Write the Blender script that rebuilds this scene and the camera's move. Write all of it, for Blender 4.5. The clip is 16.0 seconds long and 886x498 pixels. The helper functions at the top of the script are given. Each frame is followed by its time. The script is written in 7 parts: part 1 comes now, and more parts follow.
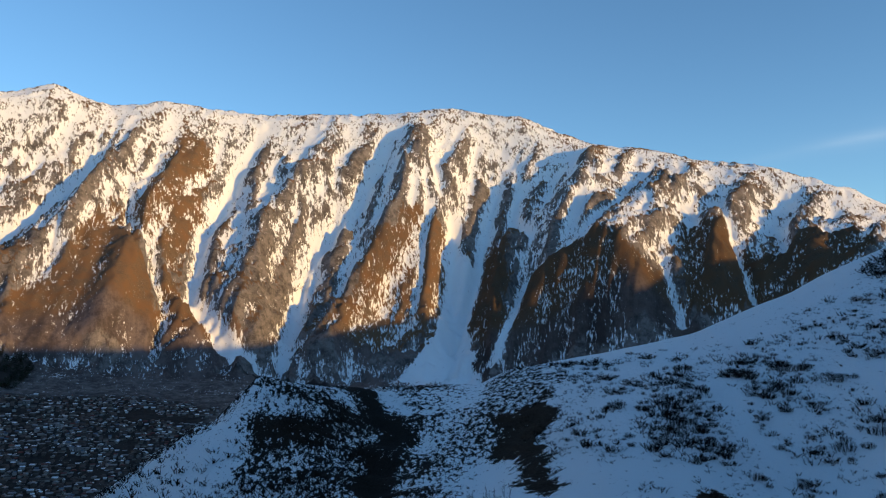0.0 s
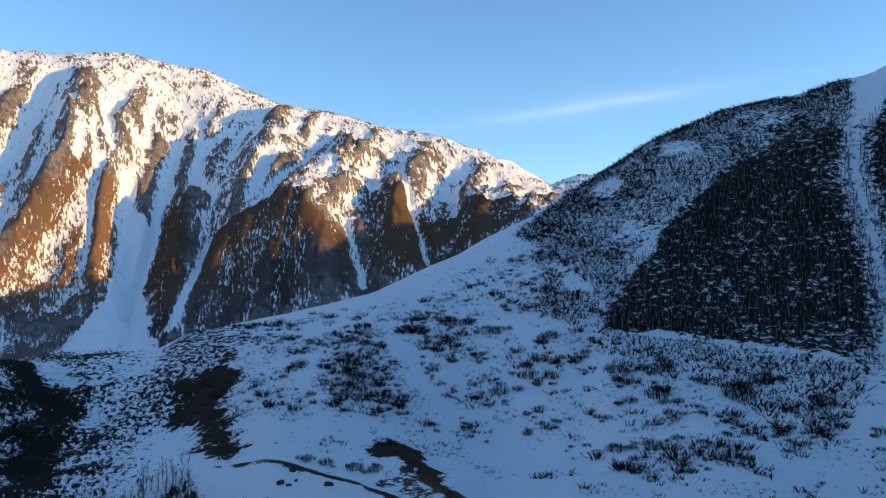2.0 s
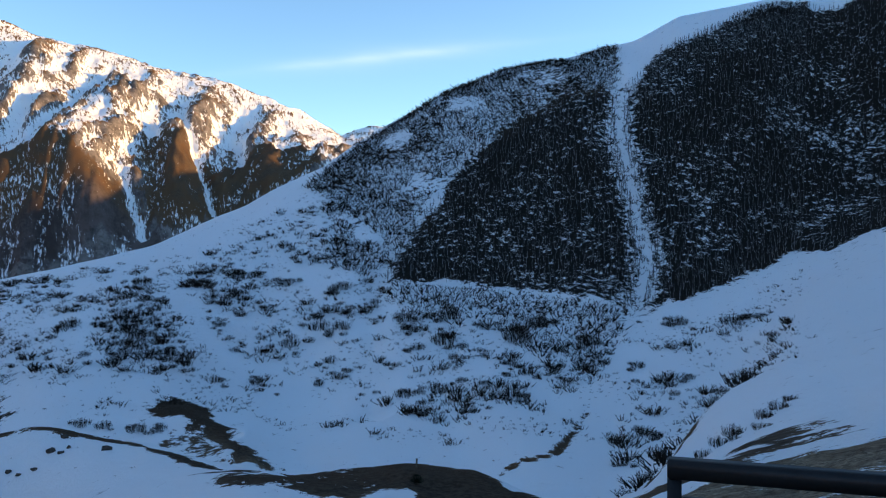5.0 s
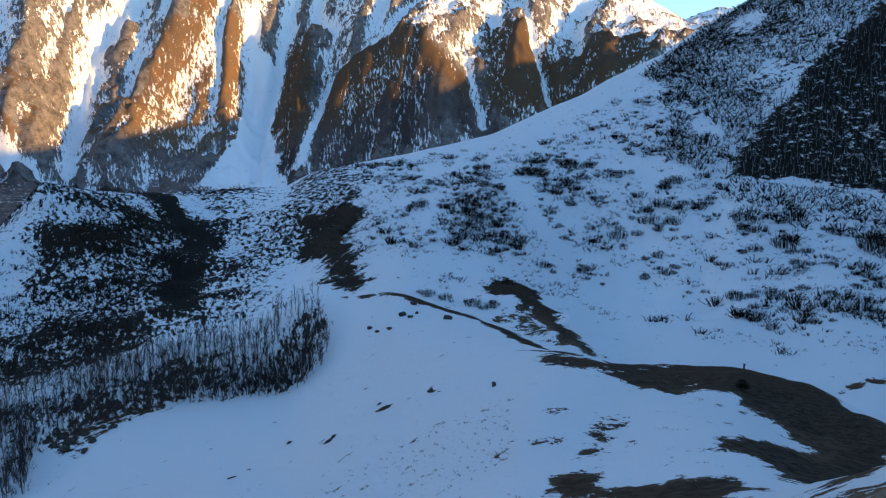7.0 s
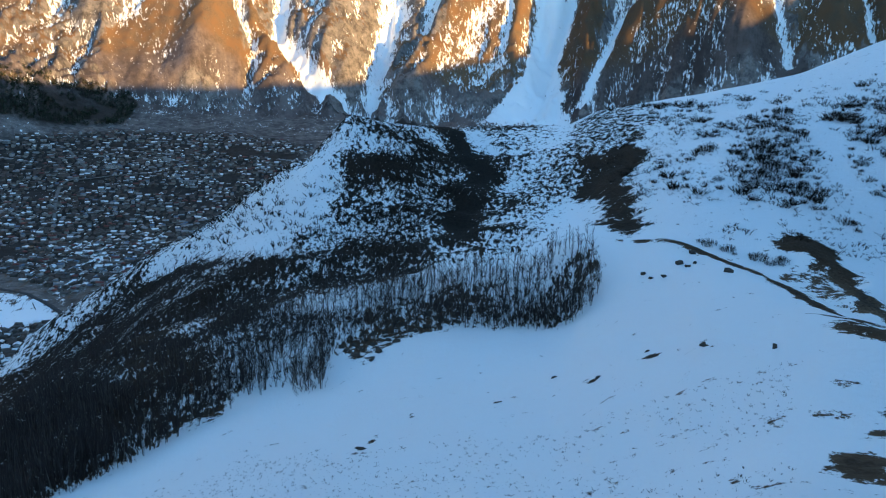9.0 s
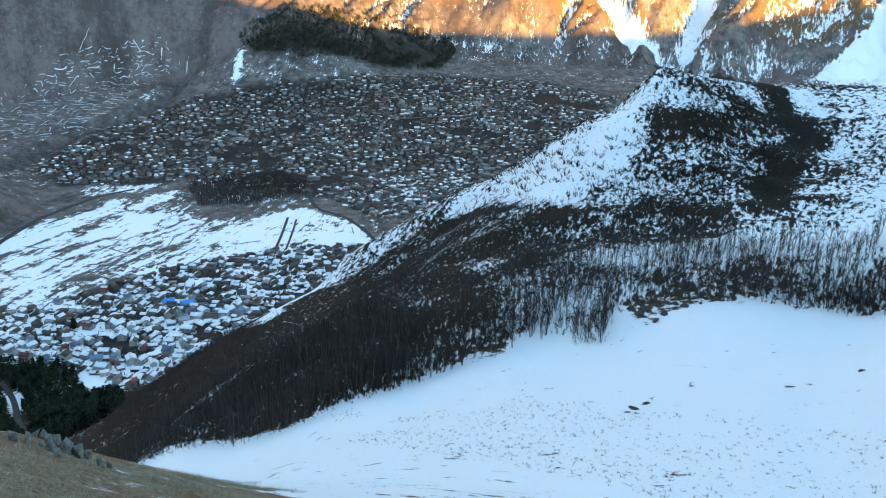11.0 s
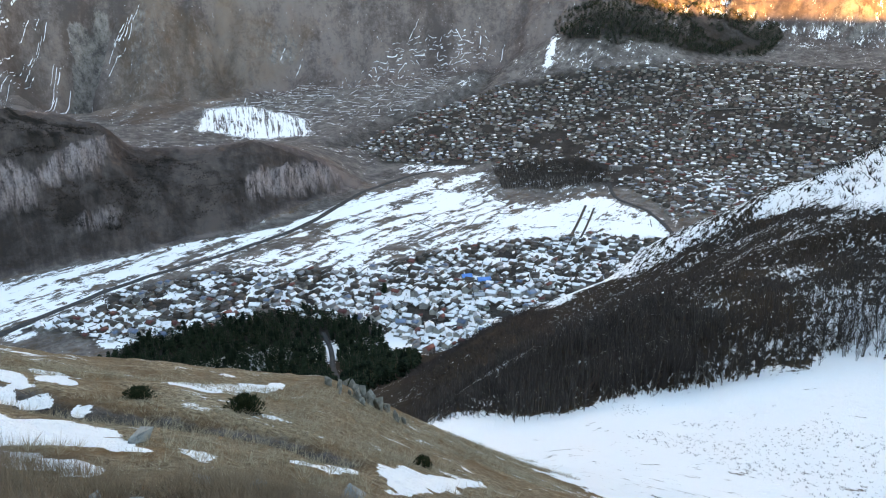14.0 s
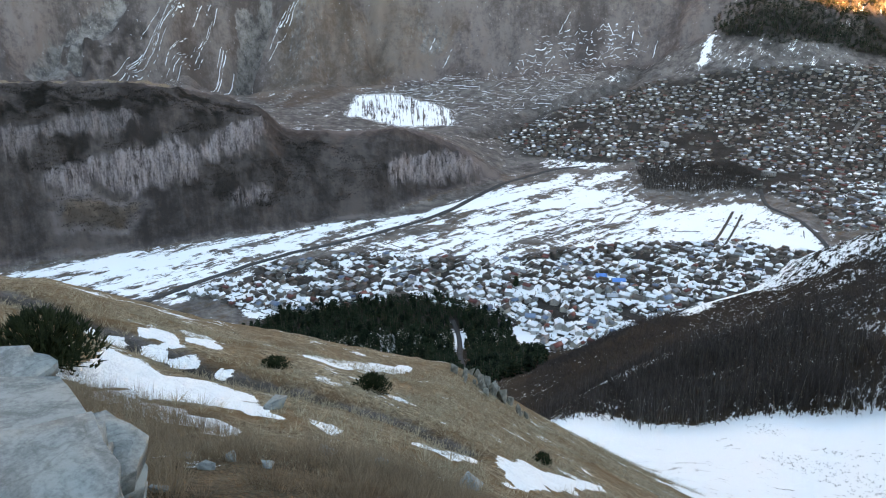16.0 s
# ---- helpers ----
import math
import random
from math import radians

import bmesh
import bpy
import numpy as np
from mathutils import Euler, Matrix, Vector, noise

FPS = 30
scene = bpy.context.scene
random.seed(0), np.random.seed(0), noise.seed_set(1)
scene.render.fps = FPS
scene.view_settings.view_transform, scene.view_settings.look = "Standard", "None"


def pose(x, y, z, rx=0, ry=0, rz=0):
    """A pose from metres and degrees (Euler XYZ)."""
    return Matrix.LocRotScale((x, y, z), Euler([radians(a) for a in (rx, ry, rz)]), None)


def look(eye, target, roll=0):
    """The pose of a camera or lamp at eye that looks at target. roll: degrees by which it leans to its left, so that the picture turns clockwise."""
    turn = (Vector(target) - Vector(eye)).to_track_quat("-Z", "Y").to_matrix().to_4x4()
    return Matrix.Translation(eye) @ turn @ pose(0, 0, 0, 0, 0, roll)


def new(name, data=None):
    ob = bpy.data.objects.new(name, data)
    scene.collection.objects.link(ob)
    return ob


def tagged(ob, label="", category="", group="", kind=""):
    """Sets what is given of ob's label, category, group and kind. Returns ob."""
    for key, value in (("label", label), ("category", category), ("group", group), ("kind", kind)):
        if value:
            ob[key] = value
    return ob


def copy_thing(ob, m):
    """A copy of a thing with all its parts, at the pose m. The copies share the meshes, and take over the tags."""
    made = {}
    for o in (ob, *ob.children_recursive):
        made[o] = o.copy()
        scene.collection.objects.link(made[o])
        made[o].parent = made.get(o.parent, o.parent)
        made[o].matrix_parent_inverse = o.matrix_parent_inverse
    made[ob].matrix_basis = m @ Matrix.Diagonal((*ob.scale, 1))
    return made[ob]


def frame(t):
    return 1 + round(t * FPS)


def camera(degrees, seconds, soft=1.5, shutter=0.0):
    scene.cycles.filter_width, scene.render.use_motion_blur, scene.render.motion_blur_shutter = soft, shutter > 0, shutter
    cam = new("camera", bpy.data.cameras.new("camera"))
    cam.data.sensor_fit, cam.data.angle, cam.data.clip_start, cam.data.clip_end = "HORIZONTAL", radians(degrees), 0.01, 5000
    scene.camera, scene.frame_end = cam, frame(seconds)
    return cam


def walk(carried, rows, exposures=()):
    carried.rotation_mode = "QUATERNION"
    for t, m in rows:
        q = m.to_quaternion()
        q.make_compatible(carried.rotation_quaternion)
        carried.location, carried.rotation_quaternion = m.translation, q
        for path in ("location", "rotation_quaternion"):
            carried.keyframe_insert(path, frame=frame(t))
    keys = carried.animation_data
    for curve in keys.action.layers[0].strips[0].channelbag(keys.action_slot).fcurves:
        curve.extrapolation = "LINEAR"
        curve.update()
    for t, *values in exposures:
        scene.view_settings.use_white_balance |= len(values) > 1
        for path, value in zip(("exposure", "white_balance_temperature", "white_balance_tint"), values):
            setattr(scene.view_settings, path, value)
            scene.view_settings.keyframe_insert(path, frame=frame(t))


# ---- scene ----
# ---- the camera and its turn on the spot ----
EYE = Vector((0.0, 0.0, 430.0))
TURN = [  # seconds, bearing, upward tilt, lean
    (0.0, -0.00, 4.74, 0.37),
    (0.5, 6.01, 4.25, 0.14),
    (1.0, 12.10, 3.55, 0.03),
    (1.5, 17.91, 2.74, 0.03),
    (2.0, 22.56, 1.97, -0.13),
    (2.5, 27.54, 1.34, -0.22),
    (3.0, 32.81, 1.41, -0.01),
    (3.2, 34.82, 1.67, 0.11),
    (3.6, 38.29, 1.63, 0.19),
    (4.0, 40.25, 1.17, 0.10),
    (4.4, 40.58, 0.32, -0.05),
    (4.8, 39.12, -0.87, -0.19),
    (5.3, 34.56, -2.77, -0.19),
    (5.5, 32.12, -3.60, -0.10),
    (6.0, 25.93, -5.72, 0.01),
    (6.5, 19.66, -7.66, 0.03),
    (7.0, 14.00, -9.47, 0.37),
    (7.5, 8.53, -11.10, 0.63),
    (8.0, 3.45, -12.45, 0.38),
    (8.5, -1.38, -13.29, 0.23),
    (9.0, -6.15, -13.96, 0.46),
    (9.5, -11.67, -14.87, 0.48),
    (10.0, -17.26, -15.89, 0.58),
    (10.2, -19.49, -16.31, 0.59),
    (10.6, -23.81, -17.06, 0.65),
    (11.0, -27.82, -17.65, 0.66),
    (11.4, -31.54, -18.09, 0.62),
    (11.8, -34.95, -18.36, 0.48),
    (12.3, -38.81, -18.45, 0.15),
    (12.5, -40.17, -18.45, 0.02),
    (13.0, -43.90, -18.39, -0.47),
    (13.5, -47.24, -18.40, -1.08),
    (14.0, -50.00, -18.38, -1.25),
    (14.5, -52.95, -18.29, -1.03),
    (15.0, -56.09, -18.30, -0.84),
    (15.5, -58.63, -18.59, -0.46),
    (16.0, -60.24, -18.76, -0.46),
]
EXPOSURES = [  # seconds, stops, kelvin, tint
    (0.0, 0.70, 5800, 3), (1.5, 1.06, 5850, 6), (3.0, 1.33, 5950, 8), (5.5, 1.5, 6350, 9), (8.0, 1.78, 6200, 4), (10.2, 2.52, 6600, -5),
    (12.3, 3.40, 11200, 14), (14.0, 3.30, 11300, 15), (16.0, 3.32, 11400, 16)]

cam = camera(58.49, 16.0, soft=1.1)

walk(cam, [(t, pose(EYE.x, EYE.y, EYE.z, 90 + up, 0, -yaw) @ pose(0, 0, 0, 0, 0, lean)) for t, yaw, up, lean in TURN], EXPOSURES)

# ---- daylight: a low sun behind the high flank, and the sky ----
SUN_BEARING, SUN_HEIGHT = 119.0, 6.5
world = bpy.data.worlds.new("sky")
scene.world = world
world.use_nodes = True
wn = world.node_tree
wn.nodes.clear()
sky = wn.nodes.new("ShaderNodeTexSky")
sky.sky_type, sky.sun_disc = "NISHITA", False
sky.sun_elevation, sky.sun_rotation = radians(SUN_HEIGHT), radians(SUN_BEARING)
sky.altitude, sky.air_density, sky.dust_density, sky.ozone_density = 2100, 1.0, 0.6, 2.1
bg = wn.nodes.new("ShaderNodeBackground")
bg.inputs["Strength"].default_value = 0.15
wo = wn.nodes.new("ShaderNodeOutputWorld")
# a thin streak of cirrus
aim = wn.nodes.new("ShaderNodeTexCoord").outputs["Generated"]


def along(axis):
    n = wn.nodes.new("ShaderNodeVectorMath")
    n.operation = "DOT_PRODUCT"
    n.inputs[1].default_value = axis
    wn.links.new(aim, n.inputs[0])
    return n.outputs["Value"]


def sky_math(op, a, b=0.0):
    n = wn.nodes.new("ShaderNodeMath")
    n.operation = op
    for k, v in enumerate((a, b)):
        if isinstance(v, (int, float)):
            n.inputs[k].default_value = v
        else:
            wn.links.new(v, n.inputs[k])
    return n.outputs[0]


cb, ch = radians(34.0), radians(12.1)
c_out = Vector((math.sin(cb) * math.cos(ch), math.cos(cb) * math.cos(ch), math.sin(ch)))
c_side = Vector((math.cos(cb), -math.sin(cb), 0.0))
c_up = c_side.cross(c_out)
cs, cu = along(tuple(c_side)), along(tuple(c_up))
wisp = wn.nodes.new("ShaderNodeTexNoise")
wisp.inputs["Scale"].default_value, wisp.inputs["Detail"].default_value = 9.0, 6.0
wm = wn.nodes.new("ShaderNodeMapping")
wm.inputs["Scale"].default_value = (1, 1, 6)
wn.links.new(aim, wm.inputs["Vector"])
wn.links.new(wm.outputs[0], wisp.inputs["Vector"])
lift_v = sky_math("SUBTRACT", cu, sky_math("MULTIPLY", cs, 0.11))
thin = sky_math("DIVIDE", 1.0, sky_math("ADD", 1.0, sky_math("POWER", sky_math("DIVIDE", lift_v, 0.006), 2.0)))
long = sky_math("DIVIDE", 1.0, sky_math("ADD", 1.0, sky_math("POWER", sky_math("DIVIDE", cs, 0.13), 4.0)))
veil = sky_math("MULTIPLY", sky_math("MULTIPLY", thin, long), sky_math("MULTIPLY", wisp.outputs["Fac"], 0.32))
cm = wn.nodes.new("ShaderNodeMix")
cm.data_type = "RGBA"
cm.inputs["B"].default_value = (4.2, 4.1, 4.0, 1)
wn.links.new(veil, cm.inputs["Factor"])
wn.links.new(sky.outputs[0], cm.inputs["A"])
wn.links.new(cm.outputs["Result"], bg.inputs[0])
wn.links.new(bg.outputs[0], wo.inputs[0])
sun = new("sun", bpy.data.lights.new("sun", "SUN"))
sun.data.energy, sun.data.angle, sun.data.color = 2.75, radians(0.5), (1.0, 0.55, 0.15)
sb, sh = radians(SUN_BEARING), radians(SUN_HEIGHT)
sun.matrix_world = look((0, 0, 900), (-math.sin(sb) * math.cos(sh), -math.cos(sb) * math.cos(sh), 900 - math.sin(sh)))

# ---- materials ----
def material(name):
    m = bpy.data.materials.new(name)
    m.use_nodes = True
    nt = m.node_tree
    nt.nodes.clear()
    out = nt.nodes.new("ShaderNodeOutputMaterial")
    bsdf = nt.nodes.new("ShaderNodeBsdfPrincipled")
    nt.links.new(bsdf.outputs[0], out.inputs[0])
    return m, nt, bsdf


def node(nt, kind, **values):
    n = nt.nodes.new("ShaderNode" + kind)
    for key, value in values.items():
        if key == "op":
            n.operation = value
        elif key == "mode":
            n.data_type = value
        else:
            n.inputs[key].default_value = value
    return n


def calc(nt, op, a, b=0.0, clamp=False):
    n = nt.nodes.new("ShaderNodeMath")
    n.operation, n.use_clamp = op, clamp
    for k, v in enumerate((a, b)):
        if isinstance(v, (int, float)):
            n.inputs[k].default_value = v
        else:
            nt.links.new(v, n.inputs[k])
    return n.outputs[0]


def blend(nt, share, a, b):
    n = nt.nodes.new("ShaderNodeMix")
    n.data_type = "RGBA"
    for sock, v in ((n.inputs["Factor"], share), (n.inputs["A"], a), (n.inputs["B"], b)):
        if isinstance(v, (int, float)):
            sock.default_value = v
        elif isinstance(v, tuple):
            sock.default_value = (*v, 1)
        else:
            nt.links.new(v, sock)
    return n.outputs["Result"]


def grain(nt, coords, scale, detail=6.0, rough=0.6, stretch=None):
    if stretch:
        mp = nt.nodes.new("ShaderNodeMapping")
        mp.inputs["Scale"].default_value = stretch
        nt.links.new(coords, mp.inputs["Vector"])
        coords = mp.outputs[0]
    n = nt.nodes.new("ShaderNodeTexNoise")
    n.inputs["Scale"].default_value, n.inputs["Detail"].default_value, n.inputs["Roughness"].default_value = scale, detail, rough
    nt.links.new(coords, n.inputs["Vector"])
    return n.outputs["Fac"]


def ramp(nt, x, a, b):
    n = nt.nodes.new("ShaderNodeMapRange")
    n.interpolation_type = "SMOOTHSTEP"
    for k, v in (("From Min", a), ("From Max", b)):
        if isinstance(v, (int, float)):
            n.inputs[k].default_value = v
        else:
            nt.links.new(v, n.inputs[k])
    nt.links.new(x, n.inputs["Value"])
    return n.outputs[0]


def relief(nt, bsdf, height_out, strength, distance):
    b = nt.nodes.new("ShaderNodeBump")
    b.inputs["Strength"].default_value, b.inputs["Distance"].default_value = strength, distance
    nt.links.new(height_out, b.inputs["Height"])
    nt.links.new(b.outputs[0], bsdf.inputs["Normal"])


def ground_material():
    m, nt, bsdf = material("snow_grass_and_rock")
    geo = nt.nodes.new("ShaderNodeNewGeometry")
    pos = geo.outputs["Position"]

    def share(name):
        a = nt.nodes.new("ShaderNodeAttribute")
        a.attribute_name = name
        return a.outputs["Fac"]
    snow, rock, dark, streak = share("snow"), share("rock"), share("dark"), share("streak")
    coarse = share("coarse")
    close_by = grain(nt, pos, 1 / 2.4, 7, 0.78)
    middle = grain(nt, pos, 1 / 4.2, 7, 0.82)
    distant = grain(nt, pos, 1 / 26, 7, 0.82)

    def fade(share_of, a, b):
        n = nt.nodes.new("ShaderNodeMix")
        for sock, v in zip((n.inputs[0], n.inputs[2], n.inputs[3]), (share_of, a, b)):
            nt.links.new(v, sock)
        return n.outputs[0]
    even = fade(ramp(nt, coarse, 0.5, 1.0), fade(ramp(nt, coarse, 0.0, 0.5), close_by, middle), distant)
    drape = nt.nodes.new("ShaderNodeAttribute")
    drape.attribute_name = "drape"
    lines = grain(nt, drape.outputs["Vector"], 1 / 10, 7, 0.78)
    k = fade(streak, even, lines)
    k = calc(nt, "ADD", calc(nt, "MULTIPLY", calc(nt, "SUBTRACT", k, 0.5), 1.7), 0.5)
    thr = calc(nt, "ADD", calc(nt, "MULTIPLY", calc(nt, "SUBTRACT", 0.5, snow), 0.62), 0.5)
    white = ramp(nt, k, calc(nt, "SUBTRACT", thr, 0.016), calc(nt, "ADD", thr, 0.016))
    fine = grain(nt, pos, 1.3, 8, 0.7)
    broad = grain(nt, pos, 1 / 60, 5, 0.6)
    speck = calc(nt, "ADD", calc(nt, "MULTIPLY", grain(nt, pos, 7.0, 6, 0.75), 0.6), calc(nt, "MULTIPLY", grain(nt, pos, 55.0, 5, 0.75), 0.4))
    grass = blend(nt, ramp(nt, calc(nt, "ADD", calc(nt, "MULTIPLY", fine, 0.6), calc(nt, "MULTIPLY", speck, 0.4)), 0.38, 0.62), (0.055, 0.037, 0.026), (0.26, 0.185, 0.120))
    grass = blend(nt, ramp(nt, broad, 0.35, 0.65), grass, (0.20, 0.115, 0.060))
    grass = blend(nt, calc(nt, "MULTIPLY", share("straw"), ramp(nt, close_by, 0.36, 0.6)), grass, blend(nt, ramp(nt, speck, 0.42, 0.57), (0.075, 0.054, 0.036), (0.50, 0.40, 0.275)))
    spoil, scree = calc(nt, "ADD", calc(nt, "MULTIPLY", lines, 0.35), calc(nt, "MULTIPLY", even, 0.65)), share("scree")
    vast = grain(nt, drape.outputs["Vector"], 1 / 150, 4, 0.6)
    spoil = calc(nt, "ADD", spoil, calc(nt, "MULTIPLY", calc(nt, "SUBTRACT", vast, 0.5), 0.9))
    tone = blend(nt, ramp(nt, scree, 0.6, 1.0), blend(nt, ramp(nt, spoil, 0.36, 0.64), (0.088, 0.071, 0.068), (0.21, 0.168, 0.155)), blend(nt, ramp(nt, spoil, 0.34, 0.68), (0.040, 0.032, 0.029), (0.112, 0.088, 0.079)))
    grass = blend(nt, ramp(nt, scree, 0.0, 0.5), grass, tone)
    stone = blend(nt, ramp(nt, calc(nt, "ADD", calc(nt, "MULTIPLY", even, 0.7), calc(nt, "MULTIPLY", broad, 0.3)), 0.36, 0.64), (0.075, 0.067, 0.064), (0.30, 0.265, 0.245))
    earth = blend(nt, ramp(nt, calc(nt, "ADD", rock, calc(nt, "MULTIPLY", calc(nt, "SUBTRACT", k, 0.5), 0.9)), 0.35, 0.65), grass, stone)
    earth = blend(nt, calc(nt, "MULTIPLY", share("pale"), ramp(nt, calc(nt, "ADD", calc(nt, "MULTIPLY", lines, 0.6), calc(nt, "MULTIPLY", even, 0.4)), 0.42, 0.48)), earth, blend(nt, ramp(nt, calc(nt, "ADD", calc(nt, "MULTIPLY", lines, 0.6), calc(nt, "MULTIPLY", middle, 0.4)), 0.42, 0.60), (0.10, 0.078, 0.076), (0.33, 0.265, 0.25)))
    # near-black tone for heath, litter and bare earth, and for shade painted in
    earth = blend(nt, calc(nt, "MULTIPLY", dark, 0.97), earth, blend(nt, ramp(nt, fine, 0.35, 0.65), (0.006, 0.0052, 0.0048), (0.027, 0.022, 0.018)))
    flakes = blend(nt, broad, (0.905, 0.92, 0.935), (0.95, 0.955, 0.96))
    nt.links.new(blend(nt, white, earth, flakes), bsdf.inputs["Base Color"])
    bsdf.inputs["Roughness"].default_value = 0.85
    bsdf.inputs["Specular IOR Level"].default_value = 0.05
    blades = calc(nt, "MULTIPLY", calc(nt, "MULTIPLY", speck, calc(nt, "SUBTRACT", 1.0, white)), calc(nt, "MULTIPLY", share("straw"), 0.09))
    relief(nt, bsdf, calc(nt, "ADD", calc(nt, "ADD", k, blades), calc(nt, "MULTIPLY", white, 0.03)), 0.6, 2.0)
    return m


def plain_material(name, low, high, size=1.0, rough=0.8, metal=0.0, bump=0.0, vary=0.0):
    """A surface whose colour drifts between two tones at two scales; vary: share of drift from thing to thing."""
    m, nt, bsdf = material(name)
    pos = nt.nodes.new("ShaderNodeTexCoord").outputs["Object"]
    mix = calc(nt, "ADD", calc(nt, "MULTIPLY", grain(nt, pos, 1 / size, 6, 0.65), 0.65), calc(nt, "MULTIPLY", grain(nt, pos, 7 / size, 4, 0.6), 0.35))
    if vary:
        info = nt.nodes.new("ShaderNodeObjectInfo")
        mix = calc(nt, "ADD", mix, calc(nt, "MULTIPLY", calc(nt, "SUBTRACT", info.outputs["Random"], 0.5), vary))
    nt.links.new(blend(nt, ramp(nt, mix, 0.3, 0.7), low, high), bsdf.inputs["Base Color"])
    bsdf.inputs["Roughness"].default_value, bsdf.inputs["Metallic"].default_value = rough, metal
    bsdf.inputs["Specular IOR Level"].default_value = 0.3 if rough < 0.8 else 0.06
    if bump:
        relief(nt, bsdf, mix, 0.6, bump)
    return m


GROUND = ground_material()
BARK = plain_material("grey_brown_bark", (0.045, 0.038, 0.034), (0.13, 0.11, 0.095), 1.5, 0.9, vary=0.2)
TWIGS = plain_material("dark_twigs", (0.024, 0.0185, 0.0175), (0.078, 0.060, 0.055), 2.0, 0.9)
BIRCH = plain_material("pale_birch_bark", (0.16, 0.14, 0.12), (0.42, 0.38, 0.33), 0.8, 0.8)
COPSE_TWIGS = plain_material("brown_copse_twigs", (0.030, 0.024, 0.021), (0.075, 0.060, 0.052), 4.0, 0.9)
WOOD_TRUNKS = plain_material("wood_trunks", (0.17, 0.17, 0.17), (0.42, 0.42, 0.42), 2.0, 0.9)
WOOD_TWIGS = plain_material("wood_twigs", (0.016, 0.014, 0.014), (0.066, 0.059, 0.056), 3.0, 0.9)
SHRUB = plain_material("leafless_shrub", (0.012, 0.009, 0.007), (0.036, 0.026, 0.019), 1.5, 0.9, vary=0.2)
NEEDLES = plain_material("pine_needles", (0.006, 0.012, 0.007), (0.020, 0.032, 0.017), 2.0, 0.8, vary=0.3)
JUNIPER = plain_material("juniper_needles", (0.008, 0.013, 0.006), (0.036, 0.043, 0.018), 0.3, 0.8)
STRAW = plain_material("dry_grass", (0.20, 0.15, 0.098), (0.54, 0.44, 0.31), 0.4, 0.9)
STALKS = plain_material("dead_stalks", (0.15, 0.095, 0.062), (0.36, 0.25, 0.165), 0.5, 0.9)


def slate_material():
    m, nt, bsdf = material("pale_slate")
    pos = nt.nodes.new("ShaderNodeTexCoord").outputs["Object"]
    bed = grain(nt, pos, 2.2, 8, 0.66, (1.0, 3.2, 6.0))
    grit = grain(nt, pos, 42.0, 6, 0.75)
    cells = nt.nodes.new("ShaderNodeTexVoronoi")
    cells.feature = "DISTANCE_TO_EDGE"
    cells.inputs["Scale"].default_value = 1.5
    bent = nt.nodes.new("ShaderNodeVectorMath")
    bent.operation = "MULTIPLY_ADD"
    w = nt.nodes.new("ShaderNodeTexNoise")
    w.inputs["Scale"].default_value = 4.0
    nt.links.new(pos, w.inputs["Vector"])
    nt.links.new(w.outputs["Color"], bent.inputs[0])
    bent.inputs[1].default_value = (0.3, 0.3, 0.3)
    nt.links.new(pos, bent.inputs[2])
    nt.links.new(bent.outputs[0], cells.inputs["Vector"])
    crack = calc(nt, "MAXIMUM", ramp(nt, cells.outputs["Distance"], 0.001, 0.010), ramp(nt, grain(nt, pos, 2.6, 4, 0.6), 0.50, 0.56))
    crack = calc(nt, "MAXIMUM", crack, 0.78)
    mix = calc(nt, "ADD", calc(nt, "MULTIPLY", bed, 0.65), calc(nt, "MULTIPLY", grit, 0.35))
    col = blend(nt, ramp(nt, mix, 0.40, 0.57), (0.10, 0.11, 0.107), (0.235, 0.25, 0.238))
    col = blend(nt, ramp(nt, grain(nt, pos, 1.7, 6, 0.7), 0.55, 0.68), col, (0.30, 0.265, 0.21))
    nt.links.new(blend(nt, crack, (0.045, 0.042, 0.038), col), bsdf.inputs["Base Color"])
    bsdf.inputs["Roughness"].default_value = 0.7
    relief(nt, bsdf, calc(nt, "ADD", mix, calc(nt, "MULTIPLY", crack, 0.5)), 0.7, 0.012)
    return m


SLATE = slate_material()
BOULDER = plain_material("dark_boulder", (0.035, 0.030, 0.026), (0.12, 0.10, 0.085), 1.0, 0.9, bump=0.1)
CRAG = plain_material("grey_crag", (0.11, 0.105, 0.09), (0.30, 0.28, 0.24), 0.8, 0.85, bump=0.15)
SNOW = plain_material("lying_snow", (0.80, 0.82, 0.85), (0.88, 0.89, 0.90), 2.0, 0.6)
ASPHALT = plain_material("asphalt", (0.045, 0.044, 0.044), (0.085, 0.082, 0.080), 8.0, 0.85)
TOWN_ROAD = plain_material("dusty_street", (0.13, 0.125, 0.12), (0.22, 0.21, 0.20), 8.0, 0.9)
BLACK_STEEL = plain_material("black_painted_steel", (0.006, 0.006, 0.007), (0.014, 0.014, 0.015), 0.1, 0.45)
TIMBER = plain_material("weathered_timber", (0.10, 0.075, 0.05), (0.24, 0.19, 0.14), 0.4, 0.85)
GLASS_DARK = plain_material("window_glass", (0.010, 0.012, 0.015), (0.03, 0.035, 0.04), 1.0, 0.15)
WALLS = [plain_material("rendered_wall", (0.22, 0.21, 0.20), (0.44, 0.42, 0.39), 3.0, 0.9, vary=0.6),
         plain_material("stone_wall", (0.16, 0.15, 0.135), (0.34, 0.32, 0.28), 1.5, 0.9, vary=0.6),
         plain_material("brick_wall", (0.11, 0.088, 0.078), (0.22, 0.17, 0.15), 2.0, 0.9, vary=0.5),
         plain_material("timber_wall", (0.06, 0.052, 0.045), (0.14, 0.115, 0.095), 1.0, 0.9, vary=0.6)]
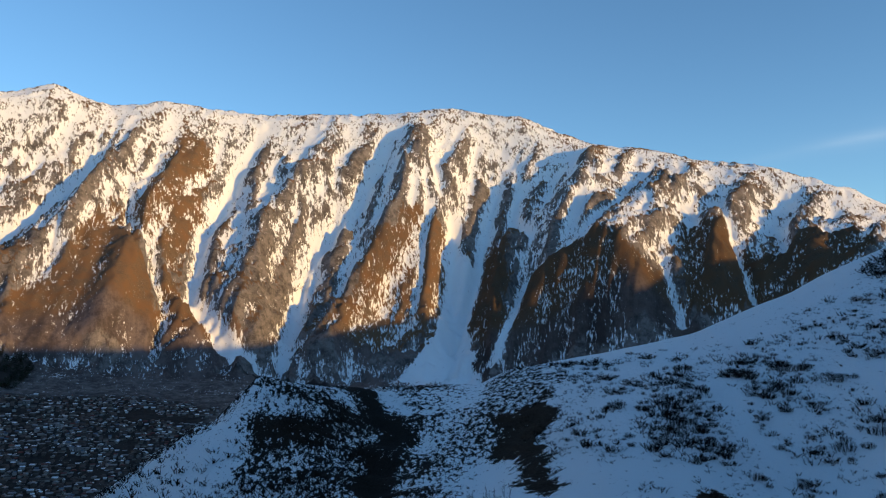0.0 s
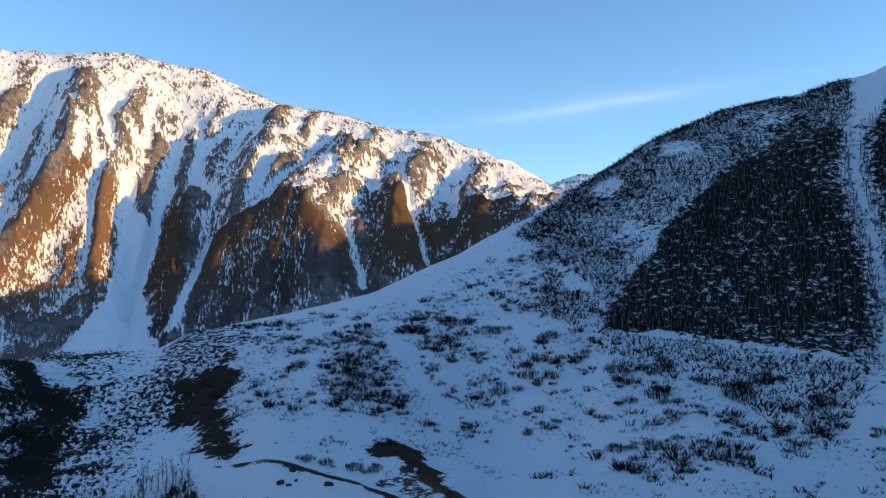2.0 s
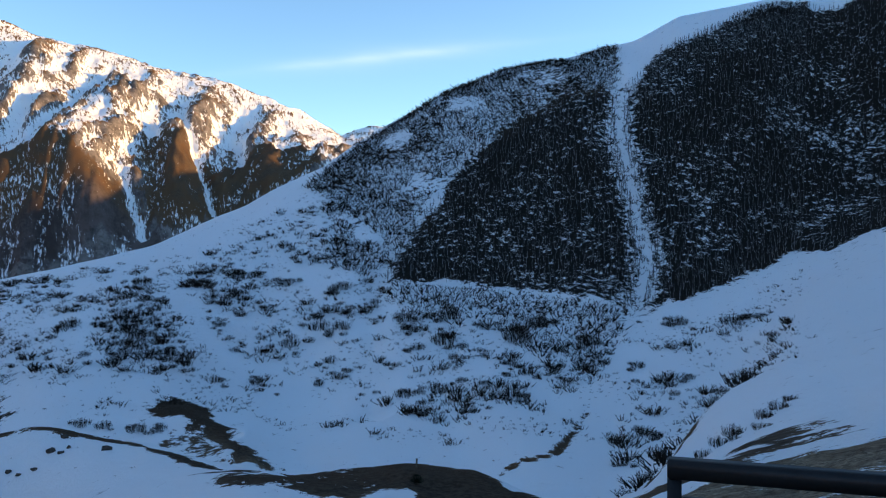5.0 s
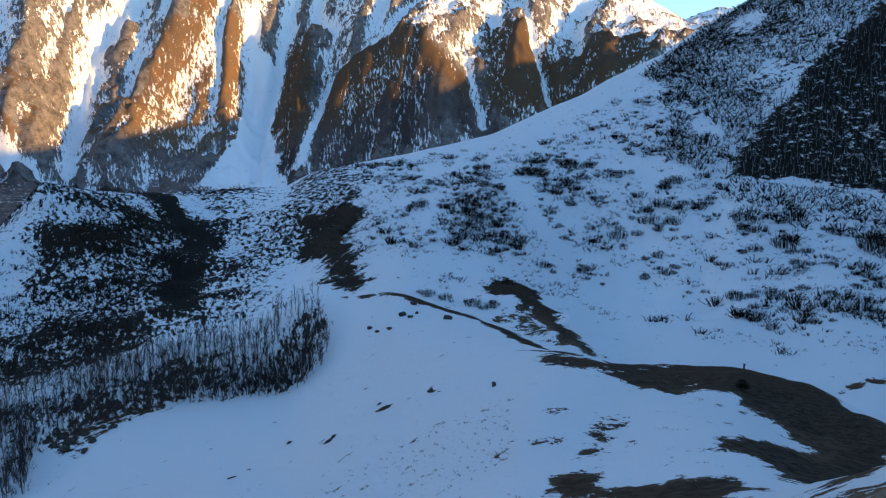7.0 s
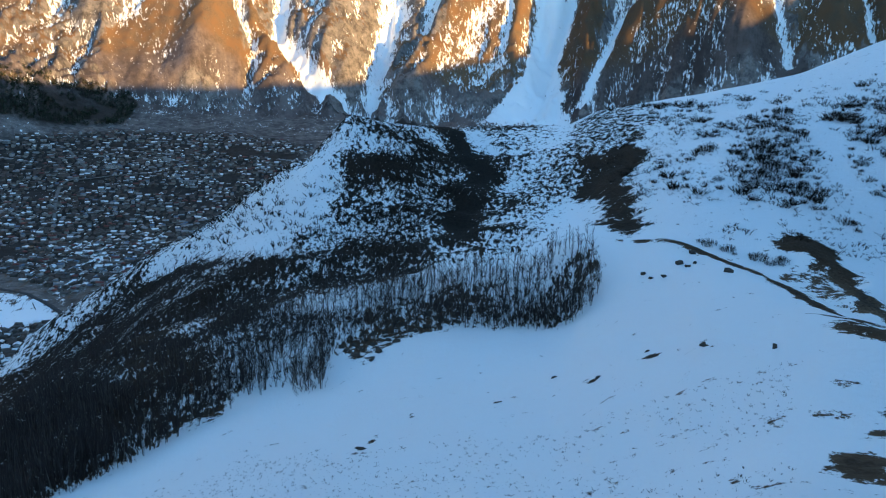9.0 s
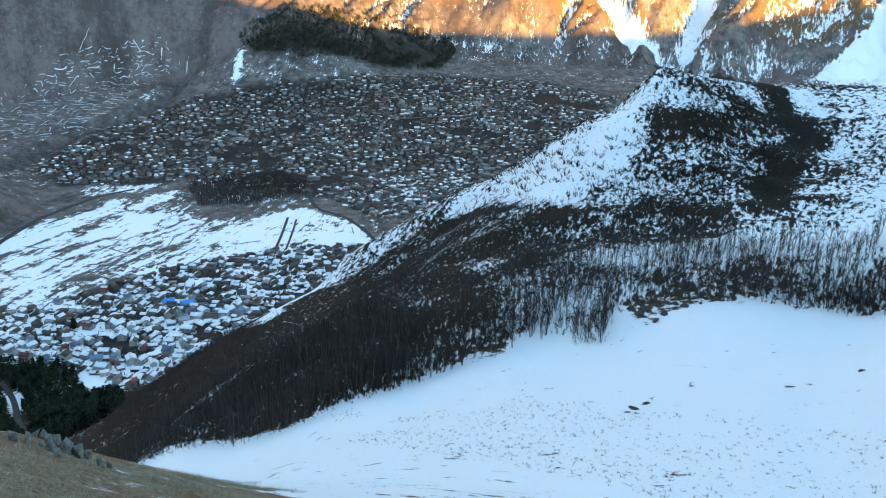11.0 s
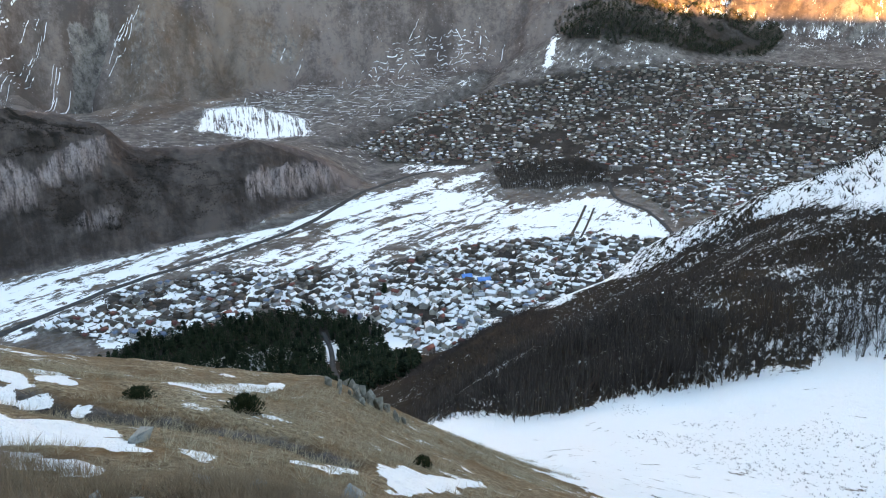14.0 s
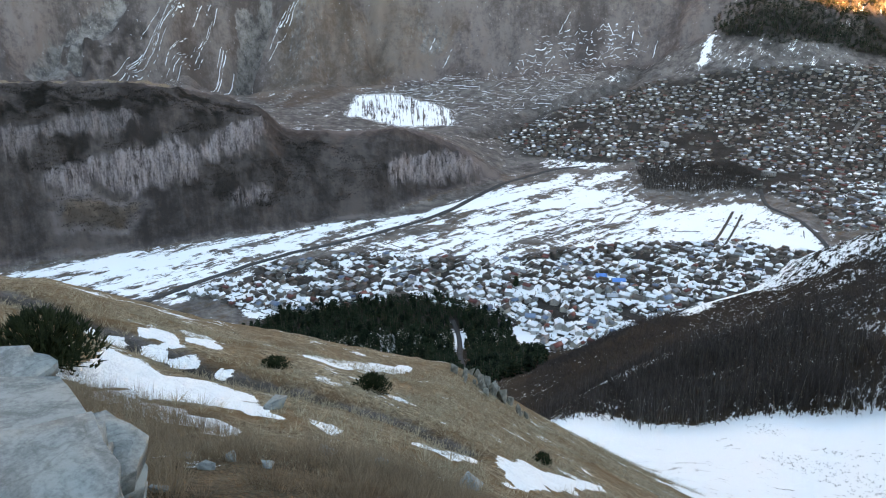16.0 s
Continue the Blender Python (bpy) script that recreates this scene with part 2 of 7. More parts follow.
ROOFS = [plain_material("grey_sheet_roof", (0.16, 0.17, 0.18), (0.42, 0.44, 0.46), 3.0, 0.5, 0.2, vary=0.6),
         plain_material("rust_red_roof", (0.11, 0.028, 0.024), (0.22, 0.060, 0.048), 3.0, 0.6, vary=0.7),
         plain_material("brown_sheet_roof", (0.05, 0.040, 0.034), (0.13, 0.10, 0.085), 3.0, 0.7, vary=0.6),
         plain_material("slate_blue_roof", (0.06, 0.095, 0.15), (0.16, 0.24, 0.34), 3.0, 0.5, 0.2, vary=0.5),
         plain_material("green_roof", (0.04, 0.075, 0.055), (0.10, 0.16, 0.12), 3.0, 0.6, vary=0.5)]
BRIGHT_BLUE = plain_material("bright_blue_roof", (0.03, 0.22, 0.60), (0.06, 0.34, 0.80), 4.0, 0.5)

# ---- the lie of the land: break lines in plan polar form (bearing, distance, height) round the lookout ----
FOOT = [(-95, 1.6, 428.4), (70, 1.6, 428.3), (90, 1.6, 428.6), (104, 1.6, 427.5), (125, 1.6, 427), (150, 1.6, 427.3), (190, 1.6, 427.6), (228, 1.6, 428.6)]
STEP = [(-95, 8, 426.2), (-75, 8, 425.4), (-50, 8, 424), (-20, 8, 422.6), (10, 8, 423.2), (35, 8, 425), (55, 8, 426.9), (70, 8, 427.4), (90, 8, 428.5), (104, 8, 427.4), (125, 8, 426.8), (150, 8, 427.1), (190, 8, 427.5), (228, 8, 428.6)]
BROW = [(-91.1, 24, 422.3), (-87.8, 25, 421.6), (-82.7, 27, 419.6), (-75.8, 31, 416.2), (-70.3, 34, 413.8), (-62.3, 40, 409.2), (-59.6, 42, 408), (-56.4, 42, 406.5), (-52.2, 42, 404.9), (-50, 40, 405.5), (-45, 36, 406.6), (-35, 30, 409), (-20, 28, 409.7), (0, 28, 410.4), (15, 28, 411.8), (25, 28, 413.8), (35, 28, 416.3), (48, 28, 419.8), (58, 28, 422.2), (70, 28, 424.6), (90, 28, 428.3), (104, 28, 427.1), (125, 28, 426.5), (150, 28, 426.8), (190, 28, 427.2), (228, 28, 428.4)]
LAP = [(-95, 45, 404), (-78, 48, 397.6), (-62, 58, 384.7), (-50, 62, 386.6), (-44.1, 66, 385.6), (-38.6, 80, 380.6), (-14.9, 62, 390.5), (5.7, 58, 395.1), (12.2, 58, 398.6), (22.6, 48, 406.4), (23.6, 52, 403.5), (39.3, 48, 408.5), (40, 45, 409.8), (46, 48, 408.8), (50, 50, 409.6), (57, 50, 416.3), (70, 60, 419.4), (90, 60, 429.1), (104, 60, 428.6), (125, 60, 428.2), (150, 60, 428.4), (190, 60, 428.6), (228, 60, 429.2)]
MEADOW = [(-95, 80, 378), (-78, 85, 368.2), (-64, 95, 353.1), (-51, 112, 361.9), (-42.7, 118, 361.1), (-38.4, 120, 362.1), (-35.3, 122, 363.8), (-30.7, 128, 363.6), (-20.9, 135, 368.3), (-13, 140, 372.6), (-7.9, 146, 375.7), (3.4, 150, 379.1), (5.8, 150, 385), (14.7, 110, 395.2), (23.2, 90, 400.6), (35.2, 75, 402.6), (40, 72, 401.2), (43, 72, 401.2), (46, 70, 401.0), (49, 68, 402.2), (56, 80, 407.8), (70, 100, 414.2), (90, 100, 433.4), (104, 100, 435.8), (125, 100, 437), (150, 100, 436.4), (190, 100, 435.6), (228, 100, 433.2)]
RIM = [(-95, 110, 358.6), (-78, 120, 342.8), (-66, 140, 320.6), (-53.2, 150, 337.5), (-45.3, 185, 336.5), (-38.1, 200, 343.8), (-36.6, 200, 345.3), (-33.7, 205, 352.2), (-32.8, 205, 351.3), (-29.4, 210, 356.7), (-23, 210, 362.3), (-16.6, 205, 368.6), (-8.1, 195, 374.9), (-0.2, 185, 382.4), (3.9, 180, 388.8), (7.1, 178, 389.7), (10.5, 172, 391.6), (16, 165, 389.4), (21, 140, 390.4), (26.4, 118, 393.7), (35, 105, 397.6), (39.4, 101, 397.6), (42.6, 94, 398.0), (45.4, 84, 399.8), (48.2, 72, 402.4), (50, 66, 404.5), (56, 110, 401.6), (70, 170, 409.1), (90, 170, 440.2), (104, 170, 447.4), (125, 170, 451), (150, 170, 449.2), (190, 170, 446.8), (228, 170, 439.6)]
DIP = [(-95, 200, 300.1), (-70, 220, 276), (-55, 240, 268.1), (-45, 260, 297.5), (-35, 270, 312.6), (-25, 265, 330.9), (-10, 250, 350.7), (0, 240, 358.9), (7, 235, 362.6), (14, 230, 362.7), (22, 200, 365), (30, 190, 365.3), (41, 190, 364.8), (44, 150, 370), (48, 118, 378), (52, 125, 383), (56, 190, 388.2), (70, 280, 410.4), (90, 230, 448.7), (104, 230, 461.9), (125, 230, 468.5), (150, 230, 465.2), (190, 230, 460.8), (228, 230, 447.6)]
FLANK = [(-95, 420, 178), (-70, 420, 178), (-55, 400, 208), (-45, 380, 261), (-36.5, 360, 283), (-29.3, 350, 316), (-22.9, 350, 339), (-16.6, 345, 356), (-8.4, 345, 362), (-2.4, 340, 362), (3.3, 340, 360), (10.5, 290, 373.3), (18.8, 300, 372), (27, 320, 360), (32.9, 260, 367.8), (38.5, 250, 365.7), (41, 240, 370.5), (50.8, 240, 366.1), (59.5, 260, 371.9), (60, 330, 392), (70, 400, 430), (90, 330, 468), (104, 330, 495), (125, 330, 509), (150, 330, 502), (190, 330, 493), (228, 330, 466)]
BENCH = [(-95, 640, 68), (-80, 640, 68), (-65, 640, 75), (-55, 560, 132), (-45, 480, 221), (-24.9, 420, 325), (-22.9, 400, 333), (-18.3, 405, 363), (-13.9, 410, 383), (-10.3, 415, 389), (-6.3, 420, 382), (-2.4, 430, 378), (1, 430, 382), (4.5, 430, 389), (8.5, 430, 395), (17.5, 420, 406), (25.3, 420, 405), (33.1, 400, 402), (41.6, 385, 391), (51.2, 380, 388), (56.5, 420, 399), (62, 470, 417), (70, 540, 458), (90, 440, 506), (104, 440, 560), (125, 440, 588), (150, 440, 574), (190, 440, 556), (228, 440, 502)]
CREST = [(-95, 820, 12), (-65, 820, 12), (-55, 700, 73), (-48, 560, 169), (-33.8, 430, 284), (-29.7, 430, 305), (-25.4, 430, 329), (-16.7, 430, 372), (-16.2, 430, 371), (-13, 430, 399), (-6.4, 445, 390), (-2.1, 470, 386), (2.7, 490, 387), (4.7, 490, 397), (17.6, 520, 419), (23.7, 560, 445), (29.1, 600, 475), (31.1, 650, 495), (33.5, 680, 515), (37.6, 700, 543), (41.6, 720, 566), (51.3, 760, 600), (54.2, 790, 626), (59.7, 820, 642), (62, 840, 645), (64, 860, 648), (70, 880, 699), (90, 700, 651), (104, 700, 807), (125, 700, 885), (150, 700, 846), (190, 700, 794), (228, 700, 638)]
BACK = [(-95, 950, 1), (-80, 950, -1), (-65, 950, -1), (-50, 900, 10), (-40, 800, 40), (-25, 800, 40), (-10, 850, 121), (10, 900, 239), (25, 950, 380), (33, 1000, 430), (45, 1150, 551), (60, 1250, 650), (70, 1300, 706), (90, 1000, 778), (104, 1000, 1024), (125, 1000, 1148), (150, 1000, 1086), (190, 1000, 1004), (228, 1000, 758)]
PLAIN = [(-95, 1350, 0), (-75, 1365, 0), (-69.6, 1400, 0), (-64.6, 1450, 0), (-61, 1560, 0), (-58, 1660, 0), (-55, 1740, 0), (-50, 1600, 0), (-40, 1400, 0), (-10, 1400, 29), (20, 1500, 166), (45, 1600, 374), (60, 1700, 519), (70, 1800, 683), (90, 1400, 812), (104, 1400, 1082), (125, 1400, 1218), (150, 1400, 1150), (190, 1400, 1060), (228, 1400, 790)]
TERRACE = [(-95, 1660, 262), (-88.8, 1680, 257), (-81.4, 1680, 247), (-77.9, 1690, 225), (-74.6, 1700, 196), (-73.1, 1700, 178), (-72.3, 1700, 148), (-71.5, 1700, 121), (-69.3, 1700, 114), (-66.1, 1700, 111), (-63.6, 1720, 119), (-61.2, 1750, 93), (-58.7, 1800, 56), (-57, 1830, 21), (-55.6, 1850, -6), (-52, 1870, 0), (-40, 1900, 19), (-20, 1900, 43), (10, 1900, 163), (40, 2000, 325), (70, 2100, 577), (90, 1800, 880), (104, 1800, 1198), (125, 1800, 1358), (150, 1800, 1278), (190, 1800, 1172), (228, 1800, 854)]
FAN = [(-95, 2300, 127), (-80, 2300, 86), (-70, 2300, 29), (-64, 2350, 3), (-55, 2400, 33), (-45, 2400, 67), (-30, 2400, 97), (-20, 2400, 110), (0, 2400, 135), (20, 2400, 262), (40, 2500, 386), (70, 2600, 612), (90, 2200, 923), (104, 2200, 1271), (125, 2200, 1445), (150, 2200, 1358), (190, 2200, 1242), (228, 2200, 894)]
BASE = [(-95, 2800, 160), (-85, 2850, 100), (-75, 2900, 64), (-65, 2900, 84), (-55, 2950, 120), (-48, 3000, 168), (-45, 3000, 220), (-41, 2950, 332), (-38, 2950, 384), (-35.5, 2950, 348), (-32, 2950, 255), (-29, 3000, 220), (-22, 3050, 206), (-15, 3100, 202), (-8, 3100, 159), (0, 3100, 159), (8, 3100, 191), (15, 3100, 240), (25, 3200, 318), (35, 3300, 430), (50, 3400, 608), (70, 3400, 787), (90, 2800, 880), (104, 2800, 1198), (125, 2800, 1358), (150, 2800, 1278), (190, 2800, 1172), (228, 2800, 854)]
SLOPE = [(-95, 3350, 606), (-80, 3400, 608), (-65, 3450, 550), (-50, 3450, 520), (-43, 3400, 460), (-38, 3400, 466), (-29.2, 3500, 499), (-24.4, 3500, 596), (-19, 3480, 509), (-14.2, 3550, 540), (-7.4, 3500, 322), (-0.9, 3550, 422), (2.7, 3600, 423), (6.8, 3500, 574), (11.2, 3450, 742), (15.8, 3500, 669), (20.3, 3550, 621), (25.3, 3700, 654), (25.5, 3600, 711), (31, 3850, 803), (36, 3900, 703), (50, 4000, 780), (70, 4000, 921), (90, 3400, 796), (104, 3400, 1054), (125, 3400, 1182), (150, 3400, 1118), (190, 3400, 1032), (228, 3400, 774)]
FACE = [(-95, 3900, 1048), (-80, 3900, 1048), (-65, 3900, 978), (-50, 3900, 909), (-38, 3950, 915), (-29.5, 4050, 992), (-23.9, 4000, 1070), (-19.3, 4050, 1045), (-14.3, 4050, 1007), (-7.6, 4050, 1082), (-1, 4050, 1179), (2.7, 4150, 1108), (6.8, 4100, 1098), (11.2, 4000, 1104), (15.9, 4050, 1073), (20.4, 4050, 948), (25.3, 4150, 858), (25.6, 4100, 911), (31, 4200, 846), (36, 4250, 764), (50, 4300, 806), (70, 4300, 958), (90, 4000, 744), (104, 4000, 966), (125, 4000, 1078), (150, 4000, 1022), (190, 4000, 948), (228, 4000, 726)]
RIDGE = [(-95, 4500, 1636), (-65, 4500, 1552), (-50, 4500, 1469), (-38, 4500, 1636), (-33, 4500, 1720), (-29.8, 4550, 1533), (-26.7, 4550, 1619), (-23.1, 4550, 1532), (-19.5, 4550, 1587), (-13.5, 4550, 1551), (-7.3, 4550, 1577), (-3.6, 4550, 1593), (-0.2, 4550, 1630), (5.6, 4550, 1577), (10.5, 4550, 1411), (14.8, 4500, 1350), (19, 4500, 1262), (20.4, 4500, 1255), (22.9, 4500, 1218), (27.7, 4500, 1070), (30.4, 4550, 942), (31.6, 4700, 1007), (32.4, 4700, 1030), (33.5, 4700, 1024), (38, 4700, 965), (50, 4700, 1007), (70, 4600, 1076), (90, 4500, 710), (104, 4500, 908), (125, 4500, 1008), (150, 4500, 958), (190, 4500, 892), (228, 4500, 694)]


BREAKS = [FOOT, STEP, BROW, LAP, MEADOW, RIM, DIP, FLANK, BENCH, CREST, BACK, PLAIN, TERRACE, FAN, BASE, SLOPE, FACE, RIDGE]


SMOOTH = [3, 3, 0.8, 2.5, 1.5, 0.6, 2, 2, 1.5, 0.25, 2, 1, 0.3, 2, 1.5, 1.2, 1.2, 0.18, 0.3]  # degrees, line by line


def hashed(ix, iy, seed):
    h = (ix.astype(np.int64) * 374761393 + iy.astype(np.int64) * 668265263 + seed * 974711) & 0xFFFFFFFF
    h = ((h ^ (h >> 13)) * 1274126177) & 0xFFFFFFFF
    h = h ^ (h >> 16)
    return (h & 0xFFFF) / 65535.0


def value_noise(x, y, seed=0):
    """Smooth value noise from -1 to 1 on a unit lattice."""
    ix, iy = np.floor(x), np.floor(y)
    fx, fy = x - ix, y - iy
    ix, iy = ix.astype(np.int64), iy.astype(np.int64)
    ux, uy = fx * fx * fx * (fx * (fx * 6 - 15) + 10), fy * fy * fy * (fy * (fy * 6 - 15) + 10)
    a, b = hashed(ix, iy, seed), hashed(ix + 1, iy, seed)
    c, d = hashed(ix, iy + 1, seed), hashed(ix + 1, iy + 1, seed)
    return 2 * (a * (1 - ux) * (1 - uy) + b * ux * (1 - uy) + c * (1 - ux) * uy + d * ux * uy) - 1


def fbm(x, y, size, octaves=4, seed=0, gain=0.5):
    total, amp, norm = 0.0, 1.0, 0.0
    for o in range(octaves):
        k = 2.03 ** o / size
        total = total + amp * value_noise(x * k + 17.3 * o, y * k - 9.1 * o, seed + o)
        norm += amp
        amp *= gain
    return total / norm


def ridged(x, y, size, octaves=4, seed=0, gain=0.55):
    total, amp, norm = 0.0, 1.0, 0.0
    for o in range(octaves):
        k = 2.07 ** o / size
        n = 1 - np.abs(value_noise(x * k + 31.7 * o, y * k + 5.3 * o, seed + o))
        total = total + amp * n * n
        norm += amp
        amp *= gain
    return total / norm


def smoothstep(a, b, x):
    t = np.clip((x - a) / (b - a), 0, 1)
    return t * t * (3 - 2 * t)


# bearings: fine over the prospect, coarse over the country behind; rings: finer on the steep faces
STEP_AZ = 0.18
AZ = np.concatenate([np.arange(-93, 73.01, STEP_AZ), np.arange(75.5, 266.5, 2.5)])
RINGS = np.concatenate([np.geomspace(1.6, 60, 88)[:-1], np.geomspace(60, 230, 68)[:-1], np.geomspace(230, 900, 120)[:-1],
                        np.geomspace(900, 1330, 42)[:-1], np.linspace(1330, 1700, 95)[:-1], np.geomspace(1700, 3000, 56)[:-1], np.linspace(3000, 4620, 180)[:-1], np.linspace(4620, 4880, 14)])


def break_table(bearings):
    """Distance and height of each break line at the bearings given."""
    dist, high = [], []
    for line in BREAKS:
        a = np.array([p[0] for p in line], float)
        r = np.array([p[1] for p in line], float)
        z = np.array([p[2] for p in line], float)
        a, r, z = np.append(a, a[0] + 360), np.append(r, r[0]), np.append(z, z[0])
        b = np.where(bearings < a[0], bearings + 360, bearings)
        dist.append(np.interp(b, a, r))
        high.append(np.interp(b, a, z))
    dist.append(np.full_like(dist[-1], 4880.0))
    high.append(np.maximum(200, high[-1] - 350))
    dist, high = np.array(dist), np.array(high)
    n = int((bearings < 74).sum())
    for k, wide in enumerate(SMOOTH):
        q = np.arange(-int(wide * 3 / STEP_AZ), int(wide * 3 / STEP_AZ) + 1)
        w = np.exp(-0.5 * (q * STEP_AZ / wide) ** 2)
        w /= w.sum()
        for table in (dist, high):
            if len(bearings) > n > 0:
                run = np.pad(table[k, :n], len(q) // 2, mode="reflect", reflect_type="odd")
                table[k, :n] = np.convolve(run, w, mode="valid")
    for k in range(1, len(dist)):
        dist[k] = np.maximum(dist[k], dist[k - 1] * 1.04)
    return dist, high


def base_heights():
    """Heights on the grid of bearings and rings: a monotone curve through the break lines, bearing by bearing."""
    dist, high = break_table(AZ)
    d = np.diff(dist, axis=0)
    s = np.diff(high, axis=0) / d
    m = np.zeros_like(high)
    up = s[:-1] * s[1:] > 0
    w1, w2 = 2 * d[1:] + d[:-1], d[1:] + 2 * d[:-1]
    with np.errstate(divide="ignore", invalid="ignore"):
        m[1:-1] = np.where(up, (w1 + w2) / (w1 / s[:-1] + w2 / s[1:]), 0)
    m[0], m[-1] = s[0], s[-1]
    z = np.zeros((len(AZ), len(RINGS)))
    for i in range(len(AZ)):
        k = np.clip(np.searchsorted(dist[:, i], RINGS) - 1, 0, len(d) - 1)
        h = d[k, i]
        t = np.clip((RINGS - dist[k, i]) / h, 0, 1)
        z[i] = ((1 + 2 * t) * (1 - t) ** 2 * high[k, i] + t * (1 - t) ** 2 * h * m[k, i]
                + t * t * (3 - 2 * t) * high[k + 1, i] + t * t * (t - 1) * h * m[k + 1, i])
    return z


GA, GR = np.meshgrid(np.radians(AZ), RINGS, indexing="ij")
GX, GY = GR * np.sin(GA), GR * np.cos(GA)
GZ = base_heights()

# ---- outlines and courses in plan (x, y) ----
FAN_LINES = [[(-3143, 699), (-3053, 555), (-2942, 409)], [(-3138, 739), (-3034, 588), (-2927, 451)], [(-3085, 687), (-3009, 590), (-2911, 475)], [(-3133, 773), (-3012, 640), (-2893, 536)], [(-3087, 776), (-3005, 699), (-2870, 577)], [(-3097, 808), (-3030, 750), (-2843, 609)], [(-2987, 797), (-2920, 741), (-2741, 641)], [(-3056, 1094), (-2998, 1000), (-2929, 926)], [(-3035, 1050), (-2958, 955)], [(-3032, 823), (-2955, 774), (-2828, 706)], [(-3063, 618), (-2997, 521)], [(-3104, 653), (-3007, 511), (-2953, 403)], [(-2960, 894), (-2912, 853), (-2750, 774)], [(-2171, 2142), (-2042, 1986), (-1991, 1915)], [(-2737, 1538), (-2658, 1432)], [(-2644, 1558), (-2570, 1443)], [(-2518, 2016), (-2485, 1913)], [(-2551, 1829), (-2504, 1720)]]
SPUR_A = [(-1503, 4169), (-1569, 3715), (-1660, 3334), (-1748, 3122)]
SPUR_B = [(-1277, 4183), (-1278, 3972), (-1334, 3744), (-1343, 3443), (-1311, 3229), (-1291, 2968)]
SPUR_C = [(-588, 4362), (-665, 4092), (-831, 3802), (-858, 3496), (-869, 3275)]
SPUR_D = [(-138, 4221), (-198, 3946), (-257, 3804), (-395, 3613), (-471, 3280)]
SPUR_E = [(141, 4368), (45, 4051), (-12, 3880), (-64, 3744), (-110, 3561)]
SPUR_F = [(841, 4226), (661, 3894), (472, 3739), (313, 3764), (217, 3522), (203, 3279)]
SPUR_G = [(1115, 3909), (764, 3478), (772, 3309), (789, 3197)]
SPUR_H = [(1577, 4007), (1265, 3624), (1139, 3279)]
SPUR_I = [(1883, 3925), (1690, 3699), (1531, 3261)]
SPUR_J = [(678, 3426), (435, 3456), (301, 3338)]
GULLY_A = [(-1491, 3694), (-1396, 3506), (-1243, 3382), (-1124, 3231), (-1109, 3048)]
GULLY_B = [(-957, 4314), (-1064, 4036), (-1125, 3691), (-1063, 3357), (-876, 3218), (-671, 3132)]
GULLY_C = [(-298, 4301), (-418, 4007), (-612, 3803), (-659, 3512), (-652, 3252)]
GULLY_D = [(-80, 3826), (-102, 3705), (-122, 3561)]
GULLY_E = [(44, 3903), (43, 3715), (42, 3445), (17, 3232)]
GULLY_F = [(283, 4119), (182, 3856), (135, 3682), (42, 3445)]
GULLY_G = [(854, 3759), (545, 3521), (376, 3598), (294, 3394), (212, 3239)]
GULLY_H = [(946, 3421), (953, 3283), (961, 3166)]
GULLY_I = [(1337, 3823), (1294, 3434), (1270, 3227)]
GULLY_J = [(-1672, 3757), (-1799, 3452), (-1882, 3341)]
GULLY_K = [(399, 4094), (343, 3952), (420, 3757)]
BROWN_A = [(-1528, 3513), (-1362, 3427), (-1135, 3169), (-1100, 3025), (-1448, 2826), (-1551, 2793), (-1666, 2985), (-1560, 3235)]
BROWN_B = [(-1344, 4071), (-1178, 4068), (-1168, 3738), (-1164, 3434), (-1354, 3469), (-1495, 3498), (-1400, 3771)]
BROWN_C = [(-1204, 3409), (-788, 3235), (-769, 3082), (-1032, 2960), (-1135, 3169)]
BROWN_D = [(-231, 3820), (-123, 3872), (44, 3810), (-21, 3564), (-106, 3470), (-225, 3414), (-323, 3198), (-493, 3270), (-418, 3591), (-358, 3739)]
DARK_A = [(681, 3441), (373, 3568), (298, 3443), (278, 3210), (1007, 3103), (965, 3320), (800, 3327)]
DARK_B = [(267, 3878), (135, 3682), (93, 3542), (151, 3159), (225, 3269), (313, 3612)]
DARK_C = [(1082, 3620), (988, 3180), (1272, 3205), (1624, 3169), (1798, 3230), (1827, 3553), (1559, 3530), (1353, 3521)]
MORAINE = [(-762, 3051), (-659, 3075), (-481, 3061), (-87, 2896), (-159, 2743), (-444, 2830), (-664, 3005), (-822, 3035)]
CHUTE = [(44, 3810), (-32, 3440), (-257, 2969), (156, 2855), (117, 3507), (166, 3792)]
WOOD_WEST = [(225, 341), (261, 377), (304, 396), (351, 419), (407, 427), (451, 424), (472, 402), (435, 365), (395, 321), (359, 287), (311, 250), (297, 273), (273, 308), (245, 328)]
WOOD_EAST = [(315, 249), (372, 284), (398, 318), (433, 358), (468, 380), (521, 396), (555, 389), (595, 381), (645, 372), (684, 360), (411, 218), (360, 223), (328, 232)]
BRUSH_TOP = [(240, 463), (322, 523), (412, 536), (505, 495), (555, 465), (471, 396), (435, 427), (353, 421), (299, 401), (242, 366), (217, 350), (210, 372), (238, 409)]
BRUSH_BELT = [(219, 336), (270, 304), (306, 249), (263, 220), (226, 222), (236, 266), (206, 294)]
STRIP = [(470, 390), (436, 364), (406, 331), (380, 302), (357, 277), (310, 248)]
STRIP_TOP = [(600, 394), (567, 408), (539, 415), (489, 397)]
STREAM = [(277, 388), (238, 361), (210, 329), (177, 278), (148, 232)]
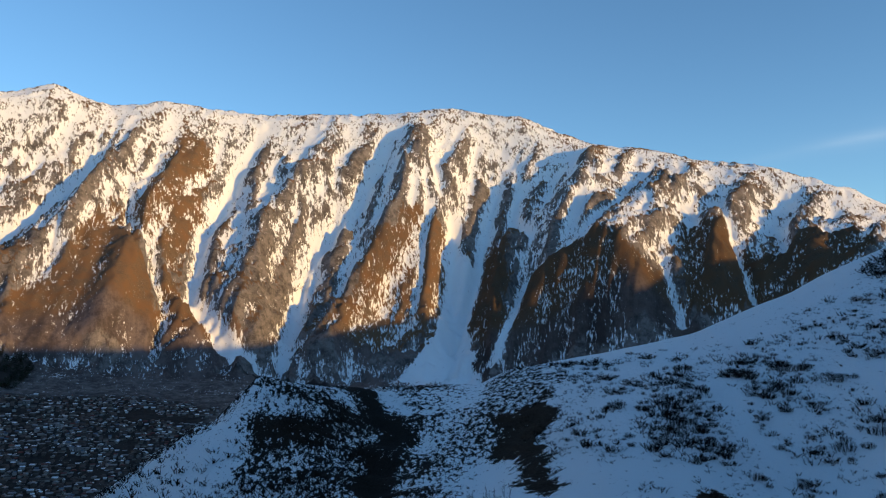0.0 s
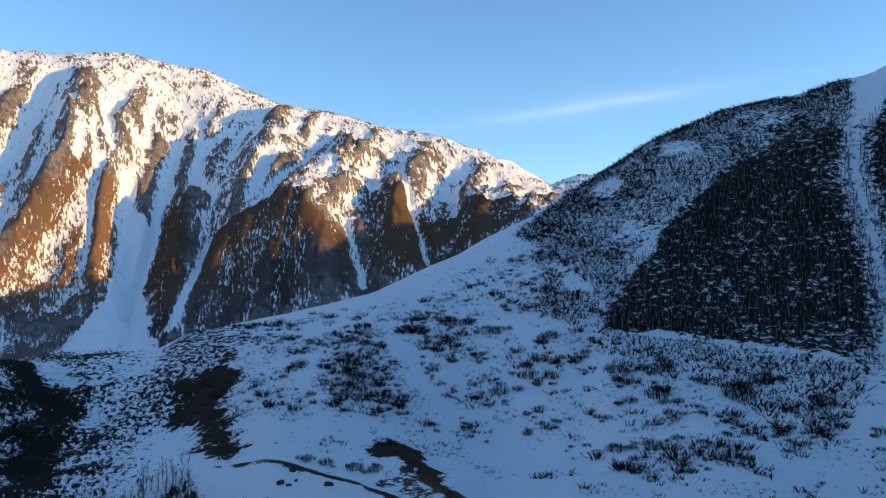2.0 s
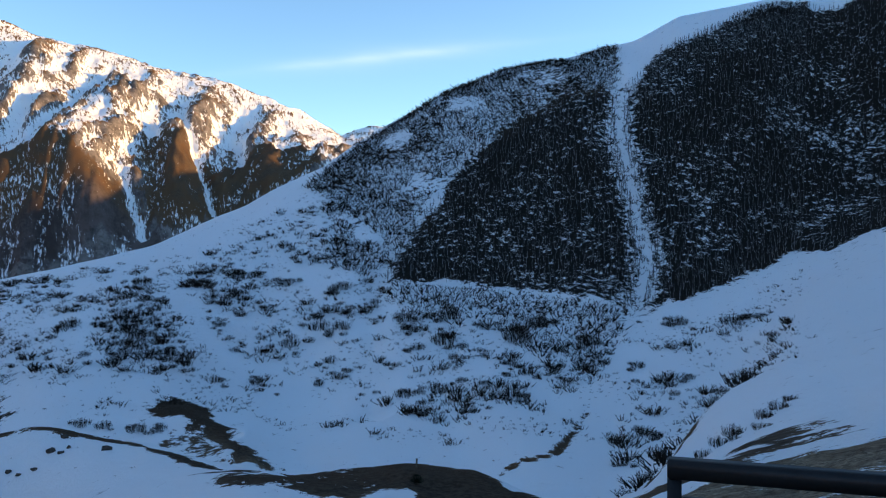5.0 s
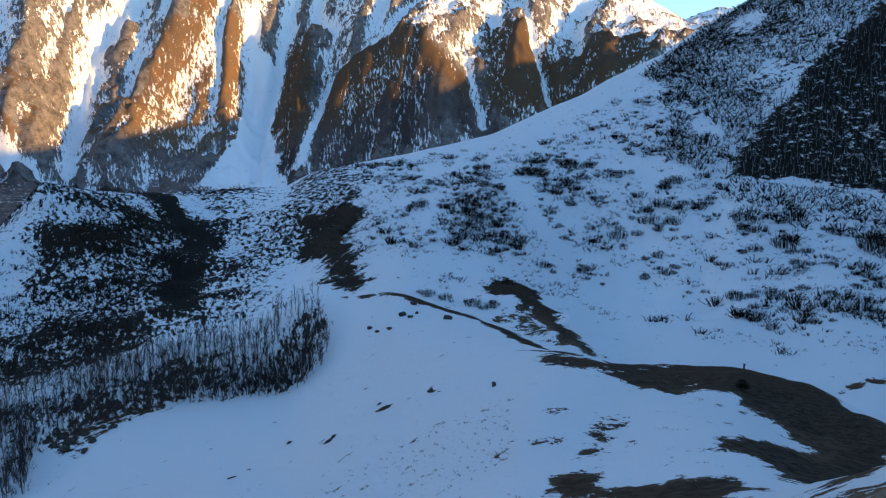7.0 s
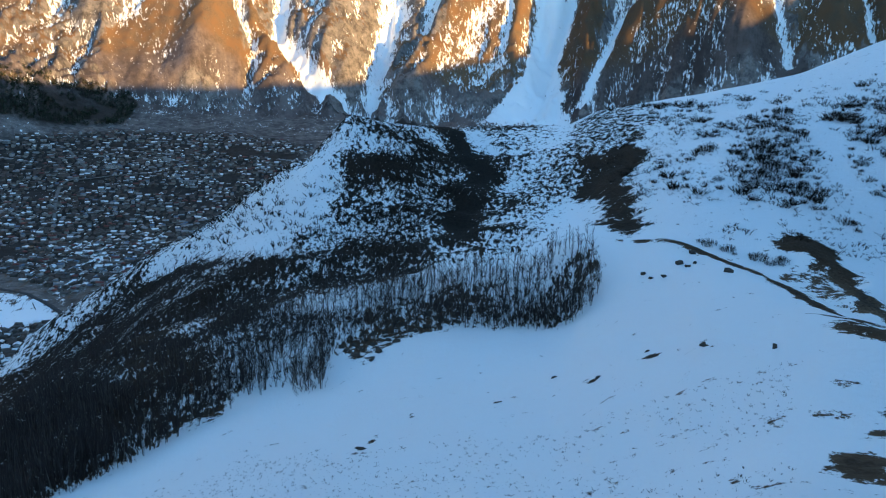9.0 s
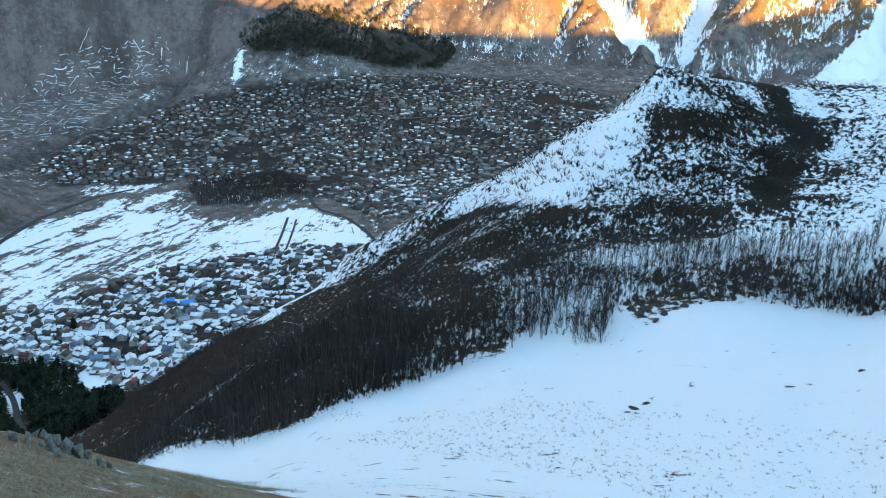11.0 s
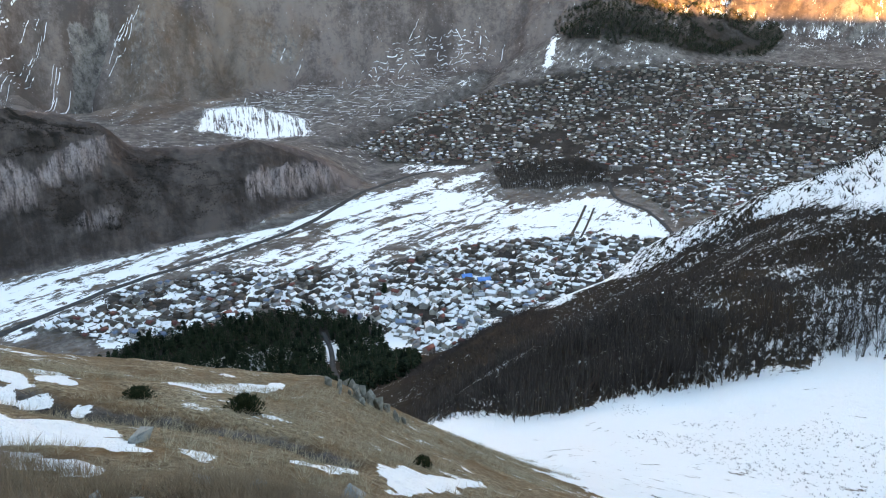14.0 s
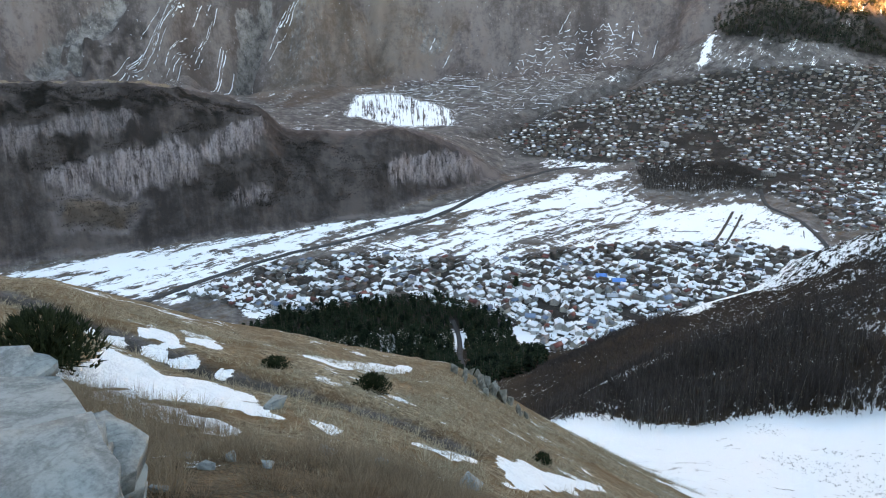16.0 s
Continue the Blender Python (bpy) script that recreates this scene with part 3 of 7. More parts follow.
SHRUBS_A = [(74, 369), (118, 413), (154, 409), (202, 412), (213, 344), (165, 266), (157, 308), (132, 301), (81, 297)]
SHRUBS_B = [(202, 296), (223, 252), (258, 216), (220, 199), (182, 195), (153, 200), (154, 223)]
SHRUBS_C = [(98, 87), (206, 171), (281, 207), (337, 184), (155, 84), (109, 73)]
BARE_ROCKS = [(31, 401), (43, 390), (56, 415), (56, 382), (49, 368), (44, 363), (42, 340), (44, 318), (46, 292), (39, 286), (24, 303), (34, 312), (29, 363), (26, 380)]
BARE_RIDGE = [(84, 274), (98, 273), (99, 244), (96, 214), (96, 196), (89, 196), (89, 210), (93, 238), (88, 250), (83, 260)]
THIN_SNOW = [(-15, 374), (9, 423), (43, 500), (72, 502), (82, 458), (53, 414), (27, 389), (2, 345)]
HUMP_FACE = [(-99, 364), (-97, 404), (-84, 413), (-66, 433), (-49, 426), (-33, 390), (-32, 326), (-57, 295), (-90, 322)]
THICKETS_WEST = [(144, 382, 13.1), (120, 398, 11.9), (112, 369, 8.3), (78, 358, 10.5), (87, 348, 7.7), (69, 347, 5.1), (75, 322, 5.9), (97, 332, 11.1), (103, 332, 7.5), (89, 319, 7.1), (163, 350, 8.3), (180, 366, 11.7), (152, 332, 6.5), (161, 322, 11.6), (136, 324, 6.3), (134, 299, 8.2), (116, 298, 8.0), (61, 266, 6.8), (66, 261, 6.7), (74, 254, 7.6), (80, 251, 6.6), (137, 343, 7.9), (172, 383, 10.5), (164, 387, 12.0)]
THICKETS_MIDDLE = [(201, 344, 12.8), (186, 329, 13.5), (176, 322, 13.1), (182, 312, 11.6), (166, 294, 8.4), (161, 278, 8.0), (155, 284, 6.9), (209, 325, 8.3), (204, 294, 14.1), (224, 286, 15.6), (206, 267, 14.4), (230, 269, 8.9), (198, 249, 7.9), (193, 268, 8.3), (208, 243, 5.5), (234, 252, 17.2), (254, 259, 13.0), (258, 232, 12.4), (248, 218, 5.9), (211, 230, 6.7), (241, 234, 6.7), (209, 214, 3.8), (200, 221, 5.3), (178, 262, 5.7)]
THICKETS_EAST = [(164, 236, 9.2), (176, 232, 9.4), (185, 229, 6.3), (188, 220, 5.2), (189, 201, 7.9), (173, 211, 3.1), (158, 216, 9.6), (156, 205, 5.5), (251, 200, 8.0), (67.8, 45.9, 2.6), (71, 46.1, 3.0), (78.7, 49.4, 3.6), (75, 44.1, 2.2), (85.7, 49.8, 3.2), (90.8, 50.8, 3.4), (99.5, 54.3, 2.6), (237, 190, 4.3), (301, 217, 11.9), (275, 203, 4.4), (310, 196, 13.1), (314, 184, 7.3), (252, 177, 6.2), (179, 151, 5.0), (192, 150, 8.7), (164, 256, 3.5), (197, 307, 3.6)]
HUMP_GAP = [(-56, 457), (-40, 455), (-28, 422), (-14, 389), (-17, 356), (-21, 306), (-31, 304), (-39, 362), (-35, 404)]
PATH_LOW = [(134, 150), (155, 151), (205, 184)]
PATH_HIGH = [(60, 52), (66.8, 54.1), (77.5, 58.4), (103, 74), (128.6, 90), (154.3, 100.2), (189.4, 113.8)]
BARE_SIDE = [(17, 11.5), (22, 14), (29, 17), (40, 21.5), (36, 17), (20, 9.5)]
KNOLL_A = [(40.2, 106.7), (40.5, 87.6), (49.7, 90.3), (57.2, 87.6), (51.3, 64.5), (49.5, 70.3), (47.5, 72.6), (43.1, 73.1), (39.7, 74.2), (39.8, 77.2), (36.2, 84.5), (34.6, 89.8)]
KNOLL_B = [(44, 95), (54, 96), (62, 88), (67, 79), (67, 70), (61, 58), (54, 47), (36, 34), (20, 18), (40.1, 46.4), (49.1, 56.4), (50.6, 61.6), (49.2, 65.4), (50.9, 75.4), (48, 79.6), (42.6, 75.5), (40.8, 80.2)]
KNOLL_C = [(20.8, 49.9), (25.9, 51.4), (22.6, 46.3), (21.7, 45.3), (19, 46.5)]
KNOLL_D = [(36.7, 52.4), (45.8, 56.5), (46.2, 51.6), (22.6, 22.8), (12.4, 12.4), (15.9, 17.2), (34, 41.8), (36.1, 50.1)]
KNOLL_E = [(24.1, 45.2), (27.7, 44.8), (29.7, 42.7), (26.4, 37.3), (23, 44.5)]
KNOLL_F = [(28.8, 59.4), (32.7, 64.1), (33, 63), (29.5, 58.7), (26.7, 57.7)]
RIM_EDGE = [(21.3, 179.3), (27.1, 174), (33.1, 171), (37.5, 163), (41, 155), (44, 146), (44.5, 131), (44.5, 119.5), (43, 100)]
SOIL = [(88, 250), (93, 240), (90, 217), (90, 204), (88, 197), (84, 208), (81, 228), (80, 238)]
GROVE_E = [(-80, 82), (-75, 95), (-65, 109), (-56, 119), (-49, 127), (-35, 126), (-38, 150), (-21, 152), (-4, 149), (9, 146), (15, 153), (15, 169), (11, 178), (0, 182), (-27, 190), (-58, 194), (-80, 190), (-101, 180), (-107, 166), (-114, 153), (-115, 128), (-117, 107)]
GROVE_W = [(-106, 84), (-85, 84), (-72, 102), (-70, 113), (-79, 142), (-111, 166), (-120, 153), (-125, 124), (-128, 107), (-123, 93)]
TREES_RIDGE = [(-184, 388), (-174, 412), (-158, 418), (-123, 404), (-120, 382), (-151, 376)]
GROVE_N = [(-228, 309), (-233, 377), (-193, 384), (-122, 321), (-85, 308), (-41, 299), (-38, 282), (-84, 283), (-133, 283), (-116, 183)]
GROVE_S = [(-266, 201), (-248, 203), (-221, 221), (-248, 280), (-318, 344), (-402, 366), (-417, 328), (-315, 231)]
RIM_GAP = [(-225, 239), (-115, 179), (-123, 284), (-81, 286), (-39, 286), (-26, 192), (-57, 192), (-80, 188), (-99, 177), (-112, 150), (-113, 122)]
WEST_BRUSH = [(-295, 228), (-261, 260), (-275, 342), (-237, 376), (-179, 363), (-109, 309), (-74, 305), (-67, 283), (-85, 186), (-99, 144), (-108, 114)]
RUBBLE = [(-40, 151), (-29, 136), (-21, 150), (-4, 155), (-4, 165), (-23, 165)]
SLOPE_ALL = [(37, 376), (74, 478), (143, 455), (215, 454), (250, 444), (227, 344), (293, 239), (316, 209), (373, 198), (180, 96), (187, 141), (165, 162), (130, 196), (115, 262), (66, 270)]
WOOD_CAP = [(477.0, 388.0), (504.0, 391.0), (543.0, 392.0), (582.0, 382.0), (617.0, 365.0), (656.0, 349.0), (621.0, 331.0), (547.0, 360.0), (495.0, 366.0), (459.0, 362.0)]
BRUSH_CREST = [(586, 375), (630, 363), (668, 352), (695, 366), (653, 379), (611, 386)]
BOWL_FLOOR = [(152, 237), (153, 200), (182, 195), (232, 205), (269, 223), (305, 202), (338, 182), (207, 112), (194, 147), (156, 154), (124, 188)]
HUMP_WEST = [(-178, 382), (-148, 389), (-117, 400), (-104, 412), (-98, 377), (-90, 322), (-108, 308), (-127, 330)]
CONIFERS = [(-950, 242), (-988, 325), (-936, 448), (-905, 513), (-784, 546), (-527, 406), (-444, 346), (-456, 330), (-478, 296), (-639, 348), (-748, 327), (-839, 300)]
LANE = [(-830, 488), (-771, 463), (-651, 393), (-555, 344)]
GULLY_L = [(-3086, 992), (-3010, 904), (-2897, 827), (-2752, 769)]
CONE = [(-2971, 441), (-3110, 712), (-3118, 903), (-3014, 837), (-2854, 747), (-2803, 601)]
GULLY_V = [(-3117, 1002), (-3064, 942), (-2996, 867), (-2915, 816), (-2760, 770)]
GREY_CHUTE = [(-3003, 156), (-3120, 243), (-3123, 366), (-3188, 479)]
ROCK_FACE = [(-3093, 1107), (-2936, 1472), (-2707, 1646), (-2599, 1435), (-2582, 1152), (-2479, 826), (-2690, 800), (-2957, 934)]
GULLY_M = [(-3170, 273), (-3079, 213), (-3015, 302)]
GULLY_N = [(-2961, 1361), (-2852, 1317), (-2735, 1294)]
SPUR_L = [(-3030, 1177), (-2905, 1095), (-2744, 1004)]
SPUR_M = [(-3142, 709), (-3016, 602), (-2843, 609)]
VILLAGE = [(-1119, 208), (-1177, 345), (-1147, 500), (-1003, 653), (-965, 855), (-871, 1061), (-746, 1127), (-677, 1032), (-694, 824), (-643, 687), (-590, 516), (-695, 535), (-800, 557), (-941, 459), (-976, 288)]
FIELDS = [(-1153, 384), (-1203, 707), (-1359, 1093), (-1342, 1277), (-1165, 1130), (-1027, 1160), (-858, 1235), (-746, 1127), (-970, 846), (-1003, 653), (-1147, 500)]
FLOOD = [(-1364, -24), (-1364, 25), (-1383, 240), (-1374, 509), (-1361, 670), (-1388, 930), (-1410, 1133), (-1306, 1244), (-1165, 1084), (-1270, 747), (-1201, 524), (-1172, 353), (-1088, 177)]
RIVER = [(-1399, -20), (-1394, 88), (-1389, 213), (-1364, 354), (-1366, 506), (-1344, 637), (-1330, 706), (-1439, 949)]
PLOTS = [(-1065, 1124), (-1011, 1284), (-852, 1242), (-746, 1127), (-716, 1072), (-871, 1008), (-955, 960)]
HIGHWAY = [(-1120, 150), (-1160, 234), (-1193, 322), (-1211, 405), (-1222, 490), (-1252, 616), (-1295, 756), (-1407, 943), (-1475, 1120), (-1450, 1230)]
ROAD_B = [(-1060, 1368), (-974, 1288), (-868, 1249), (-755, 1162), (-701, 1092), (-660, 922)]
TRACK = [(-991, 1209), (-931, 1115), (-876, 1028)]
SCARP = [(-2331, 968), (-2536, 1110), (-2503, 1224), (-2350, 1296), (-2174, 1301), (-2037, 1199), (-2166, 1075), (-2295, 1020)]
STREAKED_FAN = [(-2366, 974), (-2606, 1298), (-2476, 1578), (-2491, 1972), (-2309, 2171), (-2153, 2090), (-2116, 1804), (-2041, 1536), (-2038, 1321), (-2267, 1292)]
RAVINE = [(-1916, 2228), (-2085, 2071), (-2066, 1983), (-1986, 1814), (-2005, 1510), (-1826, 1129)]
TOWN = [(-1887, 1227), (-1938, 1567), (-1902, 1874), (-1610, 2045), (-1322, 2493), (-991, 2615), (-689, 2508), (-665, 2108), (-747, 1775), (-744, 1514), (-774, 1354), (-993, 1363), (-1394, 1326), (-1608, 1184)]
TOWN_LOW = [(-1063, 1481), (-828, 1675), (-734, 1520), (-745, 1327), (-809, 1243), (-993, 1363)]
CONIFER_HILL = [(-2004, 2232), (-1972, 2388), (-1836, 2384), (-1812, 2754), (-1669, 2697), (-1460, 2803), (-1392, 2723), (-1358, 2539), (-1468, 2385), (-1594, 2228), (-1647, 2142), (-1840, 2107)]
BANK = [(-1701, 1285), (-1700, 1479), (-1592, 1505), (-1395, 1335), (-1415, 1204), (-1519, 1149)]
GRAVEL = [(-1826, 1129), (-1748, 1320), (-1501, 1170), (-1542, 1033), (-1652, 1005)]
COPSE = [(-1336, 1280), (-1306, 1384), (-1214, 1468), (-1109, 1427), (-1060, 1341), (-1104, 1242), (-1203, 1181)]
HEDGE_WOOD = [(-682, 971), (-688, 1430), (-744, 1514), (-723, 1131)]
DRIFT_A = [(-11.7, 0.1), (-11.2, 0.6), (-13.1, 1.1), (-12.2, 1.4), (-11.4, 2.0), (-10.2, 2.8), (-9.7, 2.4), (-7.9, 2.5), (-8.0, 2.0), (-9.3, 1.7), (-9.4, 1.2), (-9.9, 0.5), (-10.8, 0.2)]
DRIFT_B = [(-9.5, 0.5), (-9.2, 0.9), (-8.1, 1.2), (-7.6, 1.4), (-6.7, 1.6), (-6.6, 1.4), (-7.2, 1.3), (-7.3, 0.9), (-8.6, 0.7)]
DRIFT_C = [(-16.1, 0.9), (-15.4, 1.3), (-14.9, 1.8), (-14.0, 2.5), (-12.8, 3.2), (-13.0, 2.7), (-13.9, 2.0), (-14.8, 1.5), (-15.8, 0.8)]
DRIFT_D = [(-9.7, 6.6), (-10.3, 8.4), (-11.4, 10.7), (-10.1, 9.1), (-8.1, 6.2), (-6.9, 4.9)]
DRIFT_E = [(-16.2, 1.9), (-16.3, 2.7), (-14.7, 2.5), (-15.1, 2.1)]
DRIFT_F = [(-16.7, 5.4), (-18.8, 7.4), (-20.2, 10.8), (-18.3, 8.8), (-16.2, 6.4)]
DRIFT_I = [(-17.8, 3.2), (-17.7, 3.9), (-15.1, 3.3), (-15.4, 2.8)]
DRIFT_J = [(-12.3, 3.6), (-12.0, 4.2), (-11.7, 4.0), (-12.0, 3.5)]
RAVINE_SNOW_A = [(-2090, 2012), (-2115, 2105), (-2065, 2163), (-2057, 2319), (-1900, 2330)]
RAVINE_SNOW_B = [(-1818, 1991), (-1963, 2212), (-1924, 2321)]
DRIFT_G = [(-8.4, 4.2), (-8.6, 5), (-9.1, 6), (-7.9, 4.6)]
DRIFT_H = [(-8.3, 2.8), (-8.4, 3.2), (-7.6, 2.8)]
LEDGE = [(-18.6, -0.4), (-16.8, 0.4), (-15.7, 0.9), (-14.7, 1.6), (-13.7, 2.2), (-12.4, 2.8), (-11.8, 3.7), (-11.4, 4.5), (-10.9, 5.3), (-9.7, 5.6)]
WEEDS = [(-10.2, 0.2), (-9.2, 0.7), (-7.6, 1.2), (-6.0, 1.6), (-6.2, 2.3), (-5.6, 3.2), (-4.6, 3.1), (-3.6, 1.9), (-3.2, 0.9), (-3.9, 0.3), (-5.4, 0.2)]
BROW_GRASS = [(-19.5, -0.4), (-19.9, 2.5), (-18.8, 6.7), (-19.6, 11.5), (-19.6, 15.2), (-26.1, 27.6), (-18.2, 22.6), (-3.7, 0.5), (-10.9, -0.4)]
JUNIPERS = [(-11.5, 0.1), (-13.3, 5.9), (-13.6, 4), (-11.3, 8.8)]
CRAGS = [(-19.5, 11.7), (-19.5, 12.2), (-20, 12.9), (-19.9, 13.3), (-19.4, 13.3), (-18.3, 13), (-21.6, 13.7)]
BOULDERS = [(23, 153), (26, 147), (31, 151), (33, 154), (34, 162), (24, 149), (30, 154), (37, 144)]
SPECKLE = [(-71.9, 96.5), (-49.3, 105.7), (-31.8, 99), (-18, 84), (3.3, 80), (14, 79), (27, 78), (15.9, 42.6), (-6.5, 52), (-51.3, 72)]
STUBS = [(10, 99), (5, 115), (-19.2, 86.8), (-3, 99), (17, 104), (22, 93), (27.3, 84.5)]
MARKER = [(58, 81), (53, 74)]
BLOCKS = [(-1901, 1671), (-1179, 2123), (-1256, 2421), (-1414, 2194), (-1508, 2138), (-968, 2511), (-914, 2036), (-1507, 1658), (-1446, 1478), (-1114, 1461), (-1955, 1558), (-1052, 2209)]
BLUE_HOUSE = [(-813, 761), (-847, 757)]
RED_HOUSE = [(-865, 636)]
TALL_HOUSE = [(-1000, 304)]
LONE_FIR = [(-880, 625)]
CRAG_TOP = [(-1570, 16), (-1560, 69), (-1575, 116), (-1579, 203), (-1563, 241), (-1539, 230), (-1540, 174), (-1550, 91), (-1528, 43), (-1530, 8)]
CRAG_MAIN = [(-1506, 71), (-1505, 126), (-1511, 184), (-1518, 245), (-1522, 287), (-1503, 323), (-1530, 395), (-1561, 450), (-1576, 494), (-1535, 468), (-1494, 425), (-1496, 382), (-1475, 312), (-1470, 259), (-1471, 200), (-1475, 155), (-1493, 67)]
CRAG_LOW = [(-1438, 366), (-1446, 407), (-1439, 443), (-1419, 423), (-1408, 392), (-1416, 363)]
CRAG_END = [(-1449, 704), (-1461, 750), (-1490, 848), (-1511, 934), (-1502, 967), (-1472, 925), (-1440, 819), (-1410, 696), (-1425, 691)]
BRUSH_A = [(-1679, 28), (-1630, 215), (-1635, 349), (-1594, 494), (-1554, 403), (-1572, 333), (-1563, 241), (-1580, 118), (-1576, 18)]
BRUSH_B = [(-1518, 30), (-1544, 90), (-1534, 172), (-1521, 237), (-1552, 326), (-1554, 403), (-1522, 287), (-1513, 185), (-1503, 117), (-1498, 53)]
BRUSH_C = [(-1466, 298), (-1487, 379), (-1491, 512), (-1423, 464), (-1396, 420), (-1424, 356), (-1437, 298)]
BRUSH_D = [(-1486, 66), (-1473, 154), (-1449, 222), (-1411, 173), (-1433, 79)]
BRUSH_E = [(-1566, 495), (-1567, 566), (-1534, 654), (-1484, 722), (-1410, 670), (-1390, 539), (-1440, 468), (-1517, 499)]
PALE_TOP = [(-1735, 20), (-1745, 150), (-1740, 300), (-1735, 420), (-1690, 400), (-1690, 290), (-1695, 150), (-1690, 20)]
SCRUB_FAR = [(-3080, 248), (-3121, 442), (-3122, 619), (-2991, 478), (-2996, 262)]
CHUTE_GREY = [(-3168, 372), (-3096, 306), (-3031, 227), (-2944, 135), (-2953, 236), (-3049, 311), (-3123, 396)]
CHUTE_MID = [(-3117, 860), (-3080, 1013), (-2995, 953), (-2931, 861), (-2803, 784), (-2759, 752), (-2936, 845), (-3026, 845)]
SLOPE_WEST = [(27, 425), (48, 499), (83, 463), (139, 421), (250, 444), (217, 350), (165, 266), (130, 295), (74, 299), (50, 309)]


def course(points, x, y, reach):
    """Distance from each place to a course of plan points (9999 beyond reach)."""
    d = np.full(x.shape, 9999.0)
    p = np.array(points, float)
    box = (x > p[:, 0].min() - reach) & (x < p[:, 0].max() + reach) & (y > p[:, 1].min() - reach) & (y < p[:, 1].max() + reach)
    bx, by = x[box], y[box]
    best = np.full(bx.shape, 9999.0)
    for (ax, ay), (cx, cy) in zip(p[:-1], p[1:]):
        ex, ey = cx - ax, cy - ay
        t = np.clip(((bx - ax) * ex + (by - ay) * ey) / (ex * ex + ey * ey + 1e-9), 0, 1)
        best = np.minimum(best, np.hypot(bx - ax - t * ex, by - ay - t * ey))
    d[box] = best
    return d


def within(points, x, y):
    """True inside a closed outline."""
    p = np.array(points, float)
    hit = np.zeros(x.shape, bool)
    box = (x >= p[:, 0].min()) & (x <= p[:, 0].max()) & (y >= p[:, 1].min()) & (y <= p[:, 1].max())
    bx, by = x[box], y[box]
    odd = np.zeros(bx.shape, bool)
    for (ax, ay), (cx, cy) in zip(p, np.roll(p, -1, 0)):
        cross = ((ay > by) != (cy > by)) & (bx < (cx - ax) * (by - ay) / (cy - ay + 1e-12) + ax)
        odd ^= cross
    hit[box] = odd
    return hit


def patch(points, x, y, soft):
    """1 inside a closed outline, 0 outside, with a soft and ragged margin."""
    p = np.array(points, float)
    far_out = soft * 3.5
    box = (x > p[:, 0].min() - far_out) & (x < p[:, 0].max() + far_out) & (y > p[:, 1].min() - far_out) & (y < p[:, 1].max() + far_out)
    bx, by = x[box], y[box]
    qx = bx + soft * 1.6 * fbm(bx, by, soft * 3, 3, 71)
    qy = by + soft * 1.6 * fbm(bx, by, soft * 3, 3, 83)
    d = np.minimum(course(list(points) + [points[0]], qx, qy, soft * 2), soft)
    m = np.zeros(x.shape)
    m[box] = smoothstep(-soft, soft, np.where(within(points, qx, qy), d, -d))
    return m


WOOD_SIDE = [(r * math.sin(math.radians(b)), r * math.cos(math.radians(b))) for b, r in ((61.2, 470), (63.5, 440), (66, 452), (69, 415), (73, 400), (73, 790), (66, 785), (61.2, 760))]


# ---- relief on the smooth land ----
DEG = np.degrees(GA)
U = GA * 3800.0
seen = (DEG < 74)
deg_near = np.where(seen, DEG, 60.0)

far = smoothstep(np.where(deg_near < -33, 2820, 2980), np.where(deg_near < -33, 2980, 3200), GR) * seen
crest_fade = 1 - 0.94 * smoothstep(4080, 4440, GR)
right_fade = 1 - smoothstep(33, 38, deg_near)
warp = 70 * fbm(U, GR, 420, 2, 5)
lift = np.zeros_like(GZ)
slant = U + warp - 0.34 * (GR - 3000)
lift += far * crest_fade * right_fade * (1 - 0.4 * (1 - smoothstep(-42, -36, deg_near))) * (1 - 0.7 * patch(BROWN_A, GX, GY, 40)) * (1 - 0.45 * patch(DARK_A, GX, GY, 40)) * (
    66 * (ridged(slant, GR / 2.6, 300, 2, 11) - 0.45)
    + 66 * (ridged(slant + 0.6 * warp, GR / 2.2, 120, 3, 23) - 0.5)
    + 44 * (ridged(slant, GR / 1.7, 50, 3, 37) - 0.5)
    + 15 * (ridged(slant, GR / 1.4, 26, 2, 39) - 0.5))
lift += far * smoothstep(4150, 4480, GR) * right_fade * 26 * (ridged(U, GR, 70, 3, 33, 0.6) - 0.55)
for points, high, wide in ((SPUR_A, 75, 80), (SPUR_B, 70, 75), (SPUR_C, 75, 75), (SPUR_D, 95, 85), (SPUR_E, 55, 55), (SPUR_F, 70, 75),
                           (SPUR_G, 70, 90), (SPUR_H, 60, 70), (SPUR_I, 50, 70), (SPUR_J, 40, 70),
                           (GULLY_A, -38, 26), (GULLY_B, -70, 50), (GULLY_C, -75, 60), (GULLY_D, -30, 22), (GULLY_E, -45, 45), (GULLY_F, -45, 30),
                           (GULLY_G, -45, 34), (GULLY_H, -30, 26), (GULLY_I, -40, 30), (GULLY_J, -55, 55), (GULLY_K, -40, 35),
                           (GULLY_V, -60, 34), (GREY_CHUTE, -45, 40), (GULLY_L, -55, 30), (GULLY_M, -40, 30), (GULLY_N, -40, 30), (SPUR_L, 60, 60), (SPUR_M, 60, 60)):
    d = course(points, GX, GY, wide * 3)
    lift += 1.35 * high * np.exp(-(d / wide) ** 2) * far * crest_fade

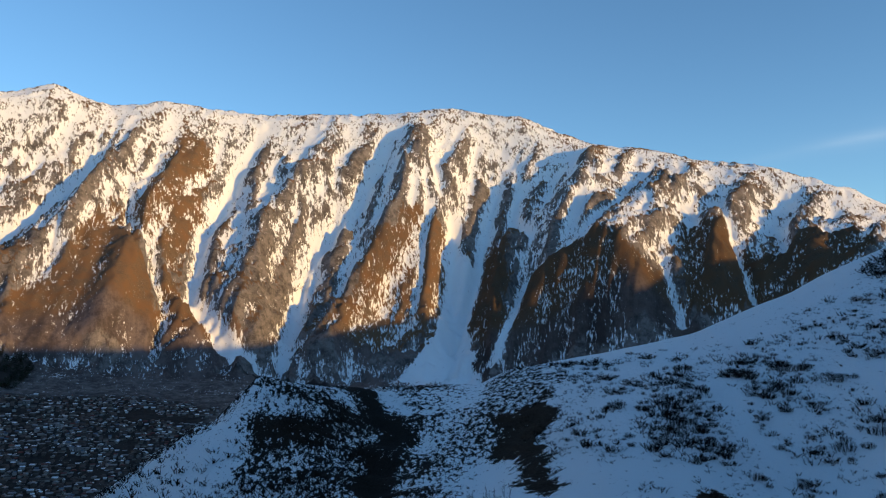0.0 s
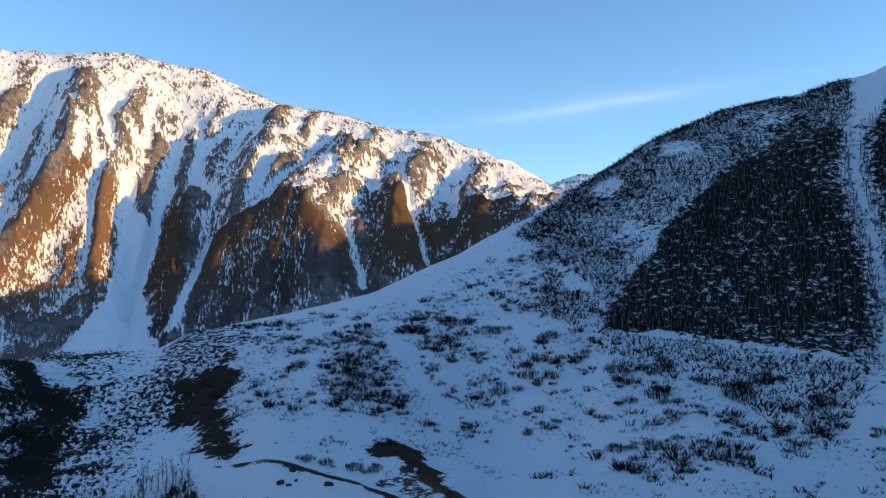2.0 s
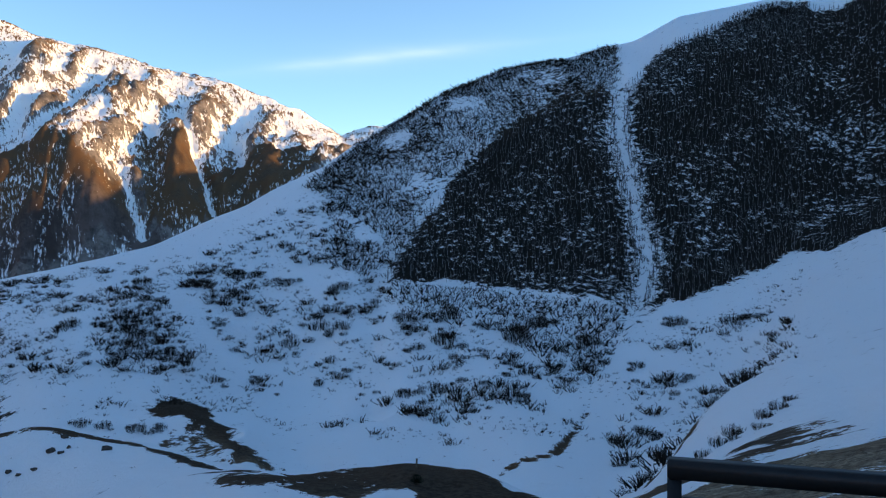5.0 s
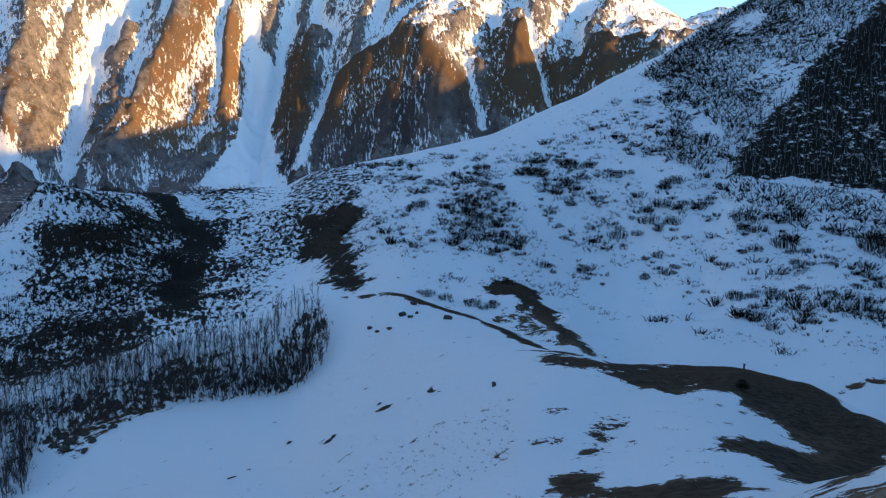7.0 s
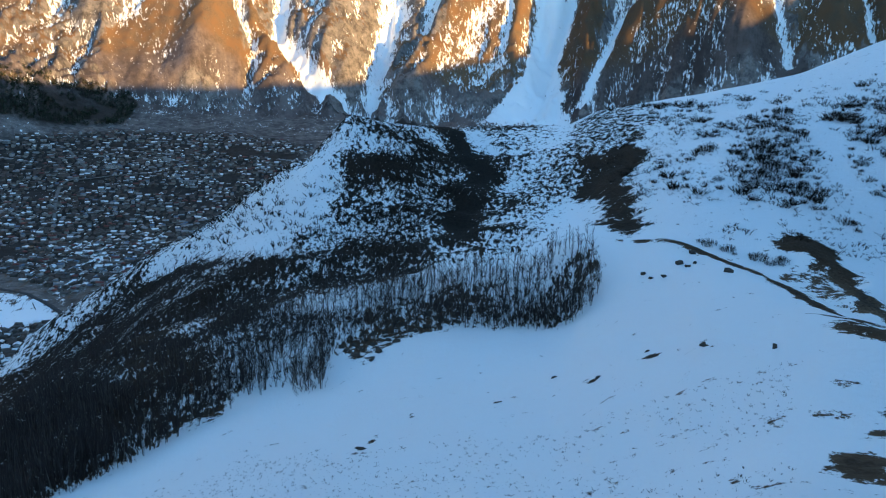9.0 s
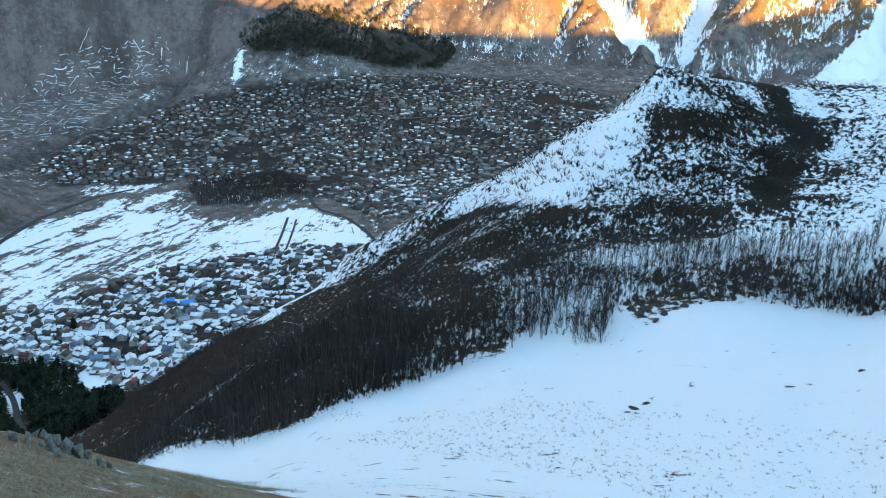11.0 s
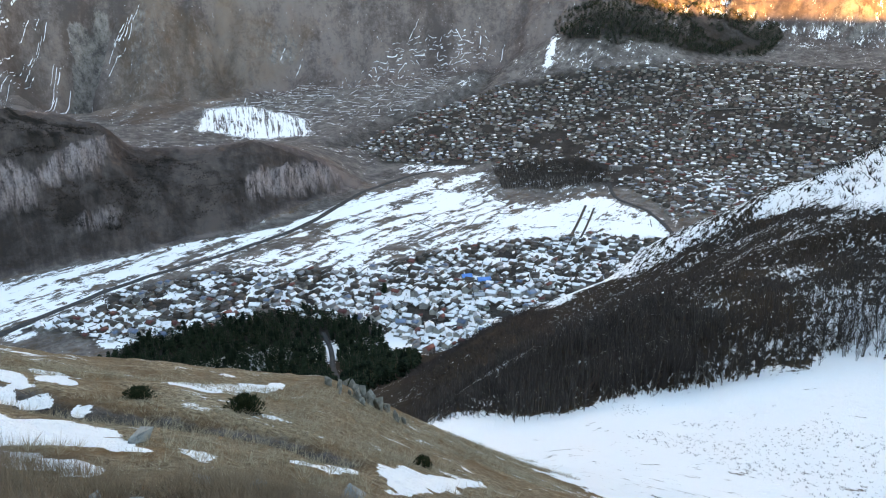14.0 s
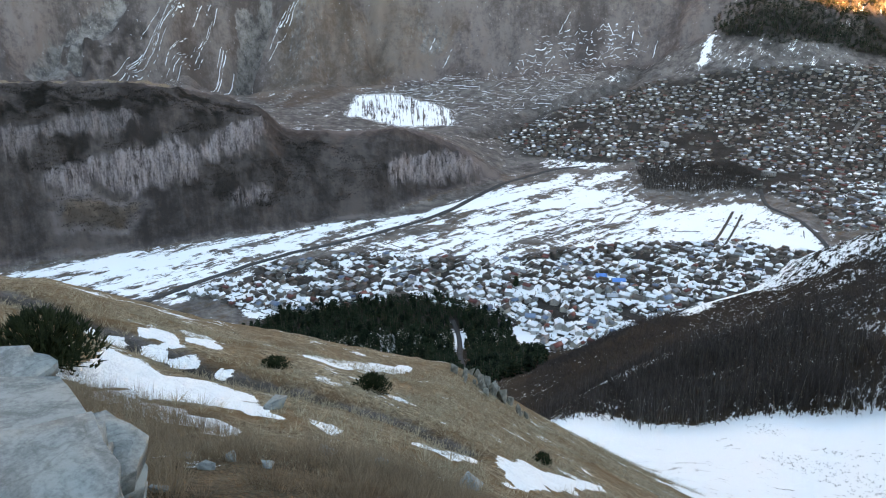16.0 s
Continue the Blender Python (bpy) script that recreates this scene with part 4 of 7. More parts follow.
# the terrace over the river: ledges and crags
foot_line = np.interp(deg_near, [-95, -81, -75, -69.6, -64.6, -61, -59.5, -56], [1385, 1390, 1405, 1440, 1490, 1600, 1650, 1770])
terr = smoothstep(foot_line - 30, foot_line + 25, GR) * (1 - smoothstep(1720, 1900, GR)) * (1 - smoothstep(-56.5, -55, deg_near)) * seen
h = np.clip(GZ / np.maximum(break_table(AZ)[1][12][:, None], 40), 0, 1.1)
hw = h + 0.10 * fbm(GX, GY, 190, 3, 44) * np.clip(4 * h * (1.05 - h), 0, 1)
steps = np.interp(hw, [0, 0.38, 0.47, 0.60, 0.66, 0.78, 0.83, 1.0, 1.2], [0, 0.31, 0.55, 0.62, 0.76, 0.82, 0.93, 1.0, 1.2])
ledges = smoothstep(0.46, 0.50, hw) * (1 - smoothstep(0.58, 0.62, hw)) + smoothstep(0.66, 0.70, hw) * (1 - smoothstep(0.74, 0.80, hw)) + smoothstep(0.2, 0.3, hw) * (1 - smoothstep(0.34, 0.38, hw))
CRAGS_OF_TERRACE = ((CRAG_TOP, 0.55), (CRAG_MAIN, 0.95), (CRAG_LOW, 0.8), (CRAG_END, 1.0))
lift += terr * ((steps - h) * 90 + 20 * (ridged(GX, GY, 62, 5, 41, 0.62) - 0.5))
fins = ridged(GA * 1500, GR * 0.35, 26, 4, 42, 0.6) - 0.5
for points, _ in CRAGS_OF_TERRACE:
    lift += terr * patch(points, GX, GY, 9) * (9 + 34 * fins)
# valley floor, fan and town
floor_mask = smoothstep(850, 1000, GR) * (1 - smoothstep(2900, 3100, GR)) * seen
lift += floor_mask * (1 - terr) * (3.5 * fbm(GX, GY, 150, 3, 51) + 0.8 * fbm(GX, GY, 25, 2, 53))
d = course(RAVINE, GX, GY, 120)
lift -= 28 * np.exp(-(d / 38) ** 2)
lift -= 4 * np.exp(-(course(RIVER, GX, GY, 80) / 22) ** 2)
lift += 14 * patch(COPSE, GX, GY, 20) * 0.3
# the snowy hill and the hump before it
hill = smoothstep(210, 300, GR) * (1 - smoothstep(880, 1000, GR)) * seen
hump = hill * (1 - smoothstep(-2, 6, deg_near)) * smoothstep(-42, -34, deg_near)
lift += (hill - hump) * (3.2 * fbm(GX, GY, 110, 3, 61) + 0.7 * fbm(GX, GY, 22, 3, 63))
lift += hump * (7 * (ridged(GX, GY, 85, 3, 65) - 0.55) + 2.2 * (ridged(GX, GY, 24, 3, 67) - 0.5))
lift -= 5 * np.exp(-(course(STRIP, GX, GY, 40) / 12) ** 2) + 4 * np.exp(-(course(STREAM, GX, GY, 30) / 7) ** 2)
lift -= 4 * patch(HUMP_GAP, GX, GY, 14)
lift += 2.5 * patch(BARE_ROCKS, GX, GY, 9) * (ridged(GX, GY, 14, 3, 68)) + 2.5 * patch(BARE_RIDGE, GX, GY, 6)
# paths cut into the far side of the bowl
for points in (PATH_LOW, PATH_HIGH):
    lift -= 0.9 * np.exp(-(course(points, GX, GY, 20) / 1.3) ** 2)
# the bowl, the knoll and the brow
near = (1 - smoothstep(190, 240, GR)) * smoothstep(2, 12, GR)
lift += near * smoothstep(20, 60, GR) * (1.9 * fbm(GX, GY, 45, 3, 73) + 0.32 * fbm(GX, GY, 8, 3, 75))
knoll = np.maximum(patch(KNOLL_A, GX, GY, 3), patch(KNOLL_B, GX, GY, 3))
lift += knoll * (0.7 * fbm(GX, GY, 6, 3, 77))
front = (1 - smoothstep(30, 60, GR)) * smoothstep(2.5, 7, GR)
lift += front * ((0.12 + 0.2 * smoothstep(10, 25, GR)) * fbm(GX, GY, 7, 3, 79) + 0.10 * fbm(GX, GY, 1.6, 3, 81))
ledge = course(LEDGE, GX, GY, 6)
lift -= 0.30 * np.exp(-(ledge / 0.5) ** 2)
lift += 0.05 * front * fbm(GX, GY, 0.5, 2, 85) * smoothstep(2, 4, GR)
# the flank behind the lookout
behind = ~seen
lift += np.where(behind, smoothstep(150, 900, GR) * (60 * fbm(GX, GY, 700, 4, 91) + 60 * (ridged(GX, GY, 500, 4, 93) - 0.5)), 0)
GZ = GZ + lift


# ---- what covers the ground: shares of snow, rock and dark (heath, litter, painted shade) ----
slope_r = np.gradient(GZ, axis=1) / np.gradient(GR, axis=1)
slope_a = np.zeros_like(GZ)
slope_a[1:-1] = (GZ[2:] - GZ[:-2]) / (GR[1:-1] * (GA[2:] - GA[:-2]))
steep = np.hypot(slope_r, slope_a)
snow = np.full(GZ.shape, 0.9)
rock = np.full(GZ.shape, 0.15)
dark = np.zeros(GZ.shape)
streak = np.zeros(GZ.shape)
straw = np.zeros(GZ.shape)


def blurred(field, wide_a, wide_r):
    """Running mean over bearings and rings."""
    out = field
    for axis, w in ((0, wide_a), (1, wide_r)):
        pad = [(w, w) if k == axis else (0, 0) for k in (0, 1)]
        run = np.cumsum(np.pad(out, pad, mode="edge"), axis=axis)
        out = (np.take(run, np.arange(2 * w, run.shape[axis]), axis=axis) - np.take(run, np.arange(0, run.shape[axis] - 2 * w), axis=axis)) / (2 * w)
    return out


ribs = lift - blurred(lift, 5, 7)


def lay(layer, mask, value):
    layer += mask * (value - layer)


# valley floor
valley = smoothstep(800, 900, GR) * (1 - smoothstep(3300, 3400, GR)) * seen * (1 - smoothstep(2, 12, deg_near) * (1 - smoothstep(1000, 1200, GR)))
lay(snow, valley, 0.26)
lay(rock, valley, 0.6)
lay(streak, valley, 0.6)
lay(dark, valley, 0.25)
lay(snow, patch(FLOOD, GX, GY, 18), 0.60)
lay(snow, patch(FIELDS, GX, GY, 20), 0.56)
flow_u, flow_v = 0.20 * GX - 0.98 * GY, 0.98 * GX + 0.20 * GY
furrow = fbm(flow_u * 0.13, flow_v, 13, 3, 135, 0.6) + 0.5 * fbm(flow_u * 0.4, flow_v, 40, 2, 137)
snow += 0.42 * furrow * np.maximum(patch(FLOOD, GX, GY, 18), patch(FIELDS, GX, GY, 20))
lay(snow, patch(PLOTS, GX, GY, 12), 0.70)
lay(snow, patch(BANK, GX, GY, 12), 0.6)
lay(rock, patch(GRAVEL, GX, GY, 12), 1.1)
lay(dark, patch(GRAVEL, GX, GY, 12), 0.3)
lay(snow, patch(VILLAGE, GX, GY, 15), 0.47 + 0.8 * fbm(GX, GY, 34, 2, 59))
lay(streak, patch(VILLAGE, GX, GY, 15), 0.35)
# dark gardens, walls and streets, with shadow between the houses coloured in
lay(dark, patch(VILLAGE, GX, GY, 15), 0.85)
lay(snow, patch(TOWN, GX, GY, 25), 0.21)
lay(snow, patch(TOWN_LOW, GX, GY, 15), 0.38)
lay(dark, patch(TOWN, GX, GY, 25), 0.88)
lay(rock, np.maximum(patch(TOWN, GX, GY, 25), patch(VILLAGE, GX, GY, 15)), 0.9)
lay(dark, patch(CONIFERS, GX, GY, 8), 0.9)
lay(snow, patch(CONIFERS, GX, GY, 8), -0.1)
lay(snow, patch(STREAKED_FAN, GX, GY, 40), 0.16)
lay(snow, patch(SCARP, GX, GY, 10), 0.60)
lay(streak, patch(SCARP, GX, GY, 12), 1.0)
lay(dark, patch(CONIFER_HILL, GX, GY, 25), 0.9)
lay(snow, patch(CONIFER_HILL, GX, GY, 25), 0.04)
dl = course(RIVER, GX, GY, 60)
lay(snow, np.exp(-(dl / 22) ** 2), 0.05)
lay(rock, np.exp(-(dl / 20) ** 2), 0.9)
lay(dark, np.exp(-(dl / 16) ** 2), 0.5)
dl = course(RAVINE, GX, GY, 150)
lay(snow, np.exp(-(dl / 40) ** 2), 0.1)
lay(dark, np.exp(-(dl / 45) ** 2), 0.6)
for points in (RAVINE_SNOW_A, RAVINE_SNOW_B):
    lay(snow, np.exp(-(course(points, GX, GY, 60) / 13) ** 2), 0.75)
    lay(streak, np.exp(-(course(points, GX, GY, 60) / 20) ** 2), 0.0)
for points in (GULLY_L, GULLY_M, GULLY_N):
    d = course(points, GX, GY, 120)
    lay(rock, np.exp(-(d / 26) ** 2), 0.7)
lay(streak, terr, 0.35)
lay(snow, terr, 0.05)
lay(dark, terr, 0.10)
lay(rock, terr, 0.05)
scree = np.zeros(GZ.shape)
pale = np.zeros(GZ.shape)
lay(scree, terr, 1.0)
spots_of = smoothstep(-0.12, 0.22, fbm(GX, GY, 36, 4, 48, 0.65))
for points, much in ((BRUSH_A, 1.0), (BRUSH_B, 0.85), (BRUSH_C, 0.7), (BRUSH_D, 0.6), (BRUSH_E, 0.55)):
    lay(dark, terr * patch(points, GX, GY, 14) * spots_of, much)
for points, much in CRAGS_OF_TERRACE:
    lay(pale, terr * patch(points, GX, GY, 7), much)
    lay(dark, terr * patch(points, GX, GY, 5), 0.05)
lay(scree, terr * patch(BRUSH_D, GX, GY, 14), 0.25)
lay(straw, terr * patch(PALE_TOP, GX, GY, 8), 0.9)
lay(scree, terr * patch(PALE_TOP, GX, GY, 8), 0.1)

# far faces
lay(rock, far, smoothstep(0.7, 1.5, steep))
left_side = 1 - smoothstep(-38, -31, deg_near)
alt = GZ + 120 * fbm(GX, GY, 260, 3, 95)
cover = 0.25 + 0.38 * smoothstep(450, 880, alt) - 0.14 * smoothstep(1.2, 2.4, steep) - 0.30 * np.clip(ribs / 13, -0.7, 1.2) + 0.30 * fbm(slant, GR / 2, 60, 4, 97, 0.65)
lay(snow, far, cover)
lay(dark, far, 0.12)
lay(streak, far, 1.0)
for points in (BROWN_A, BROWN_B, BROWN_C, BROWN_D):
    m = patch(points, GX, GY, 28) * far
    lay(snow, m, (0.40 if points in (BROWN_B, BROWN_D) else 0.27 if points is BROWN_C else 0.13) - 0.22 * np.clip(ribs / 14, -0.7, 1) + 0.26 * fbm(slant, GR / 2, 70, 4, 98, 0.65))
    lay(dark, m, 0.05)
    lay(rock, m, 0.1)
# brown shoulders; on DARK_A the darker tone also stands in for cast shadow
for points in (DARK_A, DARK_B, DARK_C):
    m = patch(points, GX, GY, 26) * far
    lay(snow, m, 0.22 - 0.2 * np.clip(ribs / 14, -0.7, 1))
    lay(dark, m, 0.45)
    lay(rock, m, 0.15)
for points, wide, full in ((GULLY_A, 12, 0.55), (GULLY_B, 34, 0.9), (GULLY_C, 45, 0.85), (GULLY_D, 11, 0.85), (GULLY_E, 34, 0.95), (GULLY_F, 22, 0.85),
                           (GULLY_G, 20, 0.9), (GULLY_H, 16, 0.75), (GULLY_I, 14, 0.8), (GULLY_J, 50, 0.9), (GULLY_K, 25, 0.9)):
    lay(snow, np.exp(-(course(points, GX, GY, wide * 3) / wide) ** 2) * far, full)
lay(snow, patch(CHUTE, GX, GY, 16) * far, 0.97)
m = far * left_side
lay(snow, m, 0.03 + 0.5 * smoothstep(900, 1300, alt))
lay(rock, m, 0.12)
lay(dark, m, 0.05)
lay(scree, np.maximum(m, valley * smoothstep(1700, 2000, GR) * (1 - terr)), 0.43)
for points in (CHUTE_GREY, CHUTE_MID):
    lay(rock, patch(points, GX, GY, 14), 1.1)
m = patch(CONE, GX, GY, 14)
lay(scree, m, 0.38)
lay(straw, m, 0.04)
lay(rock, m, 0.0)
m = patch(ROCK_FACE, GX, GY, 40)
lay(scree, m, 0.30)
lay(rock, m, 0.30 + 0.5 * fbm(slant, GR / 3, 70, 4, 139, 0.6))
lay(dark, m, 0.12 + 0.3 * fbm(slant, GR / 3, 45, 4, 141, 0.6))
for points, wide in ((GULLY_V, 22), (GREY_CHUTE, 24)):
    d = course(points, GX, GY, 90)
    lay(rock, np.exp(-(d / wide) ** 2), 1.2)
    lay(dark, np.exp(-(d / wide) ** 2), 0.0)
lay(dark, patch(SCRUB_FAR, GX, GY, 30) * smoothstep(-0.1, 0.3, fbm(GX, GY, 40, 4, 57, 0.65)), 0.7)

lay(snow, patch(MORAINE, GX, GY, 14), 0.04)
lay(dark, patch(MORAINE, GX, GY, 14), 0.85)
# the hump and the hill
lay(snow, hill - hump, 0.87)
lay(dark, hill, 0.92)
lay(snow, hump, 0.48 - 0.30 * np.clip(ribs / 2.0, -1, 1))
lay(dark, hump, 0.95)
lay(streak, hump, 1.0)
m = patch(HUMP_FACE, GX, GY, 12)
lay(snow, m, 0.38 - 0.25 * np.clip(ribs / 2.0, -1, 1))
lay(dark, m, 0.95)
lay(snow, patch(HUMP_WEST, GX, GY, 12), 0.80)
# steep face in the gap: its shade is put in as near-black ground
m = patch(HUMP_GAP, GX, GY, 7)
lay(snow, m, 0.02)
lay(dark, m, 1.0)
lay(snow, patch(THIN_SNOW, GX, GY, 14), 0.46)
lay(streak, patch(THIN_SNOW, GX, GY, 14), 1.0)
lay(snow, patch(BARE_ROCKS, GX, GY, 7), 0.12 + 0.4 * fbm(GX, GY, 9, 3, 115))
lay(dark, patch(BARE_ROCKS, GX, GY, 9), 0.85)
lay(snow, patch(SOIL, GX, GY, 5), 0.45)
lay(snow, patch(BARE_RIDGE, GX, GY, 4), 0.05 + 0.3 * fbm(GX, GY, 7, 3, 117))
lay(dark, patch(BARE_RIDGE, GX, GY, 5), 0.8)
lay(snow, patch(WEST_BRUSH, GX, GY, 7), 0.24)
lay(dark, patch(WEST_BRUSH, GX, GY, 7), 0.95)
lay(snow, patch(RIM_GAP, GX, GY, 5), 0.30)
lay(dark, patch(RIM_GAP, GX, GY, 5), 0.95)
# wood floor: dark litter, with the shade under the trees painted into it
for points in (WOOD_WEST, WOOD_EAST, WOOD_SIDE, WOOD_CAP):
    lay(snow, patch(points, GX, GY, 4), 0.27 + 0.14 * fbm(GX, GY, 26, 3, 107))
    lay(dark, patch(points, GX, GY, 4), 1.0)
for points in (BRUSH_TOP, BRUSH_BELT):
    lay(snow, patch(points, GX, GY, 8), 0.62 + 0.3 * fbm(GX, GY, 24, 3, 125) if points is BRUSH_TOP else 0.72)
    lay(dark, patch(points, GX, GY, 10), 0.8)
dl = course(STRIP, GX, GY, 60)
lay(snow, np.exp(-(dl / 11) ** 4), 0.55)
lay(dark, np.exp(-(dl / 12) ** 4), 1.0)
lay(snow, np.exp(-(dl / (2.9 + 2.2 * fbm(GX, GY, 16, 3, 121)).clip(0.8)) ** 2), 0.95)
lay(snow, np.exp(-(course(STRIP_TOP, GX, GY, 60) / 4.5) ** 2), 0.9)
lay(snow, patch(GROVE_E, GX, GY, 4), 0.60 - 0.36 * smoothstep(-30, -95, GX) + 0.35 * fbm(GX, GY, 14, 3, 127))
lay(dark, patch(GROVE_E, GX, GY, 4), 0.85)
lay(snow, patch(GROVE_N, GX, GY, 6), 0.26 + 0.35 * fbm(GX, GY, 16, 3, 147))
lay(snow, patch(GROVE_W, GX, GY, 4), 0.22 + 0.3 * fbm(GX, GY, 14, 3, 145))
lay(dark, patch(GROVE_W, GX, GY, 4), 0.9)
lay(streak, np.maximum(np.maximum(patch(GROVE_E, GX, GY, 6), patch(GROVE_W, GX, GY, 6)), patch(GROVE_N, GX, GY, 6)), 1.0)
lay(streak, np.maximum(patch(RIM_GAP, GX, GY, 5), patch(WEST_BRUSH, GX, GY, 7)), 1.0)
west = (1 - smoothstep(-44, -40, deg_near)) * smoothstep(150, 200, GR) * (1 - smoothstep(800, 900, GR)) * seen
lay(snow, west, 0.10 + 0.3 * fbm(GX, GY, 18, 3, 131))
lay(dark, west, 0.9)
lay(streak, west, 1.0)
lay(snow, patch(GROVE_S, GX, GY, 8), 0.08 + 0.3 * fbm(GX, GY, 18, 3, 133))
lay(dark, patch(GROVE_S, GX, GY, 8), 0.9)
for points in (PATH_LOW, PATH_HIGH):
    lay(snow, np.exp(-(course(points, GX, GY, 10) / 1.7) ** 2), 0.05)
    lay(dark, np.exp(-(course(points, GX, GY, 10) / 1.7) ** 2), 0.6)
# the bowl of clean snow, and the bare crown of the knoll
bowl = (1 - smoothstep(150, 205, GR)) * smoothstep(22, 34, GR) * (1 - smoothstep(33, 42, deg_near)) * smoothstep(-58, -50, deg_near)
m = bowl * (1 - np.maximum(patch(GROVE_E, GX, GY, 4), patch(GROVE_W, GX, GY, 4)))
lay(snow, m, 0.92 - 0.18 * smoothstep(120, 40, GR))
lay(dark, m, 0.4)
# broken dark strips: stones, and the shadow of snow creases painted flat
for points in ([(3.9, 112), (9.3, 98.5), (11.5, 96)], [(15, 101), (20.2, 97.3), (28.7, 82.3)], [(-6.3, 95.7), (-2.7, 95)], [(-20.4, 84.7), (-17.6, 92), (-14.8, 97.7)]):
    d = course(points, GX, GY, 6)
    crease = np.exp(-(d / 0.55) ** 2) * smoothstep(0.0, 0.25, fbm(GX, GY, 5, 2, 143))
    lay(snow, crease, 0.05)
    lay(dark, crease, 0.9)
lay(snow, patch(RUBBLE, GX, GY, 2.5), 0.42)
lay(dark, patch(RUBBLE, GX, GY, 2.5), 0.7)
for points in (KNOLL_A, KNOLL_B, KNOLL_C, KNOLL_D, KNOLL_E, KNOLL_F, BARE_SIDE):
    m = patch(points, GX, GY, 2.0)
    lay(snow, m, 0.06 + 0.4 * fbm(GX, GY, 9, 3, 119))
    lay(dark, m, 0.72)
    lay(rock, m, 0.1)
# bare earth along the rim of the bowl
d = course(RIM_EDGE, GX, GY, 20)
m = np.exp(-(d / (1.9 + 2.2 * fbm(GX, GY, 11, 3, 129)).clip(0.3)) ** 2)
lay(snow, m, 0.0)
lay(dark, m, 0.85)
# the grassy brow
edge = np.interp(deg_near, [-95, -60, -54, -50, -46, -42, -38, -30, 10, 20, 40, 66], [150, 110, 80, 52, 36, 27, 22, 17, 15, 17, 15, 16])
edge = edge * (1 + 0.25 * fbm(GX, GY, 6, 3, 99))
m = 1 - smoothstep(0.85, 1.25, GR / edge)
m = np.where(seen, m, 1 - smoothstep(12, 25, GR))
lay(snow, m, 0.22)
lay(dark, m, 0.03)
lay(rock, m, 0.12)
straw += m * (0.75 + 0.5 * fbm(GX, GY, 5, 3, 103))
# along the dip of the ledge: no straw, little snow, near-black stone
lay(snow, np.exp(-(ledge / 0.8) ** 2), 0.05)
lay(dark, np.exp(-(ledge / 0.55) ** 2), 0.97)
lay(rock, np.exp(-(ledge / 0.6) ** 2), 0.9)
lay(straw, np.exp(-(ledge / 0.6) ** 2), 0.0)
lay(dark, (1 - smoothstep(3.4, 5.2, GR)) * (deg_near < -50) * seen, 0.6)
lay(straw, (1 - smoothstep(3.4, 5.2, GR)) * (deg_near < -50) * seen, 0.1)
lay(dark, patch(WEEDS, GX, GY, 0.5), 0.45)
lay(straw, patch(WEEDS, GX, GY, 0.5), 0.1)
for points in (DRIFT_A, DRIFT_B, DRIFT_C, DRIFT_D, DRIFT_E, DRIFT_F, DRIFT_G, DRIFT_H, DRIFT_I, DRIFT_J):
    lay(snow, patch(points, GX, GY, 0.13), 1.15)


snow += np.where(GR > 900, 0.16 * fbm(GX, GY, 130, 3, 109) + 0.10 * fbm(GX, GY, 40, 2, 111), 0) * (1 - terr) * (1 - 0.6 * far)
snow += (hill - hump) * 0.09 * fbm(GX, GY, 38, 3, 113)
bottom = (hill - hump) * patch(BOWL_FLOOR, GX, GY, 25)
lay(snow, bottom, 0.92)
scale_of = 0.5 * smoothstep(35, 70, GR) + 0.5 * smoothstep(800, 1000, GR)


def height(x, y):
    """Height of the ground at a place in plan."""
    a, r = math.degrees(math.atan2(x, y)), math.hypot(x, y)
    i = (a + 93) / STEP_AZ
    i = min(max(i, 0), int((AZ < 74).sum()) - 2)
    j = min(max(float(np.interp(r, RINGS, np.arange(len(RINGS)))), 0), len(RINGS) - 2)
    i0, j0 = int(i), int(j)
    fi, fj = i - i0, j - j0
    return float(GZ[i0, j0] * (1 - fi) * (1 - fj) + GZ[i0 + 1, j0] * fi * (1 - fj) + GZ[i0, j0 + 1] * (1 - fi) * fj + GZ[i0 + 1, j0 + 1] * fi * fj)

